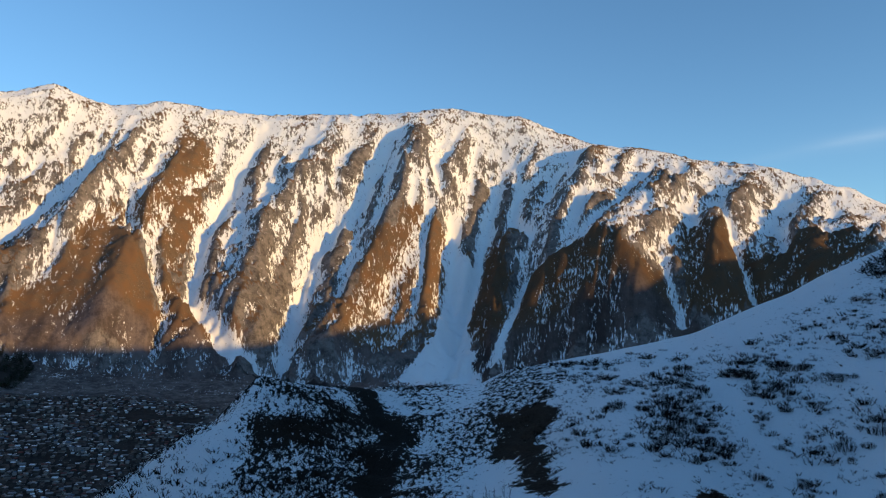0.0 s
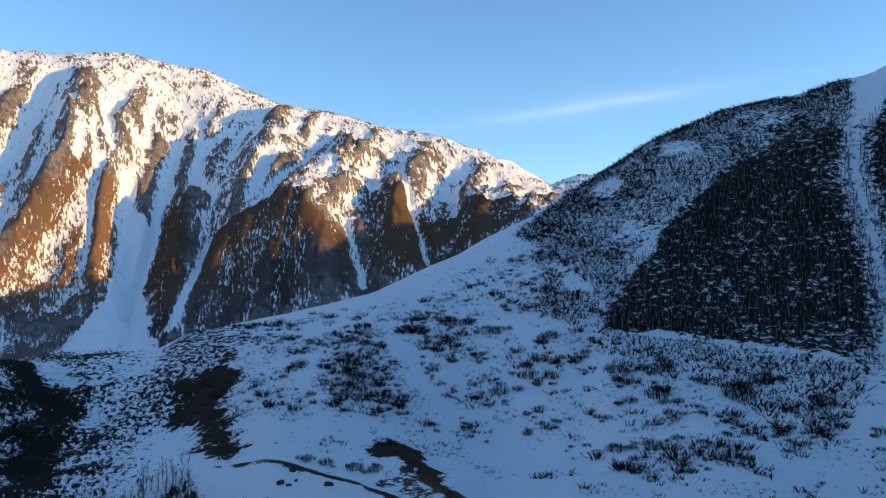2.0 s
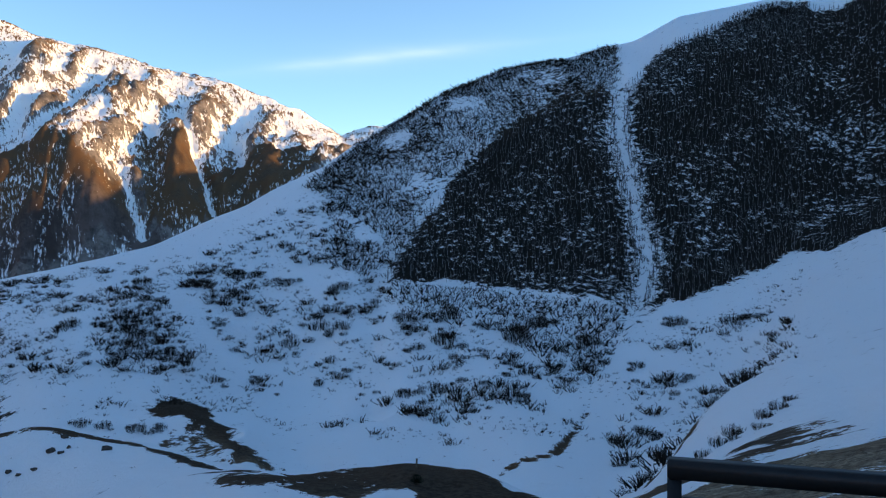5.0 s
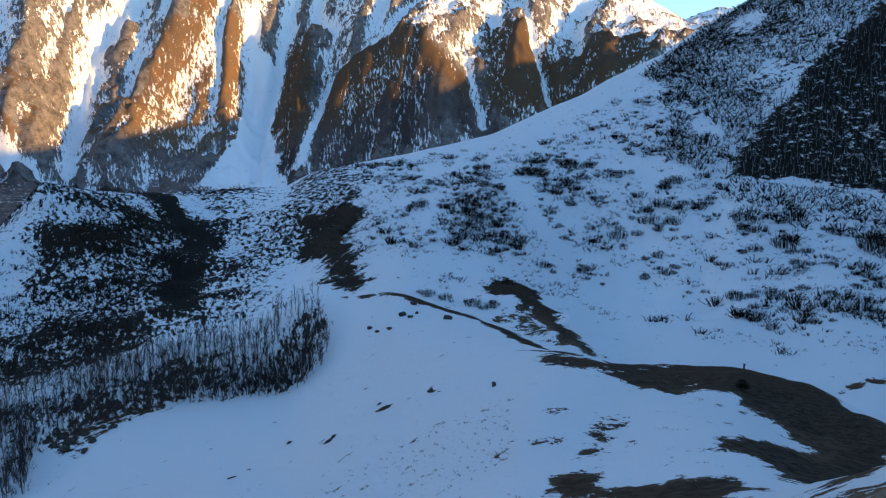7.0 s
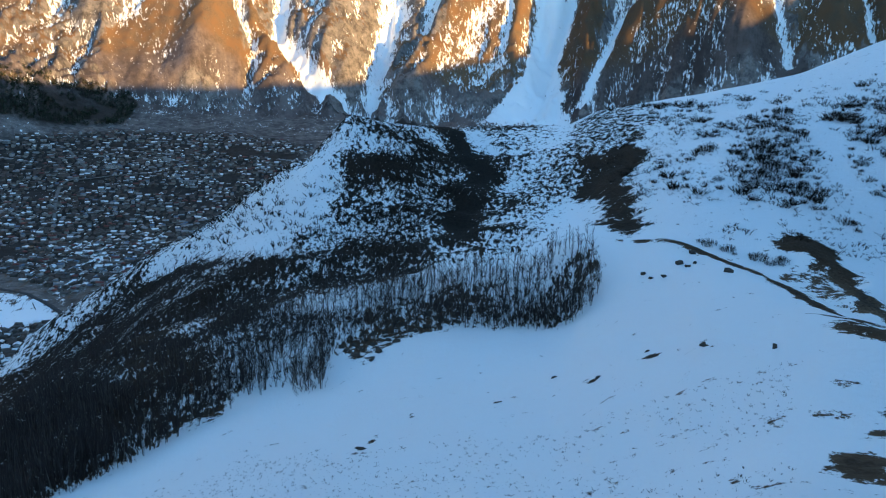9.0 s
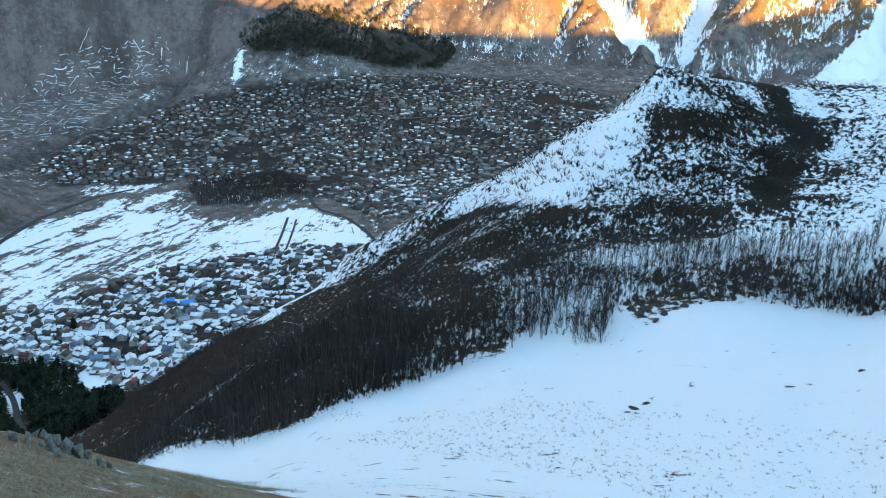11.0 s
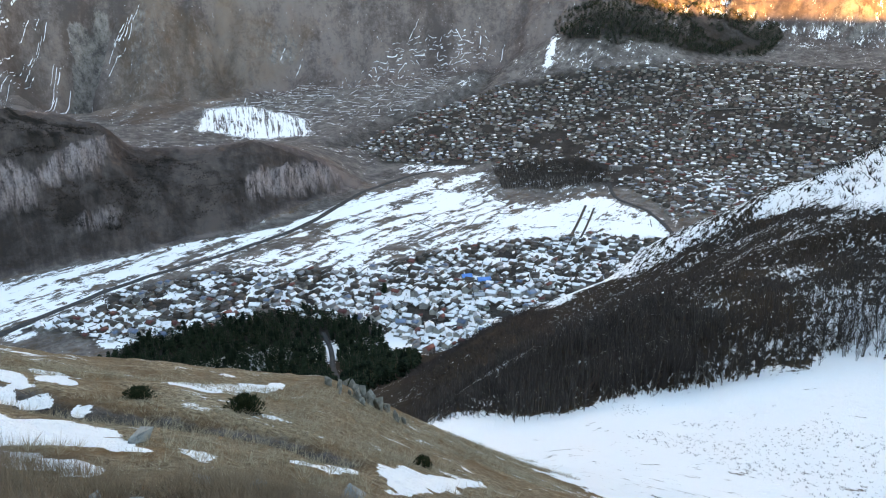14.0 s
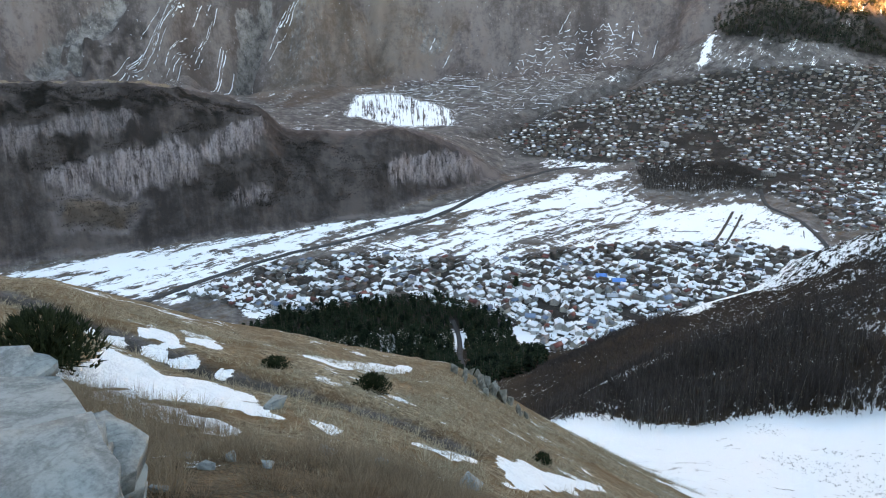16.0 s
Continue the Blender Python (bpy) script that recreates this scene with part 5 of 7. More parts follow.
# ---- the ground: one sheet from the lookout to the farthest crests ----
def sheet(name):
    na, nr = GZ.shape
    co = np.stack([GX, GY, GZ], -1).reshape(-1, 3)
    i, j = np.meshgrid(np.arange(na), np.arange(nr - 1), indexing="ij")
    i2 = (i + 1) % na
    quads = np.stack([i2 * nr + j, i2 * nr + j + 1, i * nr + j + 1, i * nr + j], -1).reshape(-1, 4)
    co = np.vstack([co, [[0, 0, 428.35]]])
    c, a = len(co) - 1, np.arange(na)
    tris = np.stack([np.full(na, c), ((a + 1) % na) * nr, a * nr], -1)
    me = bpy.data.meshes.new(name)
    me.vertices.add(len(co))
    me.vertices.foreach_set("co", co.astype(np.float32).ravel())
    loops = np.concatenate([quads.ravel(), tris.ravel()]).astype(np.int32)
    me.loops.add(len(loops))
    me.loops.foreach_set("vertex_index", loops)
    starts = np.concatenate([np.arange(len(quads)) * 4, len(quads) * 4 + np.arange(len(tris)) * 3]).astype(np.int32)
    me.polygons.add(len(starts))
    me.polygons.foreach_set("loop_start", starts)
    me.update(calc_edges=True)
    me.polygons.foreach_set("use_smooth", np.ones(len(starts), bool))
    for key, layer in (("snow", snow), ("rock", rock), ("dark", dark), ("streak", streak), ("coarse", scale_of), ("straw", straw), ("scree", scree), ("pale", pale)):
        at = me.attributes.new(key, "FLOAT", "POINT")
        at.data.foreach_set("value", np.append(layer.ravel(), layer[0, 0]).astype(np.float32))
    at = me.attributes.new("drape", "FLOAT_VECTOR", "POINT")
    flow = Vector((HIGHWAY[-1][0] - HIGHWAY[0][0], HIGHWAY[-1][1] - HIGHWAY[0][1])).normalized()
    drape = np.stack([GA * 3600, GR * 0.30, GZ * 0.30], -1)
    level = np.stack([(GX * flow.x + GY * flow.y) * 0.26, (GY * flow.x - GX * flow.y) * 0.9, GZ * 0.3], -1)
    close = np.stack([GA * 1700, GR * 2.4, GZ * 2.4], -1)
    drape = np.where((GR < 2900)[..., None], level, drape)
    upright = np.stack([GA * 1900, GR * 0.16, GZ * 0.22], -1)
    drape = np.where((terr > 0.3)[..., None], upright, drape)
    drape = np.where((patch(SCARP, GX, GY, 10) > 0.3)[..., None], np.stack([GA * 2600, GR * 0.05, GZ * 0.1], -1), drape)
    drape = np.where((GR < 880)[..., None], close, drape).reshape(-1, 3)
    at.data.foreach_set("vector", np.vstack([drape, drape[:1]]).astype(np.float32).ravel())
    me.materials.append(GROUND)
    return me


ground = tagged(new("ground", sheet("ground")), "snow-covered alpine slopes with brown grass and bare rock", "ground", kind="structure")

# ---- builders for sticks, trees and scattered cover ----
class Sticks:
    """Gathers tapered three-sided rods and points into plain vertex and face arrays."""

    def __init__(self):
        self.co, self.tri = [], []

    def cone(self, a, b, wide):
        a, b = np.array(a, float), np.array(b, float)
        d = b - a
        d /= np.linalg.norm(d) + 1e-9
        u = np.cross(d, (0.3, 0.9, 0.1))
        u /= np.linalg.norm(u) + 1e-9
        v = np.cross(d, u)
        n = len(self.co)
        self.co += [a + wide * u, a - wide * 0.5 * u + wide * 0.87 * v, a - wide * 0.5 * u - wide * 0.87 * v, b]
        self.tri += [(n, n + 1, n + 3), (n + 1, n + 2, n + 3), (n + 2, n, n + 3)]

    def rod(self, a, b, wide, thin):
        a, b = np.array(a, float), np.array(b, float)
        d = b - a
        d /= np.linalg.norm(d) + 1e-9
        u = np.cross(d, (0.3, 0.9, 0.1))
        u /= np.linalg.norm(u) + 1e-9
        v = np.cross(d, u)
        n = len(self.co)
        for p, w in ((a, wide), (b, thin)):
            self.co += [p + w * u, p - w * 0.5 * u + w * 0.87 * v, p - w * 0.5 * u - w * 0.87 * v]
        for k in range(3):
            m = (k + 1) % 3
            self.tri += [(n + k, n + m, n + 3 + m), (n + k, n + 3 + m, n + 3 + k)]

    def arrays(self):
        return np.array(self.co), np.array(self.tri)


def tri_mesh(name, co, tri, mats, index=None, smooth=False):
    me = bpy.data.meshes.new(name)
    me.vertices.add(len(co))
    me.vertices.foreach_set("co", np.asarray(co, np.float32).ravel())
    me.loops.add(len(tri) * 3)
    me.loops.foreach_set("vertex_index", np.asarray(tri, np.int32).ravel())
    me.polygons.add(len(tri))
    me.polygons.foreach_set("loop_start", np.arange(len(tri), dtype=np.int32) * 3)
    for m in mats:
        me.materials.append(m)
    if index is not None:
        me.polygons.foreach_set("material_index", np.asarray(index, np.int32))
    me.update(calc_edges=True)
    if smooth:
        me.polygons.foreach_set("use_smooth", np.ones(len(tri), bool))
    return me


def drift_mesh(name, forms, places, mats):
    """One mesh of many scattered forms. forms: (co, tri, index) ; places: (form, x, y, z, turn, wide, tall)."""
    cos, tris, ids, n = [], [], [], 0
    for f, x, y, z, turn, wide, tall in places:
        co, tri, idx = forms[f]
        c, s = math.cos(turn), math.sin(turn)
        q = np.empty_like(co)
        q[:, 0] = (co[:, 0] * c - co[:, 1] * s) * wide + x
        q[:, 1] = (co[:, 0] * s + co[:, 1] * c) * wide + y
        q[:, 2] = co[:, 2] * tall + z
        cos.append(q)
        tris.append(tri + n)
        ids.append(idx)
        n += len(co)
    return tri_mesh(name, np.vstack(cos), np.vstack(tris), mats, np.concatenate(ids))


def scatter(outline, gap, rng, most=99999, sieve=None):
    """Places inside a plan outline, no two nearer than the gap."""
    p = np.array(outline, float)
    x0, y0, x1, y1 = *p.min(0), *p.max(0)
    tries = int(4 * (x1 - x0) * (y1 - y0) / gap ** 2) + 10
    qx = np.array([rng.uniform(x0, x1) for _ in range(tries)])
    qy = np.array([rng.uniform(y0, y1) for _ in range(tries)])
    ok = within(outline, qx, qy)
    cells, out = {}, []
    for x, y in zip(qx[ok], qy[ok]):
        i, j = int(x // gap), int(y // gap)
        if any(math.hypot(x - a, y - b) < gap for di in (-1, 0, 1) for dj in (-1, 0, 1) for a, b in cells.get((i + di, j + dj), ())):
            continue
        if sieve and not sieve(x, y):
            continue
        cells.setdefault((i, j), []).append((x, y))
        out.append((x, y))
        if len(out) >= most:
            break
    return out


def tuft_noise(x, y, size, seed):
    return float(fbm(np.array([x]), np.array([y]), size, 3, seed)[0])


def part(name, co, tri, mat, parent, label="", smooth=False):
    ob = new(name, tri_mesh(name, co, tri, [mat], smooth=smooth))
    ob.parent = parent
    if label:
        tagged(ob, label)
    return ob


def thing(name, label, category, group=""):
    return tagged(new(name), label, category, group)


def bare_tree(rng, limbs, twigs, stems=1, slim=1.0, bushy=1.0):
    """Trunk and twig arrays of a leafless tree one unit high."""
    trunk, crown = Sticks(), Sticks()
    for _ in range(stems):
        lean = np.array((rng.uniform(-0.14, 0.14), rng.uniform(-0.14, 0.14), 1.0)) * (1.0 if stems == 1 else rng.uniform(0.75, 1))
        foot = np.array((rng.uniform(-0.03, 0.03), rng.uniform(-0.03, 0.03), -0.05)) * (stems > 1) + np.array((0, 0, -0.05))
        mid = foot + lean * 0.5 + np.array((rng.uniform(-0.02, 0.02), rng.uniform(-0.02, 0.02), 0))
        top = foot + lean
        trunk.rod(foot, mid, 0.014 * slim, 0.009 * slim)
        trunk.cone(mid, top, 0.009 * slim)
        for _ in range(max(1, limbs // stems)):
            h = rng.uniform(0.22, 0.93)
            a = rng.uniform(0, 2 * math.pi)
            at = foot + lean * h
            long = rng.uniform(0.14, 0.30) * (1.15 - 0.75 * h)
            way = np.array((math.cos(a), math.sin(a), rng.uniform(0.9, 2.2)))
            way /= np.linalg.norm(way)
            end = at + way * long
            crown.cone(at, end, 0.0062 * slim * bushy)
            for _ in range(twigs):
                k = rng.uniform(0.25, 1.0)
                t0 = at + (end - at) * k
                side = way + np.array((rng.uniform(-0.8, 0.8), rng.uniform(-0.8, 0.8), rng.uniform(-0.1, 0.7)))
                side /= np.linalg.norm(side)
                crown.cone(t0, t0 + side * long * rng.uniform(0.3, 0.6), 0.0040 * slim * bushy)
    return trunk.arrays(), crown.arrays()


def shrub_form(rng, rods, wide=1.0, twigs=3, thick=1.0):
    """A low many-stemmed shrub, one unit high."""
    s = Sticks()
    for _ in range(rods):
        a = rng.uniform(0, 2 * math.pi)
        off = rng.uniform(0, 0.55) * wide
        foot = np.array((math.cos(a) * off, math.sin(a) * off, -0.08))
        out = rng.uniform(0.0, 0.5) * wide
        top = foot + np.array((math.cos(a) * out + rng.uniform(-0.15, 0.15), math.sin(a) * out + rng.uniform(-0.15, 0.15), rng.uniform(0.45, 1.05) * (1.1 - 0.5 * off / wide)))
        s.cone(foot, top, 0.045 * thick)
        for _ in range(twigs):
            k = rng.uniform(0.3, 0.9)
            t0 = foot + (top - foot) * k
            s.cone(t0, t0 + np.array((rng.uniform(-0.3, 0.3), rng.uniform(-0.3, 0.3), rng.uniform(0.05, 0.32))), 0.035 * thick)
    return s.arrays()


def conifer_form(rng, tiers, boughs):
    """Trunk and needle arrays of a pine one unit high."""
    trunk, crown = Sticks(), Sticks()
    trunk.rod((0, 0, -0.05), (0, 0, 0.55), 0.020, 0.012)
    trunk.cone((0, 0, 0.55), (0, 0, 0.98), 0.012)
    for t in range(tiers):
        h = 0.16 + 0.80 * t / tiers
        out = 0.28 * math.sqrt(max(0.02, 1 - ((h - 0.42) / 0.6) ** 2))
        for _ in range(boughs):
            a = rng.uniform(0, 2 * math.pi)
            r = out * rng.uniform(0.65, 1.15)
            z = h + rng.uniform(-0.03, 0.03)
            tip = np.array((math.cos(a) * r, math.sin(a) * r, z - 0.05 * r / 0.25))
            n = len(crown.co)
            side = np.array((-math.sin(a), math.cos(a), 0)) * r * 0.33
            mid = tip * 0.62 + np.array((0, 0, z)) * 0.38
            crown.co += [np.array((0, 0, z + 0.045)), mid + side - (0, 0, 0.03), mid - side - (0, 0, 0.03), tip, mid + np.array((0, 0, 0.035))]
            crown.tri += [(n, n + 1, n + 4), (n, n + 4, n + 2), (n + 4, n + 1, n + 3), (n + 4, n + 3, n + 2), (n, n + 2, n + 1), (n + 1, n + 2, n + 3)]
    return trunk.arrays(), crown.arrays()


def joined(pairs):
    """(co, tri, index) of several (co, tri) arrays, one material slot each."""
    cos, tris, ids, n = [], [], [], 0
    for k, (co, tri) in enumerate(pairs):
        cos.append(co)
        tris.append(tri + n)
        ids.append(np.full(len(tri), k))
        n += len(co)
    return np.vstack(cos), np.vstack(tris), np.concatenate(ids)


def plant_copies(first, places):
    """Copies of ready-made things, one at each (x, y, z, turn, size)."""
    for k, (f, x, y, z, turn, size) in enumerate(places):
        copy_thing(first[f], pose(x, y, z, 0, 0, math.degrees(turn)) @ Matrix.Scale(size, 4))


def remove_models(models):
    for m in models:
        for o in (*m.children_recursive, m):
            bpy.data.objects.remove(o)


def tree_model(name, label, category, group, trunk, crown, trunk_mat, crown_mat, crown_name="crown"):
    t = thing(name, label, category, group)
    part("trunk", *trunk, trunk_mat, t)
    part(crown_name, *crown, crown_mat, t)
    return t


# ---- the grove of bare birches on the rim of the bowl ----
rng = random.Random(5)
models = [tree_model("birch_tree", "slender leafless birch tree standing in snow", "tree", "birches of the grove",
                     *bare_tree(rng, 34, 7, stems=2 + k % 3, slim=0.62, bushy=1.0), BIRCH if k == 3 else BARK, TWIGS) for k in range(6)]
forms = [joined(bare_tree(rng, 13, 3, stems=1 + k % 3, slim=0.58, bushy=1.9)) for k in range(7)]
spots = scatter(GROVE_E, 1.4, rng, sieve=lambda x, y: tuft_noise(x, y, 9, 301) > -0.22)
spots += scatter(GROVE_W, 1.9, rng)
rng.shuffle(spots)
spots.sort(key=lambda p: math.hypot(*p))
chosen = [p for p in spots if p[0] > -75][:270]
taken = set(chosen)
plant_copies(models, [(rng.randrange(6), x, y, height(x, y), rng.uniform(0, 6.28), rng.uniform(4.6, 8.6)) for x, y in chosen])
remove_models(models)
rest = []
for x, y in spots:
    if (x, y) not in taken:
        tall = rng.uniform(4.5, 8.5)
        rest.append((rng.randrange(7), x, y, height(x, y), rng.uniform(0, 6.28), tall, tall))
for x, y in scatter(GROVE_N, 3.2, rng):
    tall = rng.uniform(3.5, 6.5)
    rest.append((rng.randrange(7), x, y, height(x, y), rng.uniform(0, 6.28), tall * 1.3, tall))
for x, y in scatter(GROVE_S, 5.5, rng):
    tall = rng.uniform(3, 6)
    rest.append((rng.randrange(7), x, y, height(x, y), rng.uniform(0, 6.28), tall * 1.3, tall))
west_slope = [(-150, 92), (-95, 80), (-110, 140), (-150, 175), (-260, 210), (-300, 160)]
for x, y in scatter(west_slope, 4.5, rng):
    tall = rng.uniform(4.5, 8)
    rest.append((rng.randrange(7), x, y, height(x, y), rng.uniform(0, 6.28), tall, tall))
tagged(new("birch_thicket", drift_mesh("birch_thicket", forms, rest, [BARK, TWIGS])), "dense leafless birch thicket on a snowy slope", "thicket", kind="stuff")

# brush under and between the birches
forms = [joined([shrub_form(rng, 9, 1.9, 2, 0.6)]) for k in range(6)]
brush = []
for outline, gap, small, big in ((GROVE_W, 2.1, 1.0, 2.6), (GROVE_S, 3.4, 1.8, 3.6), (west_slope, 3.6, 1.6, 3.4), (GROVE_N, 3.2, 1.0, 2.4), (WEST_BRUSH, 4.0, 1.2, 2.8)):
    for x, y in scatter(outline, gap, rng):
        tall = rng.uniform(small, big)
        brush.append((rng.randrange(6), x, y, height(x, y), rng.uniform(0, 6.28), tall * 1.2, tall))
for x, y in scatter(GROVE_E, 1.6, rng, sieve=lambda x, y: tuft_noise(x, y, 12, 305) > 0.14 + 0.008 * (x + 75)):
    tall = rng.uniform(0.9, 2.4)
    brush.append((rng.randrange(6), x, y, height(x, y), rng.uniform(0, 6.28), tall * 1.2, tall))
tagged(new("birch_brush", drift_mesh("birch_brush", forms, brush, [TWIGS])), "dark violet-brown brush between leafless birches", "brush", kind="stuff")

# ---- the woods on the far side of the bowl ----
band = [(x - 11, y) for x, y in STRIP] + [(x + 11, y) for x, y in STRIP[::-1]]
forms = [joined(bare_tree(rng, 10, 1, slim=1.7, bushy=2.9)) for k in range(9)]
places = []
for outline in (WOOD_WEST, WOOD_EAST, WOOD_SIDE, band, WOOD_CAP):
    for x, y in scatter(outline, 4.2 if outline is WOOD_SIDE else 2.8, rng):
        if course(STRIP, np.array([x]), np.array([y]), 40)[0] < 2.6:
            continue
        tall = rng.uniform(4.0, 7.5)
        places.append((rng.randrange(9), x, y, height(x, y), rng.uniform(0, 6.28), tall, tall))
tagged(new("hillside_wood", drift_mesh("hillside_wood", forms, places, [WOOD_TRUNKS, WOOD_TWIGS])), "dense leafless wood on a snowy hillside", "wood", kind="stuff")

# ---- shrubs on the snow ----
forms = [joined([shrub_form(rng, 8, 1.5, 1, 1.6)]) for k in range(6)] + [joined([shrub_form(rng, 7, 1.6, 1, 1.9)]) for k in range(3)]
low = []
for outline, gap, cut in ((BRUSH_TOP, 2.3, -0.25), (BRUSH_BELT, 3.5, -0.5), (BRUSH_CREST, 2.6, -0.5), (TREES_RIDGE, 4, -1), (HUMP_FACE, 4, -0.1), (HUMP_WEST, 5, 0.0)):
    for x, y in scatter(outline, gap, rng, sieve=lambda x, y: tuft_noise(x, y, 30, 311) > cut):
        tall = rng.uniform(1.5, 4.2)
        low.append((rng.randrange(9), x, y, height(x, y), rng.uniform(0, 6.28), tall * rng.uniform(0.9, 1.4), tall))
clumps = []
for outline, gap, cut in ((SHRUBS_A, 4.2, -0.02), (SHRUBS_B, 3.6, -0.06), (SHRUBS_C, 5.0, 0.12), (SLOPE_WEST, 5.0, 0.16)):
    clumps += scatter(outline, gap, rng, sieve=lambda x, y: tuft_noise(x, y, 26, 313) > cut)
for k in range(len(STREAM) - 1):
    (ax, ay), (cx, cy) = STREAM[k], STREAM[k + 1]
    for _ in range(9):
        f, s = rng.random(), rng.choice((-1, 1)) * rng.uniform(3, 8)
        clumps.append((ax + (cx - ax) * f + s, ay + (cy - ay) * f))
rng.shuffle(clumps)
shrub_models = []
for k in range(6):
    co, tri = shrub_form(rng, 40, 1.5 + 0.25 * (k % 3), 2, 1.15)
    shrub_models.append(tagged(new("shrub", tri_mesh("shrub", co, tri, [SHRUB])), "dark leafless shrub standing in hillside snow", "shrub", "shrubs on the snowy slope"))
# round thickets on the slope, each one by itself
def thicket_form(rng, rods):
    """A rounded thicket one unit wide."""
    s = Sticks()
    for _ in range(rods):
        a, off = rng.uniform(0, 2 * math.pi), 0.44 * math.sqrt(rng.random())
        foot = np.array((math.cos(a) * off, math.sin(a) * off, -0.04))
        tall = rng.uniform(0.3, 0.52) * (1 - 1.9 * off * off)
        top = foot + np.array((math.cos(a) * 0.1 * off / 0.44 + rng.uniform(-0.05, 0.05), math.sin(a) * 0.1 * off / 0.44 + rng.uniform(-0.05, 0.05), tall))
        s.cone(foot, top, 0.011)
        for _ in range(3):
            t0 = foot + (top - foot) * rng.uniform(0.25, 0.9)
            s.cone(t0, t0 + np.array((rng.uniform(-0.09, 0.09), rng.uniform(-0.09, 0.09), rng.uniform(0.02, 0.12))), 0.0085)
    return s.arrays()


thicket_models = [tagged(new("thicket", tri_mesh("thicket", *thicket_form(rng, 78), [SHRUB])), "rounded dark leafless thicket in hillside snow", "thicket", "thickets on the snowy slope") for k in range(5)]
sprays = []
for x, y, wide in (*THICKETS_WEST, *THICKETS_MIDDLE, *THICKETS_EAST):
    sprays.append((rng.randrange(5), x, y, height(x, y), rng.uniform(0, 6.28), wide * 0.82))
    for _ in range(3 if wide > 7 else 1):
        a, off = rng.uniform(0, 6.28), wide * rng.uniform(0.35, 0.7)
        px, py = x + off * math.cos(a), y + off * math.sin(a)
        sprays.append((rng.randrange(5), px, py, height(px, py), rng.uniform(0, 6.28), wide * rng.uniform(0.25, 0.5)))
plant_copies(thicket_models, sprays)
remove_models(thicket_models)
plant_copies(shrub_models, [(rng.randrange(6), x, y, height(x, y), rng.uniform(0, 6.28), rng.choice((1.2, 1.6, 2.0, 2.5, 3.0, 3.5))) for x, y in clumps[:295]])
remove_models(shrub_models)
for x, y in clumps[295:]:
    tall = rng.uniform(1.0, 3.2)
    low.append((rng.randrange(9), x, y, height(x, y), rng.uniform(0, 6.28), tall, tall))
for k in range(len(STRIP) - 1):
    (ax, ay), (cx, cy) = STRIP[k], STRIP[k + 1]
    for _ in range(26):
        f, s = rng.random(), rng.gauss(0, 4.5)
        x, y = ax + (cx - ax) * f + s, ay + (cy - ay) * f - 0.6 * s
        tall = rng.uniform(1.2, 3)
        low.append((rng.randrange(9), x, y, height(x, y), rng.uniform(0, 6.28), tall, tall))
# knee-high tufts sprinkled over the open snow
for outline, most in ((SLOPE_ALL, 60), (SLOPE_WEST, 60)):
    for x, y in scatter(outline, 13, rng, most=most):
        wide = rng.choice((1.2, 1.8, 2.5, 3.5))
        for _ in range(int(wide * wide * 0.8) + 3):
            px, py = x + rng.gauss(0, wide), y + rng.gauss(0, wide)
            tall = rng.uniform(0.7, 2.3)
            low.append((rng.randrange(9), px, py, height(px, py), rng.uniform(0, 6.28), tall * 1.2, tall))
for x, y in scatter(SLOPE_ALL, 2.8, rng, most=3000, sieve=lambda x, y: tuft_noise(x, y, 28, 317) + 0.35 * tuft_noise(x, y, 5, 319) > 0.1):
    tall = rng.choice((0.35, 0.5, 0.7, 1.0, 1.6))
    low.append((rng.randrange(9), x, y, height(x, y), rng.uniform(0, 6.28), tall * 1.3, tall))

for x, y in scatter(SPECKLE, 0.85, rng, most=4200, sieve=lambda x, y: tuft_noise(x, y, 14, 325) > -0.06):
    tall = rng.choice((0.05, 0.07, 0.1, 0.16, 0.22))
    low.append((rng.randrange(9), x, y, height(x, y), rng.uniform(0, 6.28), tall * 1.5, tall))
# brush on the ledges of the terrace
for outline, gap, cut in ((BRUSH_A, 4.0, -0.3), (BRUSH_B, 4.2, -0.2), (BRUSH_C, 4.8, -0.05), (BRUSH_D, 5.5, -0.1), (BRUSH_E, 6, -0.05)):
    for x, y in scatter(outline, gap, rng, most=520, sieve=lambda x, y: math.hypot(x, y) < 1720 and tuft_noise(x, y, 45, 323) > cut):
        tall = rng.uniform(2.2, 5.0)
        low.append((6 + rng.randrange(3), x, y, height(x, y), rng.uniform(0, 6.28), tall * 1.6, tall))
tagged(new("low_scrub", drift_mesh("low_scrub", forms, low, [SHRUB])), "low dark scrub poking through hillside snow", "scrub", kind="stuff")
# ---- conifers below the brow and on the hill behind the town ----
models = [tree_model("pine_tree", "dark green pine tree in a dense stand", "tree", "pines below the brow", *conifer_form(rng, 9, 8), BARK, NEEDLES) for k in range(5)]
pines = [p for p in scatter(CONIFERS, 5.3, rng) if course(LANE, np.array([p[0]]), np.array([p[1]]), 60)[0] > 7.5]
rng.shuffle(pines)
plant_copies(models, [(rng.randrange(5), x, y, height(x, y), rng.uniform(0, 6.28), rng.uniform(11, 18)) for x, y in pines[:290]])
remove_models(models)
forms = [joined(conifer_form(rng, 4, 4)) for k in range(5)]
places = []
for x, y in pines[290:]:
    tall = rng.uniform(11, 17)
    places.append((rng.randrange(5), x, y, height(x, y), rng.uniform(0, 6.28), tall, tall))
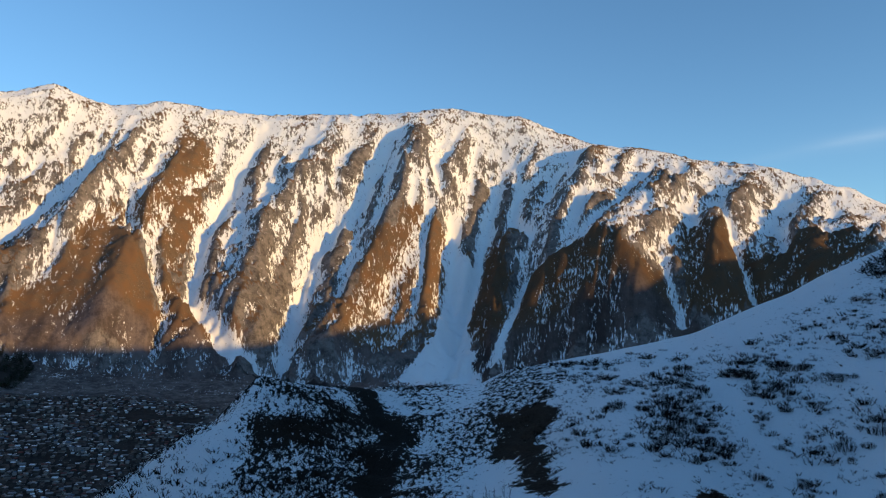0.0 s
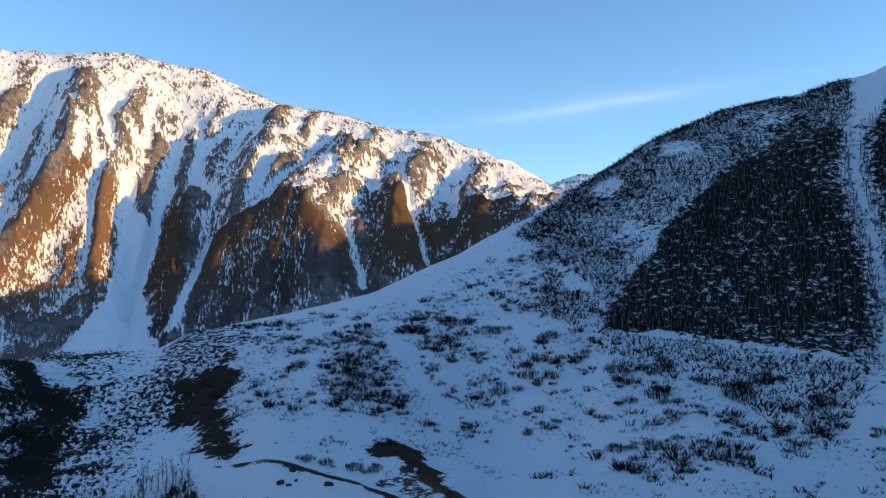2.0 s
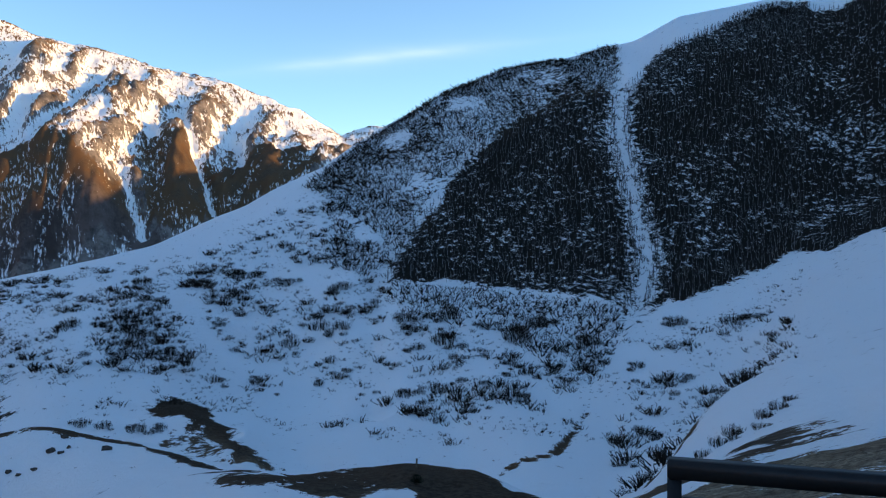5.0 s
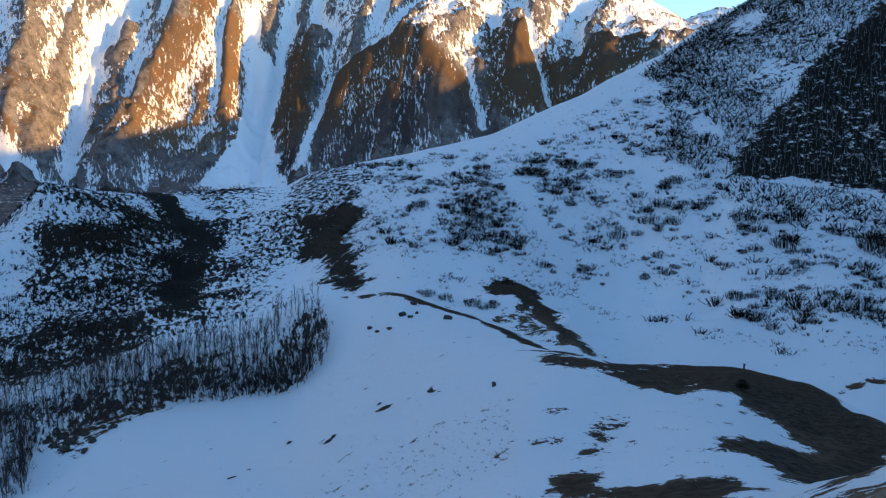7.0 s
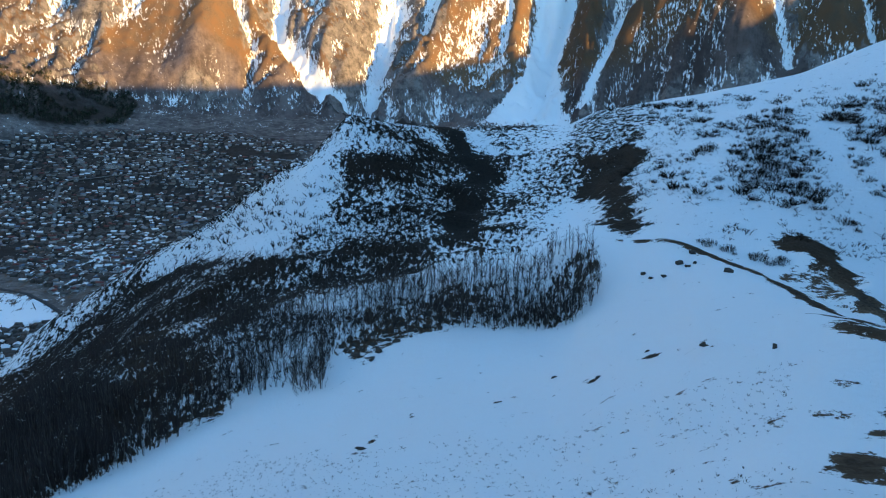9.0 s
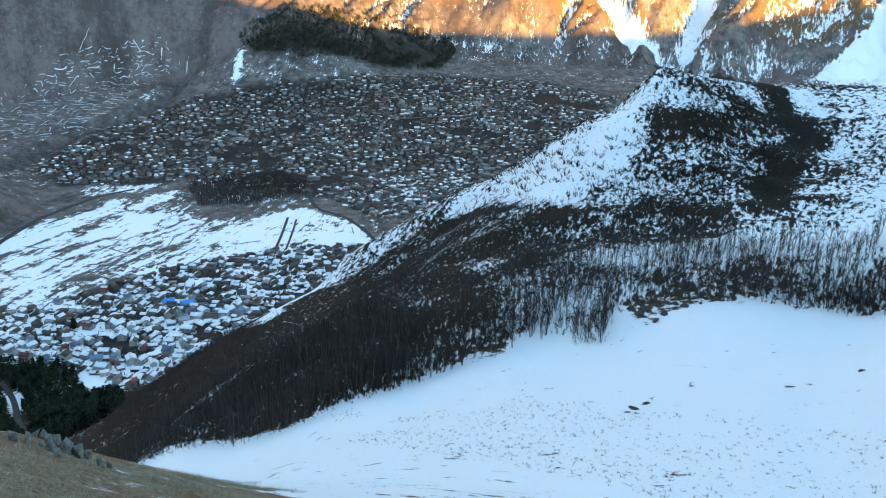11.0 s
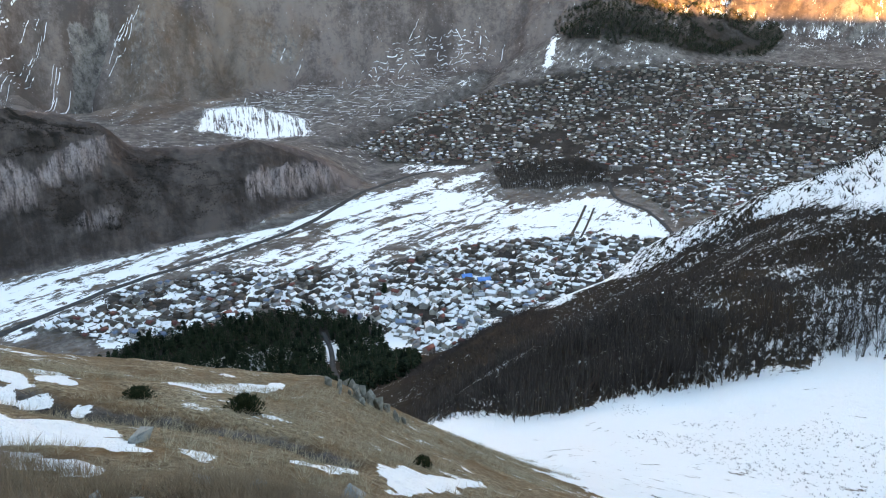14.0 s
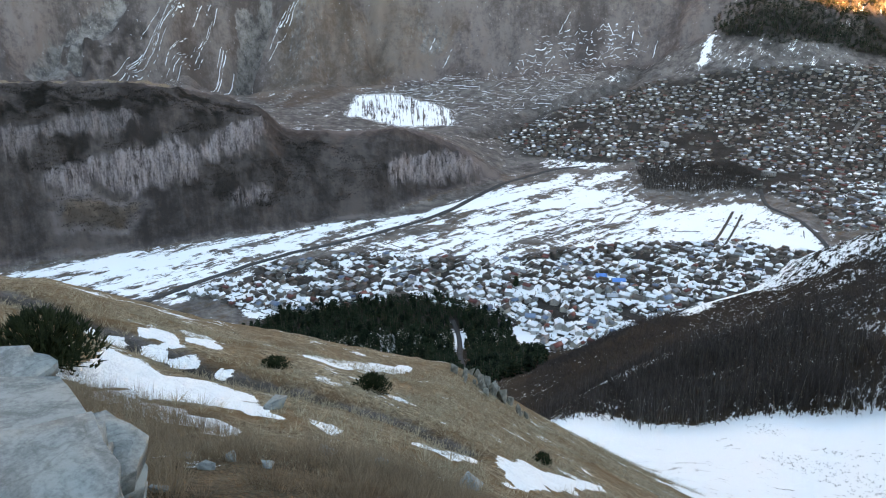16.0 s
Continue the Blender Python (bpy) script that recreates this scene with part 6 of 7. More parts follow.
for x, y in scatter(CONIFER_HILL, 11, rng, sieve=lambda x, y: tuft_noise(x, y, 90, 321) > -0.35):
    tall = rng.uniform(12, 19)
    places.append((rng.randrange(5), x, y, height(x, y), rng.uniform(0, 6.28), tall * 1.9, tall))
tagged(new("pine_wood", drift_mesh("pine_wood", forms, places, [BARK, NEEDLES])), "dark evergreen pine wood above the town", "wood", kind="stuff")
# bare trees by the river and along the foot of the hill
forms = [joined(bare_tree(rng, 7, 1, slim=2.2, bushy=4.6)) for k in range(6)]
places = []
for outline, gap in ((COPSE, 4.2), (HEDGE_WOOD, 7)):
    for x, y in scatter(outline, gap, rng):
        tall = rng.uniform(8, 14)
        places.append((rng.randrange(6), x, y, height(x, y), rng.uniform(0, 6.28), tall * 1.4, tall))
for outline, gap in ((VILLAGE, 18), (TOWN, 32)):
    for x, y in scatter(outline, gap, rng):
        tall = rng.uniform(4, 9)
        places.append((rng.randrange(6), x, y, height(x, y), rng.uniform(0, 6.28), tall * 1.6, tall))
tagged(new("valley_trees", drift_mesh("valley_trees", forms, places, [BARK, COPSE_TWIGS])), "bare brown trees among gardens on the valley floor", "trees", kind="stuff")

# ---- houses, roads and walls on the valley floor ----
def box_arrays(x0, y0, z0, x1, y1, z1):
    co = np.array([(x, y, z) for z in (z0, z1) for y in (y0, y1) for x in (x0, x1)], float)
    tri = np.array([(0, 2, 1), (1, 2, 3), (4, 5, 6), (5, 7, 6), (0, 1, 4), (1, 5, 4), (2, 6, 3), (3, 6, 7), (0, 4, 2), (2, 4, 6), (1, 3, 5), (3, 7, 5)])
    return co, tri


def gable_walls(w, d, h, rise):
    co = np.array([(-w / 2, -d / 2, -2.5), (w / 2, -d / 2, -2.5), (w / 2, d / 2, -2.5), (-w / 2, d / 2, -2.5),
                   (-w / 2, -d / 2, h), (w / 2, -d / 2, h), (w / 2, d / 2, h), (-w / 2, d / 2, h), (-w / 2, 0, h + rise), (w / 2, 0, h + rise)])
    tri = np.array([(0, 1, 5), (0, 5, 4), (2, 3, 7), (2, 7, 6), (1, 2, 6), (1, 6, 5), (3, 0, 4), (3, 4, 7), (5, 6, 9), (7, 4, 8), (4, 5, 9), (4, 9, 8), (6, 7, 8), (6, 8, 9)])
    return co, tri


def gable_roof(w, d, h, rise, over, thick, sides=(-1, 1), lift=0.0):
    """Sloping slabs with eaves; one side or both."""
    cos, tris, n = [], [], 0
    k = (d / 2 + over) / (d / 2)
    for s in sides:
        a = [(-w / 2 - over, s * (d / 2 + over), h + rise - rise * k + lift), (w / 2 + over, s * (d / 2 + over), h + rise - rise * k + lift),
             (w / 2 + over, 0, h + rise + lift), (-w / 2 - over, 0, h + rise + lift)]
        co = np.array(a + [(x, y, z + thick) for x, y, z in a])
        tri = np.array([(0, 2, 1), (0, 3, 2), (4, 5, 6), (4, 6, 7), (0, 1, 5), (0, 5, 4), (1, 2, 6), (1, 6, 5), (2, 3, 7), (2, 7, 6), (3, 0, 4), (3, 4, 7)])
        if s > 0:
            tri = tri[:, ::-1]
        cos.append(co)
        tris.append(tri + n)
        n += 8
    return np.vstack(cos), np.vstack(tris)


def house_model(w, d, h, rise, wall, roof, snowy, label, group="houses of the village", windows=2):
    t = thing("house", label, "house", group)
    part("wall", *gable_walls(w, d, h, rise), wall, t)
    r = part("roof", *gable_roof(w, d, h, rise, 0.5, 0.18), roof, t)
    if snowy:
        part("snow_layer", *gable_roof(w * 0.97, d * 0.96, h, rise, 0.35, 0.22, sides=(-1, 1) if snowy > 1 else (-1,), lift=0.185), SNOW, r)
    part("chimney", *box_arrays(w * 0.2, 0.25, h + rise * 0.4, w * 0.2 + 0.6, 0.85, h + rise + 0.9), WALLS[2], r)
    part("door", *box_arrays(-0.5, -d / 2 - 0.06, 0, 0.5, -d / 2 + 0.02, 2.05), TIMBER, t)
    for floor in range(max(1, int(h // 2.7))):
        for k in range(windows):
            x = (k + 0.5) / windows * (w - 1.2) - (w - 1.2) / 2
            if abs(x) < 1.2 and floor == 0:
                x += 1.9
            part("window", *box_arrays(x - 0.6, -d / 2 - 0.05, 0.9 + floor * 2.8, x + 0.6, -d / 2 + 0.02, 2.2 + floor * 2.8), GLASS_DARK, t)
    return t


rng = random.Random(11)
kinds = [(10, 8, 3.2, 2.4, 0, 0, 2, "stone house with a snow-covered gable roof"), (12, 8, 5.6, 2.6, 1, 0, 1, "two-storey stone house with a half snowy grey roof"),
         (9, 7, 3.0, 2.0, 3, 2, 0, "small timber house with a brown metal roof"), (11, 8, 5.4, 2.6, 2, 1, 0, "brick house with a rust-red metal roof"),
         (10, 9, 5.4, 2.5, 0, 3, 0, "rendered house with a slate-blue roof"), (13, 8, 3.2, 2.2, 1, 0, 0, "long stone house with a bare grey roof"),
         (9, 7, 3.0, 2.2, 1, 2, 2, "low stone house under thick roof snow"), (10, 8, 5.2, 2.4, 0, 4, 1, "pale house with a green partly snowy roof"),
         (14, 9, 3.0, 2.0, 3, 0, 2, "long barn with a snow-covered roof"), (8, 6, 2.8, 1.8, 2, 1, 1, "small brick house with a red half snowy roof"),
         (11, 9, 5.6, 2.8, 1, 2, 1, "stone house with a brown half snowy roof"), (12, 9, 5.6, 2.4, 0, 0, 2, "two-storey pale house with a white roof")]
models = [house_model(w, d, h, rise, WALLS[a], ROOFS[b], s, label) for w, d, h, rise, a, b, s, label in kinds]
homes = [p for p in scatter(VILLAGE, 10.5, rng, sieve=lambda x, y: tuft_noise(x, y, 38, 333) + rng.uniform(-0.35, 0.35) > -0.04) if course(HIGHWAY, np.array([p[0]]), np.array([p[1]]), 40)[0] > 14 and course(ROAD_B, np.array([p[0]]), np.array([p[1]]), 40)[0] > 12]
keep_off = [*BLUE_HOUSE, RED_HOUSE[0], TALL_HOUSE[0]]
homes = [p for p in homes if min(math.hypot(p[0] - q[0], p[1] - q[1]) for q in keep_off) > 18]
homes.sort(key=lambda p: math.hypot(*p))
for x, y in homes[:270]:
    turn = 24 + rng.choice((0, 0, 90, 180, 270)) + rng.gauss(0, 20)
    copy_thing(models[rng.choice((0, 0, 0, 0, 0, 1, 2, 3, 3, 4, 4, 5, 6, 6, 6, 6, 7, 8, 8, 8, 8, 9, 10, 11, 11, 11, 11, 11))], pose(x, y, height(x, y) + 0.1, 0, 0, turn) @ Matrix.Scale(rng.choice((0.6, 0.75, 0.85, 1.0, 1.15, 1.3)), 4))
remove_models(models)
for (x, y), w in zip(BLUE_HOUSE, (19, 15)):
    t = house_model(w, 13, 4.2, 3.6, WALLS[0], BRIGHT_BLUE, 0, "low building with a bright blue metal roof", "blue roofs", 4)
    t.matrix_basis = pose(x, y, height(x, y), 0, 0, math.degrees(math.atan2(y, x)) - 90 + 12)
t = house_model(13, 10, 5.6, 3.0, WALLS[0], ROOFS[1], 0, "large house with a dark red metal roof", " ", 3)
x, y = RED_HOUSE[0]
t.matrix_basis = pose(x, y, height(x, y), 0, 0, 15)
t = house_model(16, 11, 8.6, 3.2, WALLS[0], ROOFS[3], 0, "three-storey guest house with a steep grey roof", " ", 4)
x, y = TALL_HOUSE[0]
t.matrix_basis = pose(x, y, height(x, y), 0, 0, 20)


def block_model(w, d, h, label):
    t = thing("apartment_block", label, "building", "large buildings of the town")
    part("wall", *box_arrays(-w / 2, -d / 2, -3, w / 2, d / 2, h), WALLS[0], t)
    part("roof", *box_arrays(-w / 2 - 0.4, -d / 2 - 0.4, h, w / 2 + 0.4, d / 2 + 0.4, h + 0.5), ROOFS[0], t)
    for floor in range(int(h // 3)):
        for k in range(int(w // 4)):
            x = -w / 2 + 2 + 4 * k
            part("window", *box_arrays(x - 0.8, -d / 2 - 0.08, 1 + 3 * floor, x + 0.8, -d / 2 + 0.05, 2.5 + 3 * floor), GLASS_DARK, t)
    return t


models = [block_model(28, 12, 9, "pale three-storey apartment block in the town"), block_model(40, 12, 6.5, "long pale two-storey public building"), block_model(20, 12, 12, "pale four-storey apartment block")]
for k, (x, y) in enumerate(BLOCKS):
    copy_thing(models[k % 3], pose(x, y, height(x, y), 0, 0, rng.uniform(-12, 25)))
remove_models(models)

# the far town, and the rest of the village
forms, mats = [], WALLS + ROOFS + [SNOW]
for k in range(30):
    w, d, h = rng.uniform(8, 15), rng.uniform(7, 10), rng.choice((3, 3, 5.5, 6))
    rise = rng.uniform(1.6, 2.6)
    a, b = gable_walls(w, d, h, rise), gable_roof(w, d, h, rise, 0.5, 0.25)
    top = (9, 4, 6, 6, 9, 6, 4, 5, 6, 4, 6, 7, 9, 6, 6)[k % 15]
    idx = np.concatenate([np.full(len(a[1]), rng.choice((0, 1, 1, 2, 3, 3))), np.full(len(b[1]), top)])
    if k % 5 == 0:
        idx[len(a[1]) + 12:] = 9
    co, tri, _ = joined([a, b])
    forms.append((co, tri, idx))
snowy = [k for k in range(30) if k % 5 == 0 or k % 15 in (0, 4, 12)]
places = [(rng.choice(snowy) if rng.random() < 0.5 else rng.randrange(30), x, y, height(x, y), math.radians(20 + rng.choice((0, 90)) + rng.gauss(0, 9)), 1.0, 1.0) for x, y in homes[270:]]
for outline, gap in ((TOWN, 13.5), (TOWN_LOW, 14)):
    for x, y in scatter(outline, gap, rng, sieve=lambda x, y: tuft_noise(x, y, 90, 331) > -0.35):
        s = rng.uniform(0.75, 1.3)
        places.append((rng.randrange(30), x, y, height(x, y), math.radians(12 + rng.choice((0, 90)) + rng.gauss(0, 8)), s, rng.uniform(0.7, 1.1)))
tagged(new("town_houses", drift_mesh("town_houses", forms, places, mats)), "crowded grey and brown houses of the valley town", "houses", kind="stuff")


def ribbon(name, points, wide, mat, label, category, lift=0.35):
    """A road laid along a course on the ground."""
    p = [Vector((x, y, 0)) for x, y in points]
    line = []
    for k in range(len(p) - 1):
        a, b, c, d = p[max(k - 1, 0)], p[k], p[k + 1], p[min(k + 2, len(p) - 1)]
        n = max(2, int((c - b).length / 7))
        for i in range(n):
            t = i / n
            line.append(0.5 * ((2 * b) + (c - a) * t + (2 * a - 5 * b + 4 * c - d) * t * t + (3 * b - 3 * c + d - a) * t ** 3))
    line.append(p[-1])
    co, tri = [], []
    for k, q in enumerate(line):
        way = (line[min(k + 1, len(line) - 1)] - line[max(k - 1, 0)]).normalized()
        side = Vector((-way.y, way.x, 0)) * wide / 2
        z = max(height(q.x, q.y), height(q.x + side.x, q.y + side.y), height(q.x - side.x, q.y - side.y)) + lift
        for s, dz in ((1, -1.2), (1, 0), (-1, 0), (-1, -1.2)):
            co.append((q.x + s * side.x, q.y + s * side.y, z + dz))
        if k:
            n = 4 * k
            for i in range(3):
                tri += [(n + i, n + i + 1, n - 4 + i + 1), (n + i, n - 4 + i + 1, n - 4 + i)]
    return tagged(new(name, tri_mesh(name, co, tri, [mat])), label, category, kind="structure")


ribbon("road", HIGHWAY, 13, ASPHALT, "grey asphalt valley road", "road")
ribbon("road", ROAD_B, 8, ASPHALT, "grey asphalt road into the town", "road")
ribbon("road", LANE, 6, ASPHALT, "narrow asphalt lane through the pines", "road")
ribbon("road", [(-1087, 1679), (-1234, 1959), (-1181, 2023), (-1041, 2098)], 9, TOWN_ROAD, "pale dusty street through the town", "road", 2.5)
ribbon("road", [(-1186, 2030), (-1284, 2142), (-1359, 2214)], 9, TOWN_ROAD, "pale dusty street through the town", "road", 2.5)
ribbon("track", TRACK, 5, BOULDER, "dark earth track between snowy fields", "track", 0.25)
ribbon("track", [(x + 24, y - 3) for x, y in TRACK], 4, BOULDER, "dark earth track between snowy fields", "track", 0.25)

# hedges and dry walls between the plots
forms = []
for k in range(4):
    co, tri = box_arrays(-0.5, -0.5, -1, 0.5, 0.5, 1)
    co = co + np.array([[rng.uniform(-0.05, 0.05), rng.uniform(-0.3, 0.3), rng.uniform(-0.2, 0.2)] for _ in co])
    forms.append((co, tri, np.zeros(len(tri), int)))
cos, tris, n = [], [], 0
for outline, gap, longest in ((FIELDS, 70, 60), (VILLAGE, 15, 20)):
    for x, y in scatter(outline, gap, rng):
        a = math.radians(24 + rng.choice((0, 0, 90)) + rng.gauss(0, 22))
        long = rng.uniform(0.4, 1) * longest
        for k in range(int(long // 6)):
            s = -long / 2 + 6 * k
            co, tri, _ = forms[rng.randrange(4)]
            c, q = math.cos(a), math.sin(a)
            px, py = x + s * c + rng.uniform(-0.4, 0.4), y + s * q + rng.uniform(-0.4, 0.4)
            v = np.stack([co[:, 0] * 6.6, co[:, 1] * rng.uniform(0.7, 1.6), co[:, 2] * rng.uniform(0.5, 1.1)], -1)
            cos.append(np.stack([v[:, 0] * c - v[:, 1] * q + px, v[:, 0] * q + v[:, 1] * c + py, v[:, 2] + height(px, py)], -1))
            tris.append(tri + n)
            n += 8
tagged(new("field_walls", tri_mesh("field_walls", np.vstack(cos), np.vstack(tris), [BOULDER])), "dark dry-stone walls and hedges between snowy fields", "walls", kind="stuff")


# thin snow left in the furrows of the far fan and between its terraced fields
def snow_ribs(courses, name, label):
    co, tri = [], []
    for line, wide in courses:
        pts = []
        for (ax, ay), (cx, cy) in zip(line[:-1], line[1:]):
            n = max(3, int(math.hypot(cx - ax, cy - ay) / 12))
            pts += [(ax + (cx - ax) * i / n, ay + (cy - ay) * i / n) for i in range(n)]
        pts.append(line[-1])
        shift = rng.uniform(0, 99)
        broken = rng.uniform(-0.25, 0.1)
        for i in range(len(pts) - 1):
            if tuft_noise(shift + i, 0, 5, 351) < broken:
                continue
            (ax, ay), (cx, cy) = pts[i], pts[i + 1]
            long = math.hypot(cx - ax, cy - ay) + 1e-6
            sx, sy = -(cy - ay) / long, (cx - ax) / long
            n = len(co)
            for px, py, k in ((ax, ay, i), (cx, cy, i + 1)):
                off = 2.2 * tuft_noise(shift + k, 7, 6, 353)
                half = wide / 2 * (0.75 + 0.6 * tuft_noise(shift + k, 13, 2.5, 355))
                for s in (1, -1):
                    qx, qy = px + sx * (off + s * half), py + sy * (off + s * half)
                    co.append((qx, qy, height(qx, qy) + 0.9))
            tri += [(n, n + 1, n + 2), (n + 1, n + 3, n + 2)]
    tagged(new(name, tri_mesh(name, co, tri, [SNOW])), label, "snow", kind="stuff")


ribs_of_snow = [([line[0], line[-1]], rng.uniform(2.0, 3.4)) for line in FAN_LINES]
for line in FAN_LINES[:12]:
    for _ in range(2):
        dx, dy = rng.uniform(-25, 25), rng.uniform(-40, 40)
        ribs_of_snow.append(([(x + dx, y + dy) for x, y in (line[0], line[-1])], rng.uniform(1.5, 2.6)))
for x, y in scatter(STREAKED_FAN, 17, rng, most=900):
    gx, gy = height(x + 15, y) - height(x - 15, y), height(x, y + 15) - height(x, y - 15)
    g = math.hypot(gx, gy) + 1e-6
    a = math.atan2(gx, -gy) + rng.gauss(0, 0.13) + rng.choice((0, 0, 0, 0, 0, 0, math.pi / 2))
    long = rng.uniform(6, 28)
    ribs_of_snow.append(([(x - long * math.cos(a), y - long * math.sin(a)), (x, y), (x + long * math.cos(a), y + long * math.sin(a))], rng.uniform(1.6, 4)))
snow_ribs(ribs_of_snow, "snow_streaks", "thin streaks of snow lying in furrows and terraces")
# a tall fir between the houses
t = tree_model("fir_tree", "tall dark fir tree among village houses", "tree", "", *conifer_form(rng, 12, 10), BARK, NEEDLES)
x, y = LONE_FIR[0]
t.matrix_basis = pose(x, y, height(x, y)) @ Matrix.Scale(19, 4)

# ---- rocks, grass and the railing near the lookout ----
def rock_form(rng, sx, sy, sz, points=22, flat=0.0, rough=0):
    """An angular lump: the hull of random points in a box, with broken faces."""
    bm = bmesh.new()
    for _ in range(points):
        v = Vector((rng.uniform(-1, 1), rng.uniform(-1, 1), rng.uniform(-1, 1)))
        v = v / max(abs(c) for c in v) * rng.uniform(0.78, 1.0)
        if flat and v.z > 0:
            v.z = min(v.z, 1 - flat * rng.uniform(0, 1))
        bm.verts.new((v.x * sx / 2, v.y * sy / 2, v.z * sz / 2))
    out = bmesh.ops.convex_hull(bm, input=bm.verts[:])
    bmesh.ops.delete(bm, geom=[g for g in out["geom_interior"] if isinstance(g, bmesh.types.BMVert)], context="VERTS")
    if rough:
        bmesh.ops.subdivide_edges(bm, edges=bm.edges[:], cuts=rough, use_grid_fill=True)
        bmesh.ops.triangulate(bm, faces=bm.faces[:])
        shift = Vector((rng.uniform(0, 99), rng.uniform(0, 99), rng.uniform(0, 99)))
        k = min(sx, sy, sz)
        for v in bm.verts:
            n = noise.noise_vector((v.co + shift) * 3.2 / max(sx, sy) * 1.6)
            step = 0.10 * k * round(3 * noise.noise((v.co + shift) * 5.5))/3
            v.co += n * 0.10 * k + v.co.normalized() * step
    else:
        bmesh.ops.bevel(bm, geom=bm.edges[:], offset=0.012 * min(sx, sy, sz), segments=1, affect="EDGES")
    bmesh.ops.triangulate(bm, faces=bm.faces[:])
    bm.verts.index_update()
    co = np.array([v.co[:] for v in bm.verts])
    tri = np.array([[v.index for v in f.verts] for f in bm.faces])
    bm.free()
    return co, tri


def rock(name, form, mat, m, label, group=""):
    ob = tagged(new(name, tri_mesh(name, *form, [mat])), label, "rock", group)
    ob.matrix_basis = m
    return ob


def polar(bearing, r):
    return r * math.sin(math.radians(bearing)), r * math.cos(math.radians(bearing))


rng = random.Random(21)
def plate_form(rng, rx, ry, thick, layers=4):
    """A block of split slate: sharp-edged sheets of unlike outline one over another."""
    cos, tris, n = [], [], 0
    corners = rng.choice((6, 7, 8))
    turns = [(k + rng.uniform(-0.32, 0.32)) / corners * 2 * math.pi for k in range(corners)]
    posts = [Vector((math.cos(a), math.sin(a))) * rng.uniform(0.74, 1.18) for a in turns]
    cuts = sorted([0.0, 1.0] + [(k + rng.uniform(-0.35, 0.35)) / layers for k in range(1, layers)])
    shift = Vector((rng.uniform(0, 50), rng.uniform(0, 50), 0))
    for layer in range(layers):
        z0, z1 = -thick * (1 - cuts[layer]), -thick * (1 - cuts[layer + 1])
        tip = (rng.uniform(-0.05, 0.05), rng.uniform(-0.05, 0.05)) if layer == layers - 1 else (0, 0)
        rim = []
        for k in range(corners):
            p = posts[k] * rng.uniform(0.86, 1.06)
            q = posts[(k + 1) % corners] * rng.uniform(0.90, 1.04)
            for f in (0.0, 0.38, 0.7):
                r = p.lerp(q, f) * rng.uniform(0.95, 1.03)
                rim.append((r.x * rx, r.y * ry))
        sides = len(rim)
        co, tri = [], []
        for z, k in ((z0, 0.97), (z1 - 0.006, 1.0), (z1, 0.985), (z1, 0.7), (z1, 0.4)):
            for x, y in rim:
                q = shift + Vector((x * k, y * k, layer * 2.0))
                step = 0.010 * round(2.2 * noise.noise(q * 4.5)) + 0.004 * noise.noise(q * 13) if z == z1 else 0
                co.append((x * k, y * k, z + step + tip[0] * x * k + tip[1] * y * k))
        for q in range(4):
            for i in range(sides):
                j = (i + 1) % sides
                p0, p1, p2, p3 = q * sides + i, q * sides + j, (q + 1) * sides + j, (q + 1) * sides + i
                tri += [(p0, p1, p2), (p0, p2, p3)]
        co += [(0, 0, z1), (0, 0, z0)]
        t, u = len(co) - 2, 4 * sides
        for i in range(sides):
            tri += [(u + i, u + (i + 1) % sides, t), ((i + 1) % sides, i, t + 1)]
        cos.append(np.array(co))
        tris.append(np.array(tri) + n)
        n += len(co)
    return np.vstack(cos), np.vstack(tris)


# a low wall of slate slabs beside the lookout: middle, top, half-widths, tilt
for x, y, z, rx, ry, tilt in ((-2.38, -0.24, 428.66, 0.50, 0.46, (4, -3, 20)), (-2.98, -0.36, 428.71, 0.46, 0.38, (-4, 3, 70)), (-3.42, -0.26, 428.64, 0.30, 0.24, (6, 4, 10)),
                              (-2.00, -0.78, 428.64, 0.56, 0.46, (3, 5, 130)), (-2.72, -0.98, 428.70, 0.56, 0.46, (-5, -2, 40)), (-2.10, 0.14, 428.50, 0.28, 0.22, (7, 6, 55)),
                              (-2.74, 0.05, 428.52, 0.26, 0.17, (-6, 8, 15)), (-3.60, -0.75, 428.66, 0.50, 0.40, (2, 3, 25)), (-3.15, 0.02, 428.46, 0.16, 0.12, (8, -5, 80))):
    rock("slate_slab", plate_form(rng, rx, ry, 0.40 if rx > 0.4 else 0.28, 5 if rx > 0.4 else 4), SLATE, pose(x + 0.04, y + 0.07, z - 0.05 - 0.09 * (x < -2.9), *tilt), "pale grey split slate slab in a low wall", "slabs of the wall")
# stones scattered below
for bearing, r, s in ((-79.5, 4.6, 0.11), (-77.6, 4.9, 0.09), (-81.0, 5.1, 0.08), (-74.8, 4.7, 0.10), (-74, 9.5, 0.3), (-70, 6.2, 0.2), (-66, 6.0, 0.17), (-83.4, 3.9, 0.09), (-58, 7.2, 0.26)):
    x, y = polar(bearing, r)
    rock("stone", rock_form(rng, s * 1.5, s, s * 0.55, 11), SLATE, pose(x, y, height(x, y) + s * 0.2, rng.uniform(-15, 15), 0, rng.uniform(0, 180)), "loose grey slate stone lying in dry grass", "stones on the brow")
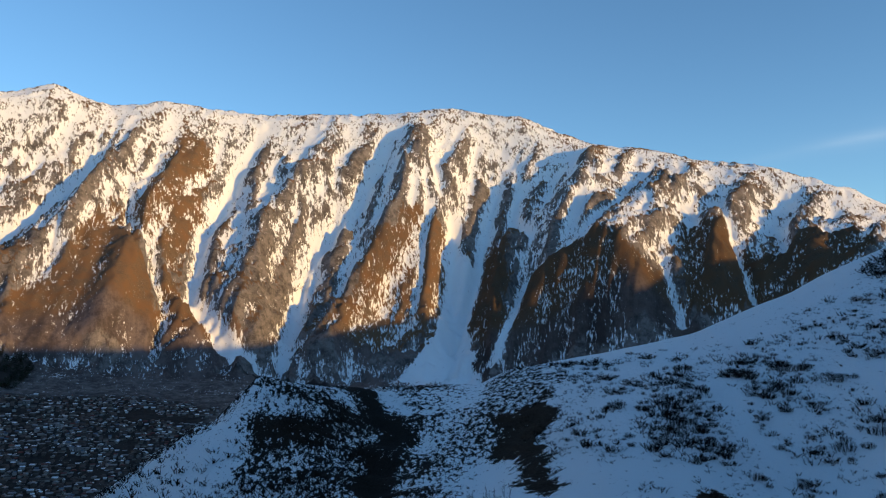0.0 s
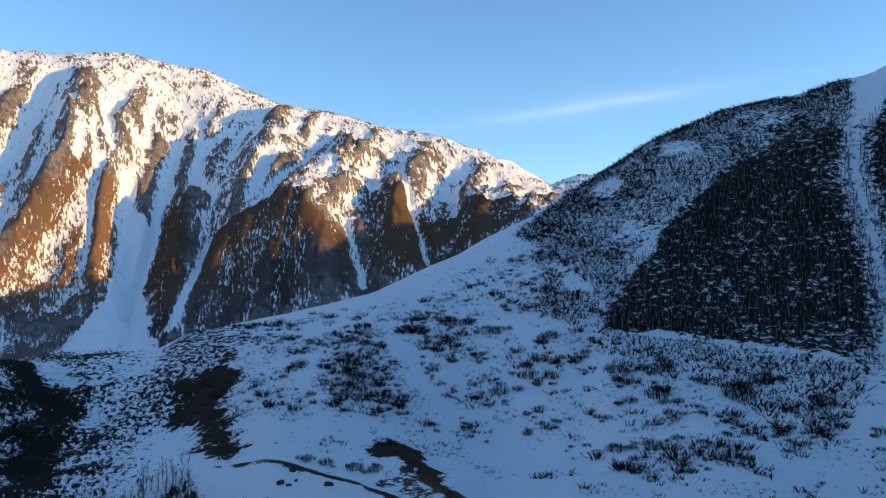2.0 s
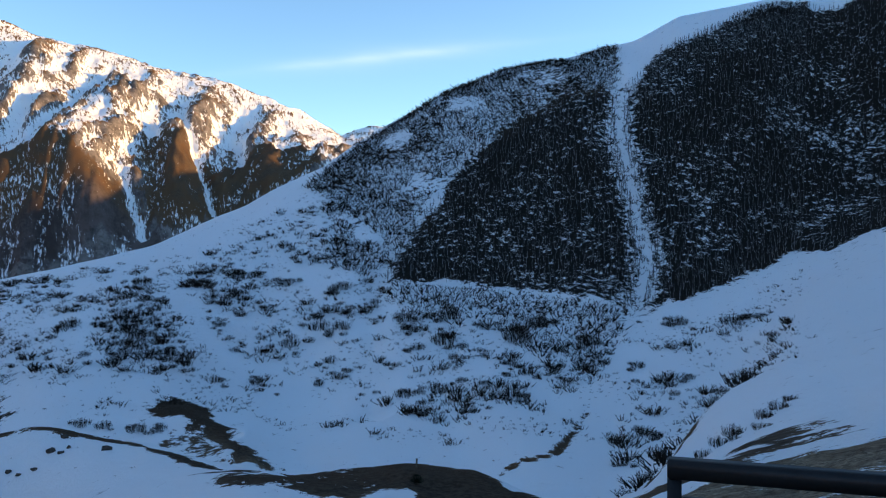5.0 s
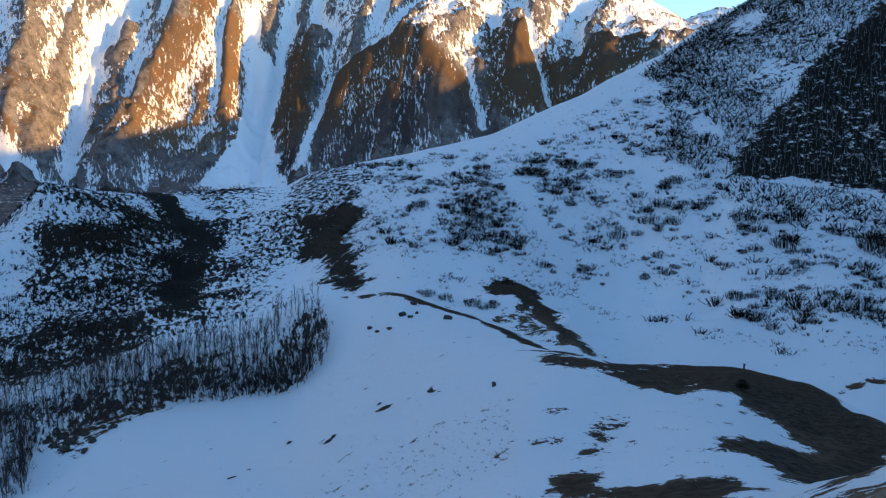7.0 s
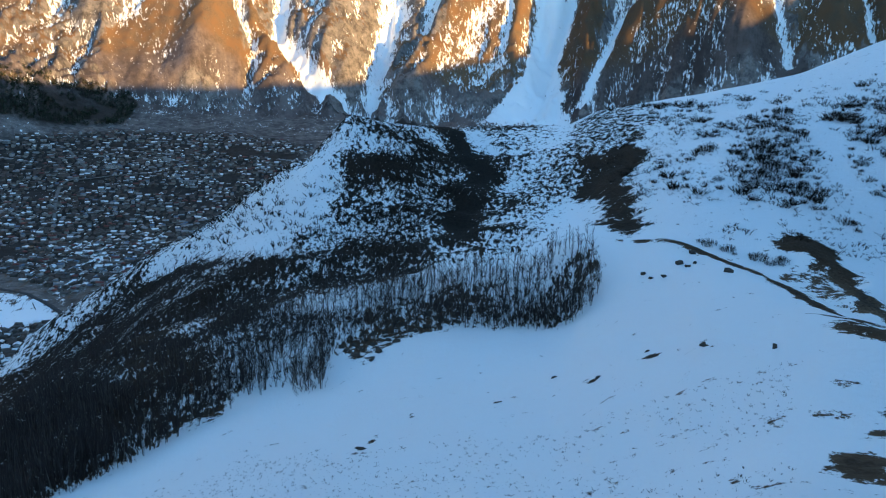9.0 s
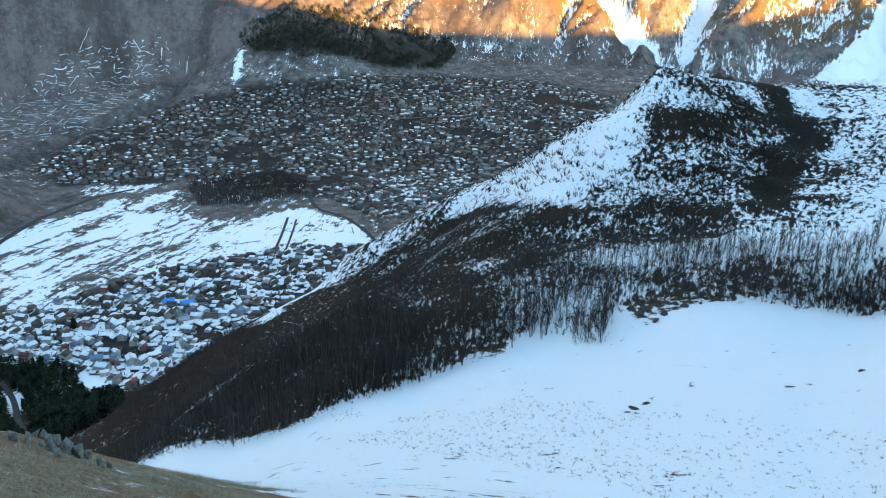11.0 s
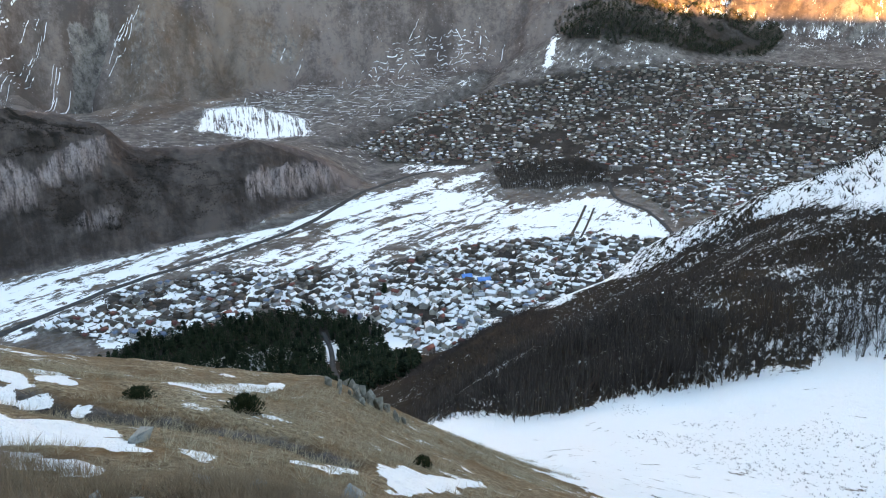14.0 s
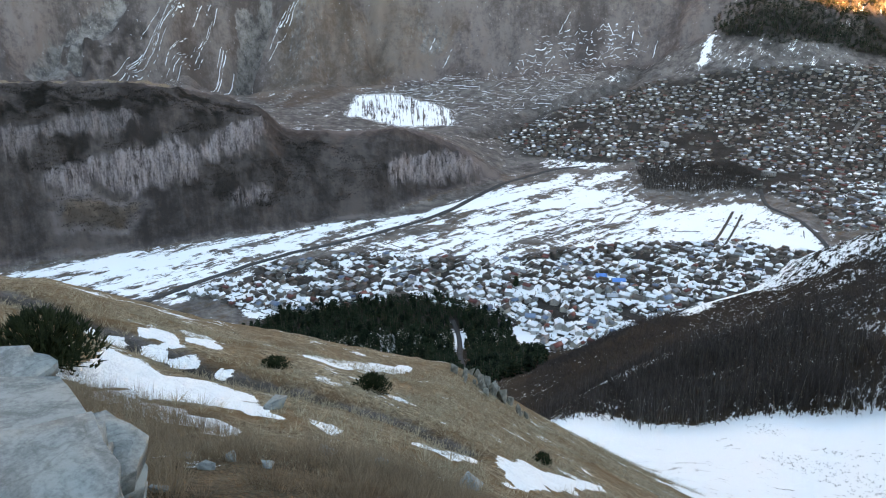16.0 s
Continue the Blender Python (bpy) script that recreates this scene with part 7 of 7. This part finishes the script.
# crags on the brow
for k in range(26):
    x, y = CRAGS[k % 7]
    x, y = x + rng.gauss(0, 0.38), y + rng.gauss(0, 0.38)
    tall = rng.uniform(0.28, 0.75)
    rock("crag", rock_form(rng, rng.uniform(0.25, 0.5) * tall, rng.uniform(0.5, 0.8) * tall, tall, 11), CRAG, pose(x, y, height(x, y) + tall * 0.18, rng.uniform(-16, 16), rng.uniform(-20, 20), rng.uniform(60, 120)), "upright grey crag on the grassy brow", "crags on the brow")
# dark boulders on the snow
for x, y in BOULDERS:
    s = rng.uniform(0.8, 1.6)
    rock("boulder", rock_form(rng, s * 1.3, s, s * 0.8, 16), BOULDER, pose(x, y, height(x, y) + s * 0.2, 0, 0, rng.uniform(0, 180)), "dark boulder lying on smooth snow", "boulders on the snow")
for x, y in scatter(RUBBLE, 2.3, rng, most=60):
    s = rng.uniform(0.5, 1.5)
    rock("boulder", rock_form(rng, s * 1.4, s, s * 0.8, 13), BOULDER, pose(x, y, height(x, y) + s * 0.15, 0, 0, rng.uniform(0, 180)), "dark boulder in rubble beside the birches", "rubble by the grove")
for x, y in STUBS:
    s = rng.uniform(0.5, 0.9)
    rock("boulder", rock_form(rng, s * 2.2, s * 0.7, s * 0.5, 13), BOULDER, pose(x, y, height(x, y) + s * 0.1, 0, 0, rng.uniform(0, 180)), "low dark stone breaking through smooth snow", "boulders on the snow")


def juniper_form(rng, sprays):
    s = Sticks()
    for _ in range(sprays):
        a, up = rng.uniform(0, 6.283), rng.uniform(0.05, 1.0)
        out = math.sqrt(max(0.05, 1 - up * up)) * rng.uniform(0.5, 1.0)
        at = np.array((math.cos(a) * out, math.sin(a) * out, up * 0.75 - 0.05))
        way = at * 0.35 + np.array((rng.uniform(-0.2, 0.2), rng.uniform(-0.2, 0.2), rng.uniform(0.08, 0.35)))
        for _ in range(4):
            tw = way + np.array((rng.uniform(-0.2, 0.2), rng.uniform(-0.2, 0.2), rng.uniform(-0.1, 0.2)))
            s.cone(at, at + tw * rng.uniform(0.14, 0.34), 0.022)
        s.cone(at * 0.3, at, 0.015)
    return s.arrays()


for (x, y), wide, tall in zip(JUNIPERS, (0.85, 0.42, 0.34, 0.22), (1.0, 0.46, 0.28, 0.32)):
    ob = thing("juniper_bush", "low dark green juniper bush in dry grass", "bush", "junipers on the brow")
    part("foliage", *juniper_form(rng, 620), JUNIPER, ob)
    stems = Sticks()
    for k in range(7):
        stems.cone((0, 0, -0.1), (0.4 * math.cos(k * 0.9), 0.4 * math.sin(k * 0.9), 0.45), 0.03)
    part("stem", *stems.arrays(), BARK, ob)
    ob.matrix_basis = pose(x, y, height(x, y), 0, 0, rng.uniform(0, 360)) @ Matrix.Diagonal((wide, wide, tall, 1))


def tuft_form(rng, blades, spread, wide):
    s = Sticks()
    for _ in range(blades):
        a, off = rng.uniform(0, 6.283), rng.uniform(0, 0.3)
        foot = np.array((math.cos(a) * off, math.sin(a) * off, -0.1))
        bend = rng.uniform(0.1, spread)
        tip = foot + np.array((math.cos(a) * bend, math.sin(a) * bend, rng.uniform(0.5, 1.1)))
        s.cone(foot, tip, wide)
    return s.arrays()


forms = [joined([tuft_form(rng, 12, 0.95, 0.022)]) for _ in range(6)]
places = []
for x, y in scatter(BROW_GRASS, 0.17, rng, most=15000):
    r = math.hypot(x, y)
    if r < 6.2 or course(LEDGE, np.array([x]), np.array([y]), 2)[0] < 0.3:
        continue
    if tuft_noise(x, y, 3.0, 341) < -0.2 or any(course(d + [d[0]], np.array([x]), np.array([y]), 1)[0] < 0.12 or within(d, np.array([x]), np.array([y]))[0] for d in (DRIFT_A, DRIFT_B, DRIFT_C, DRIFT_D)):
        continue
    tall = rng.uniform(0.07, 0.20)
    places.append((rng.randrange(6), x, y, height(x, y), rng.uniform(0, 6.28), tall * 1.2, tall))
small = [joined([tuft_form(rng, 6, 0.9, 0.035)]) for _ in range(5)]
forms += small
for x, y in scatter(BROW_GRASS, 0.11, rng, most=6000, sieve=lambda x, y: 4.5 < math.hypot(x, y) < 9 and tuft_noise(x, y, 1.0, 345) > -0.15):
    if any(within(d, np.array([x]), np.array([y]))[0] for d in (DRIFT_A, DRIFT_B, DRIFT_C, DRIFT_D)):
        continue
    tall = rng.uniform(0.04, 0.10)
    places.append((6 + rng.randrange(5), x, y, height(x, y), rng.uniform(0, 6.28), tall * 1.3, tall))
tagged(new("dry_grass", drift_mesh("dry_grass", forms, places, [STRAW])), "tufts of yellow-brown dry grass on the brow", "grass", kind="stuff")
forms = [joined([tuft_form(rng, 26, 0.75, 0.008)]) for _ in range(6)]
places = []
for x, y in scatter(WEEDS, 0.085, rng, most=4200, sieve=lambda x, y: tuft_noise(x, y, 1.2, 343) > -0.28):
    tall = rng.uniform(0.14, 0.36)
    places.append((rng.randrange(6), x, y, height(x, y), rng.uniform(0, 6.28), tall * 0.8, tall))
tagged(new("dead_stalks", drift_mesh("dead_stalks", forms, places, [STALKS])), "reddish-brown dead stalks among stones", "weeds", kind="stuff")

# ---- the black railing of the lookout ----
rail = thing("railing", "black painted square-tube steel railing", "railing")
a = Vector((*polar(53.5, 2.36), 429.33))
b = Vector((*polar(61.8, 2.38), 429.33))
way = (b - a).normalized()
turn = math.degrees(math.atan2(way.y, way.x))
rail.matrix_basis = pose(a.x, a.y, 428.25, 0, 0, turn)
TOP = 429.33 - 428.25


def tube(x0, x1, y0, y1, z0, z1):
    bm = bmesh.new()
    bmesh.ops.create_cube(bm, size=1.0, matrix=Matrix.Translation(((x0 + x1) / 2, (y0 + y1) / 2, (z0 + z1) / 2)) @ Matrix.Diagonal((x1 - x0, y1 - y0, z1 - z0, 1)))
    bmesh.ops.bevel(bm, geom=bm.edges[:], offset=0.004, segments=2, affect="EDGES")
    bmesh.ops.triangulate(bm, faces=bm.faces[:])
    bm.verts.index_update()
    out = np.array([v.co[:] for v in bm.verts]), np.array([[v.index for v in f.verts] for f in bm.faces])
    bm.free()
    return out


part("top_rail", *tube(0, 3.2, -0.025, 0.025, TOP - 0.055, TOP), BLACK_STEEL, rail)
for z in (0.97, 0.86, 0.75, 0.64, 0.53, 0.42, 0.31, 0.20):
    part("rail", *tube(0.04, 3.2, -0.015, 0.015, z - 0.03, z), BLACK_STEEL, rail)
for x in (0, 1.58, 3.16):
    part("post", *tube(x, x + 0.04, -0.02, 0.02, -0.15, TOP - 0.055), BLACK_STEEL, rail)

# ---- a marker post and a dwarf pine on the knoll; a board on the hilltop ----
(x, y), (bx, by) = MARKER
post = thing("marker_post", "weathered wooden marker post on the bare knoll", "post")
part("shaft", *box_arrays(-0.08, -0.08, -0.3, 0.08, 0.08, 1.25), TIMBER, post)
part("cap", *box_arrays(-0.11, -0.11, 1.25, 0.11, 0.11, 1.31), TIMBER, post)
post.matrix_basis = pose(x, y, height(x, y), 3, 0, 20)
ob = tagged(new("dwarf_pine", tri_mesh("dwarf_pine", *juniper_form(rng, 260), [NEEDLES])), "small dark dwarf pine on brown grass", "bush")
ob.matrix_basis = pose(bx, by, height(bx, by), 0, 0, 40) @ Matrix.Diagonal((0.8, 0.8, 1.2, 1))
x, y = polar(59.9, 806)
board = thing("hilltop_board", "square panel on two posts on the snowy hilltop", "sign")
for s in (-1.3, 1.3):
    part("leg", *box_arrays(s - 0.2, -0.2, -1, s + 0.2, 0.2, 5.6), TIMBER, board)
part("panel", *box_arrays(-1.9, -0.35, 2.2, 1.9, -0.2, 5.4), BOULDER, board)
board.matrix_basis = pose(x, y, height(x, y), 0, 0, -60)
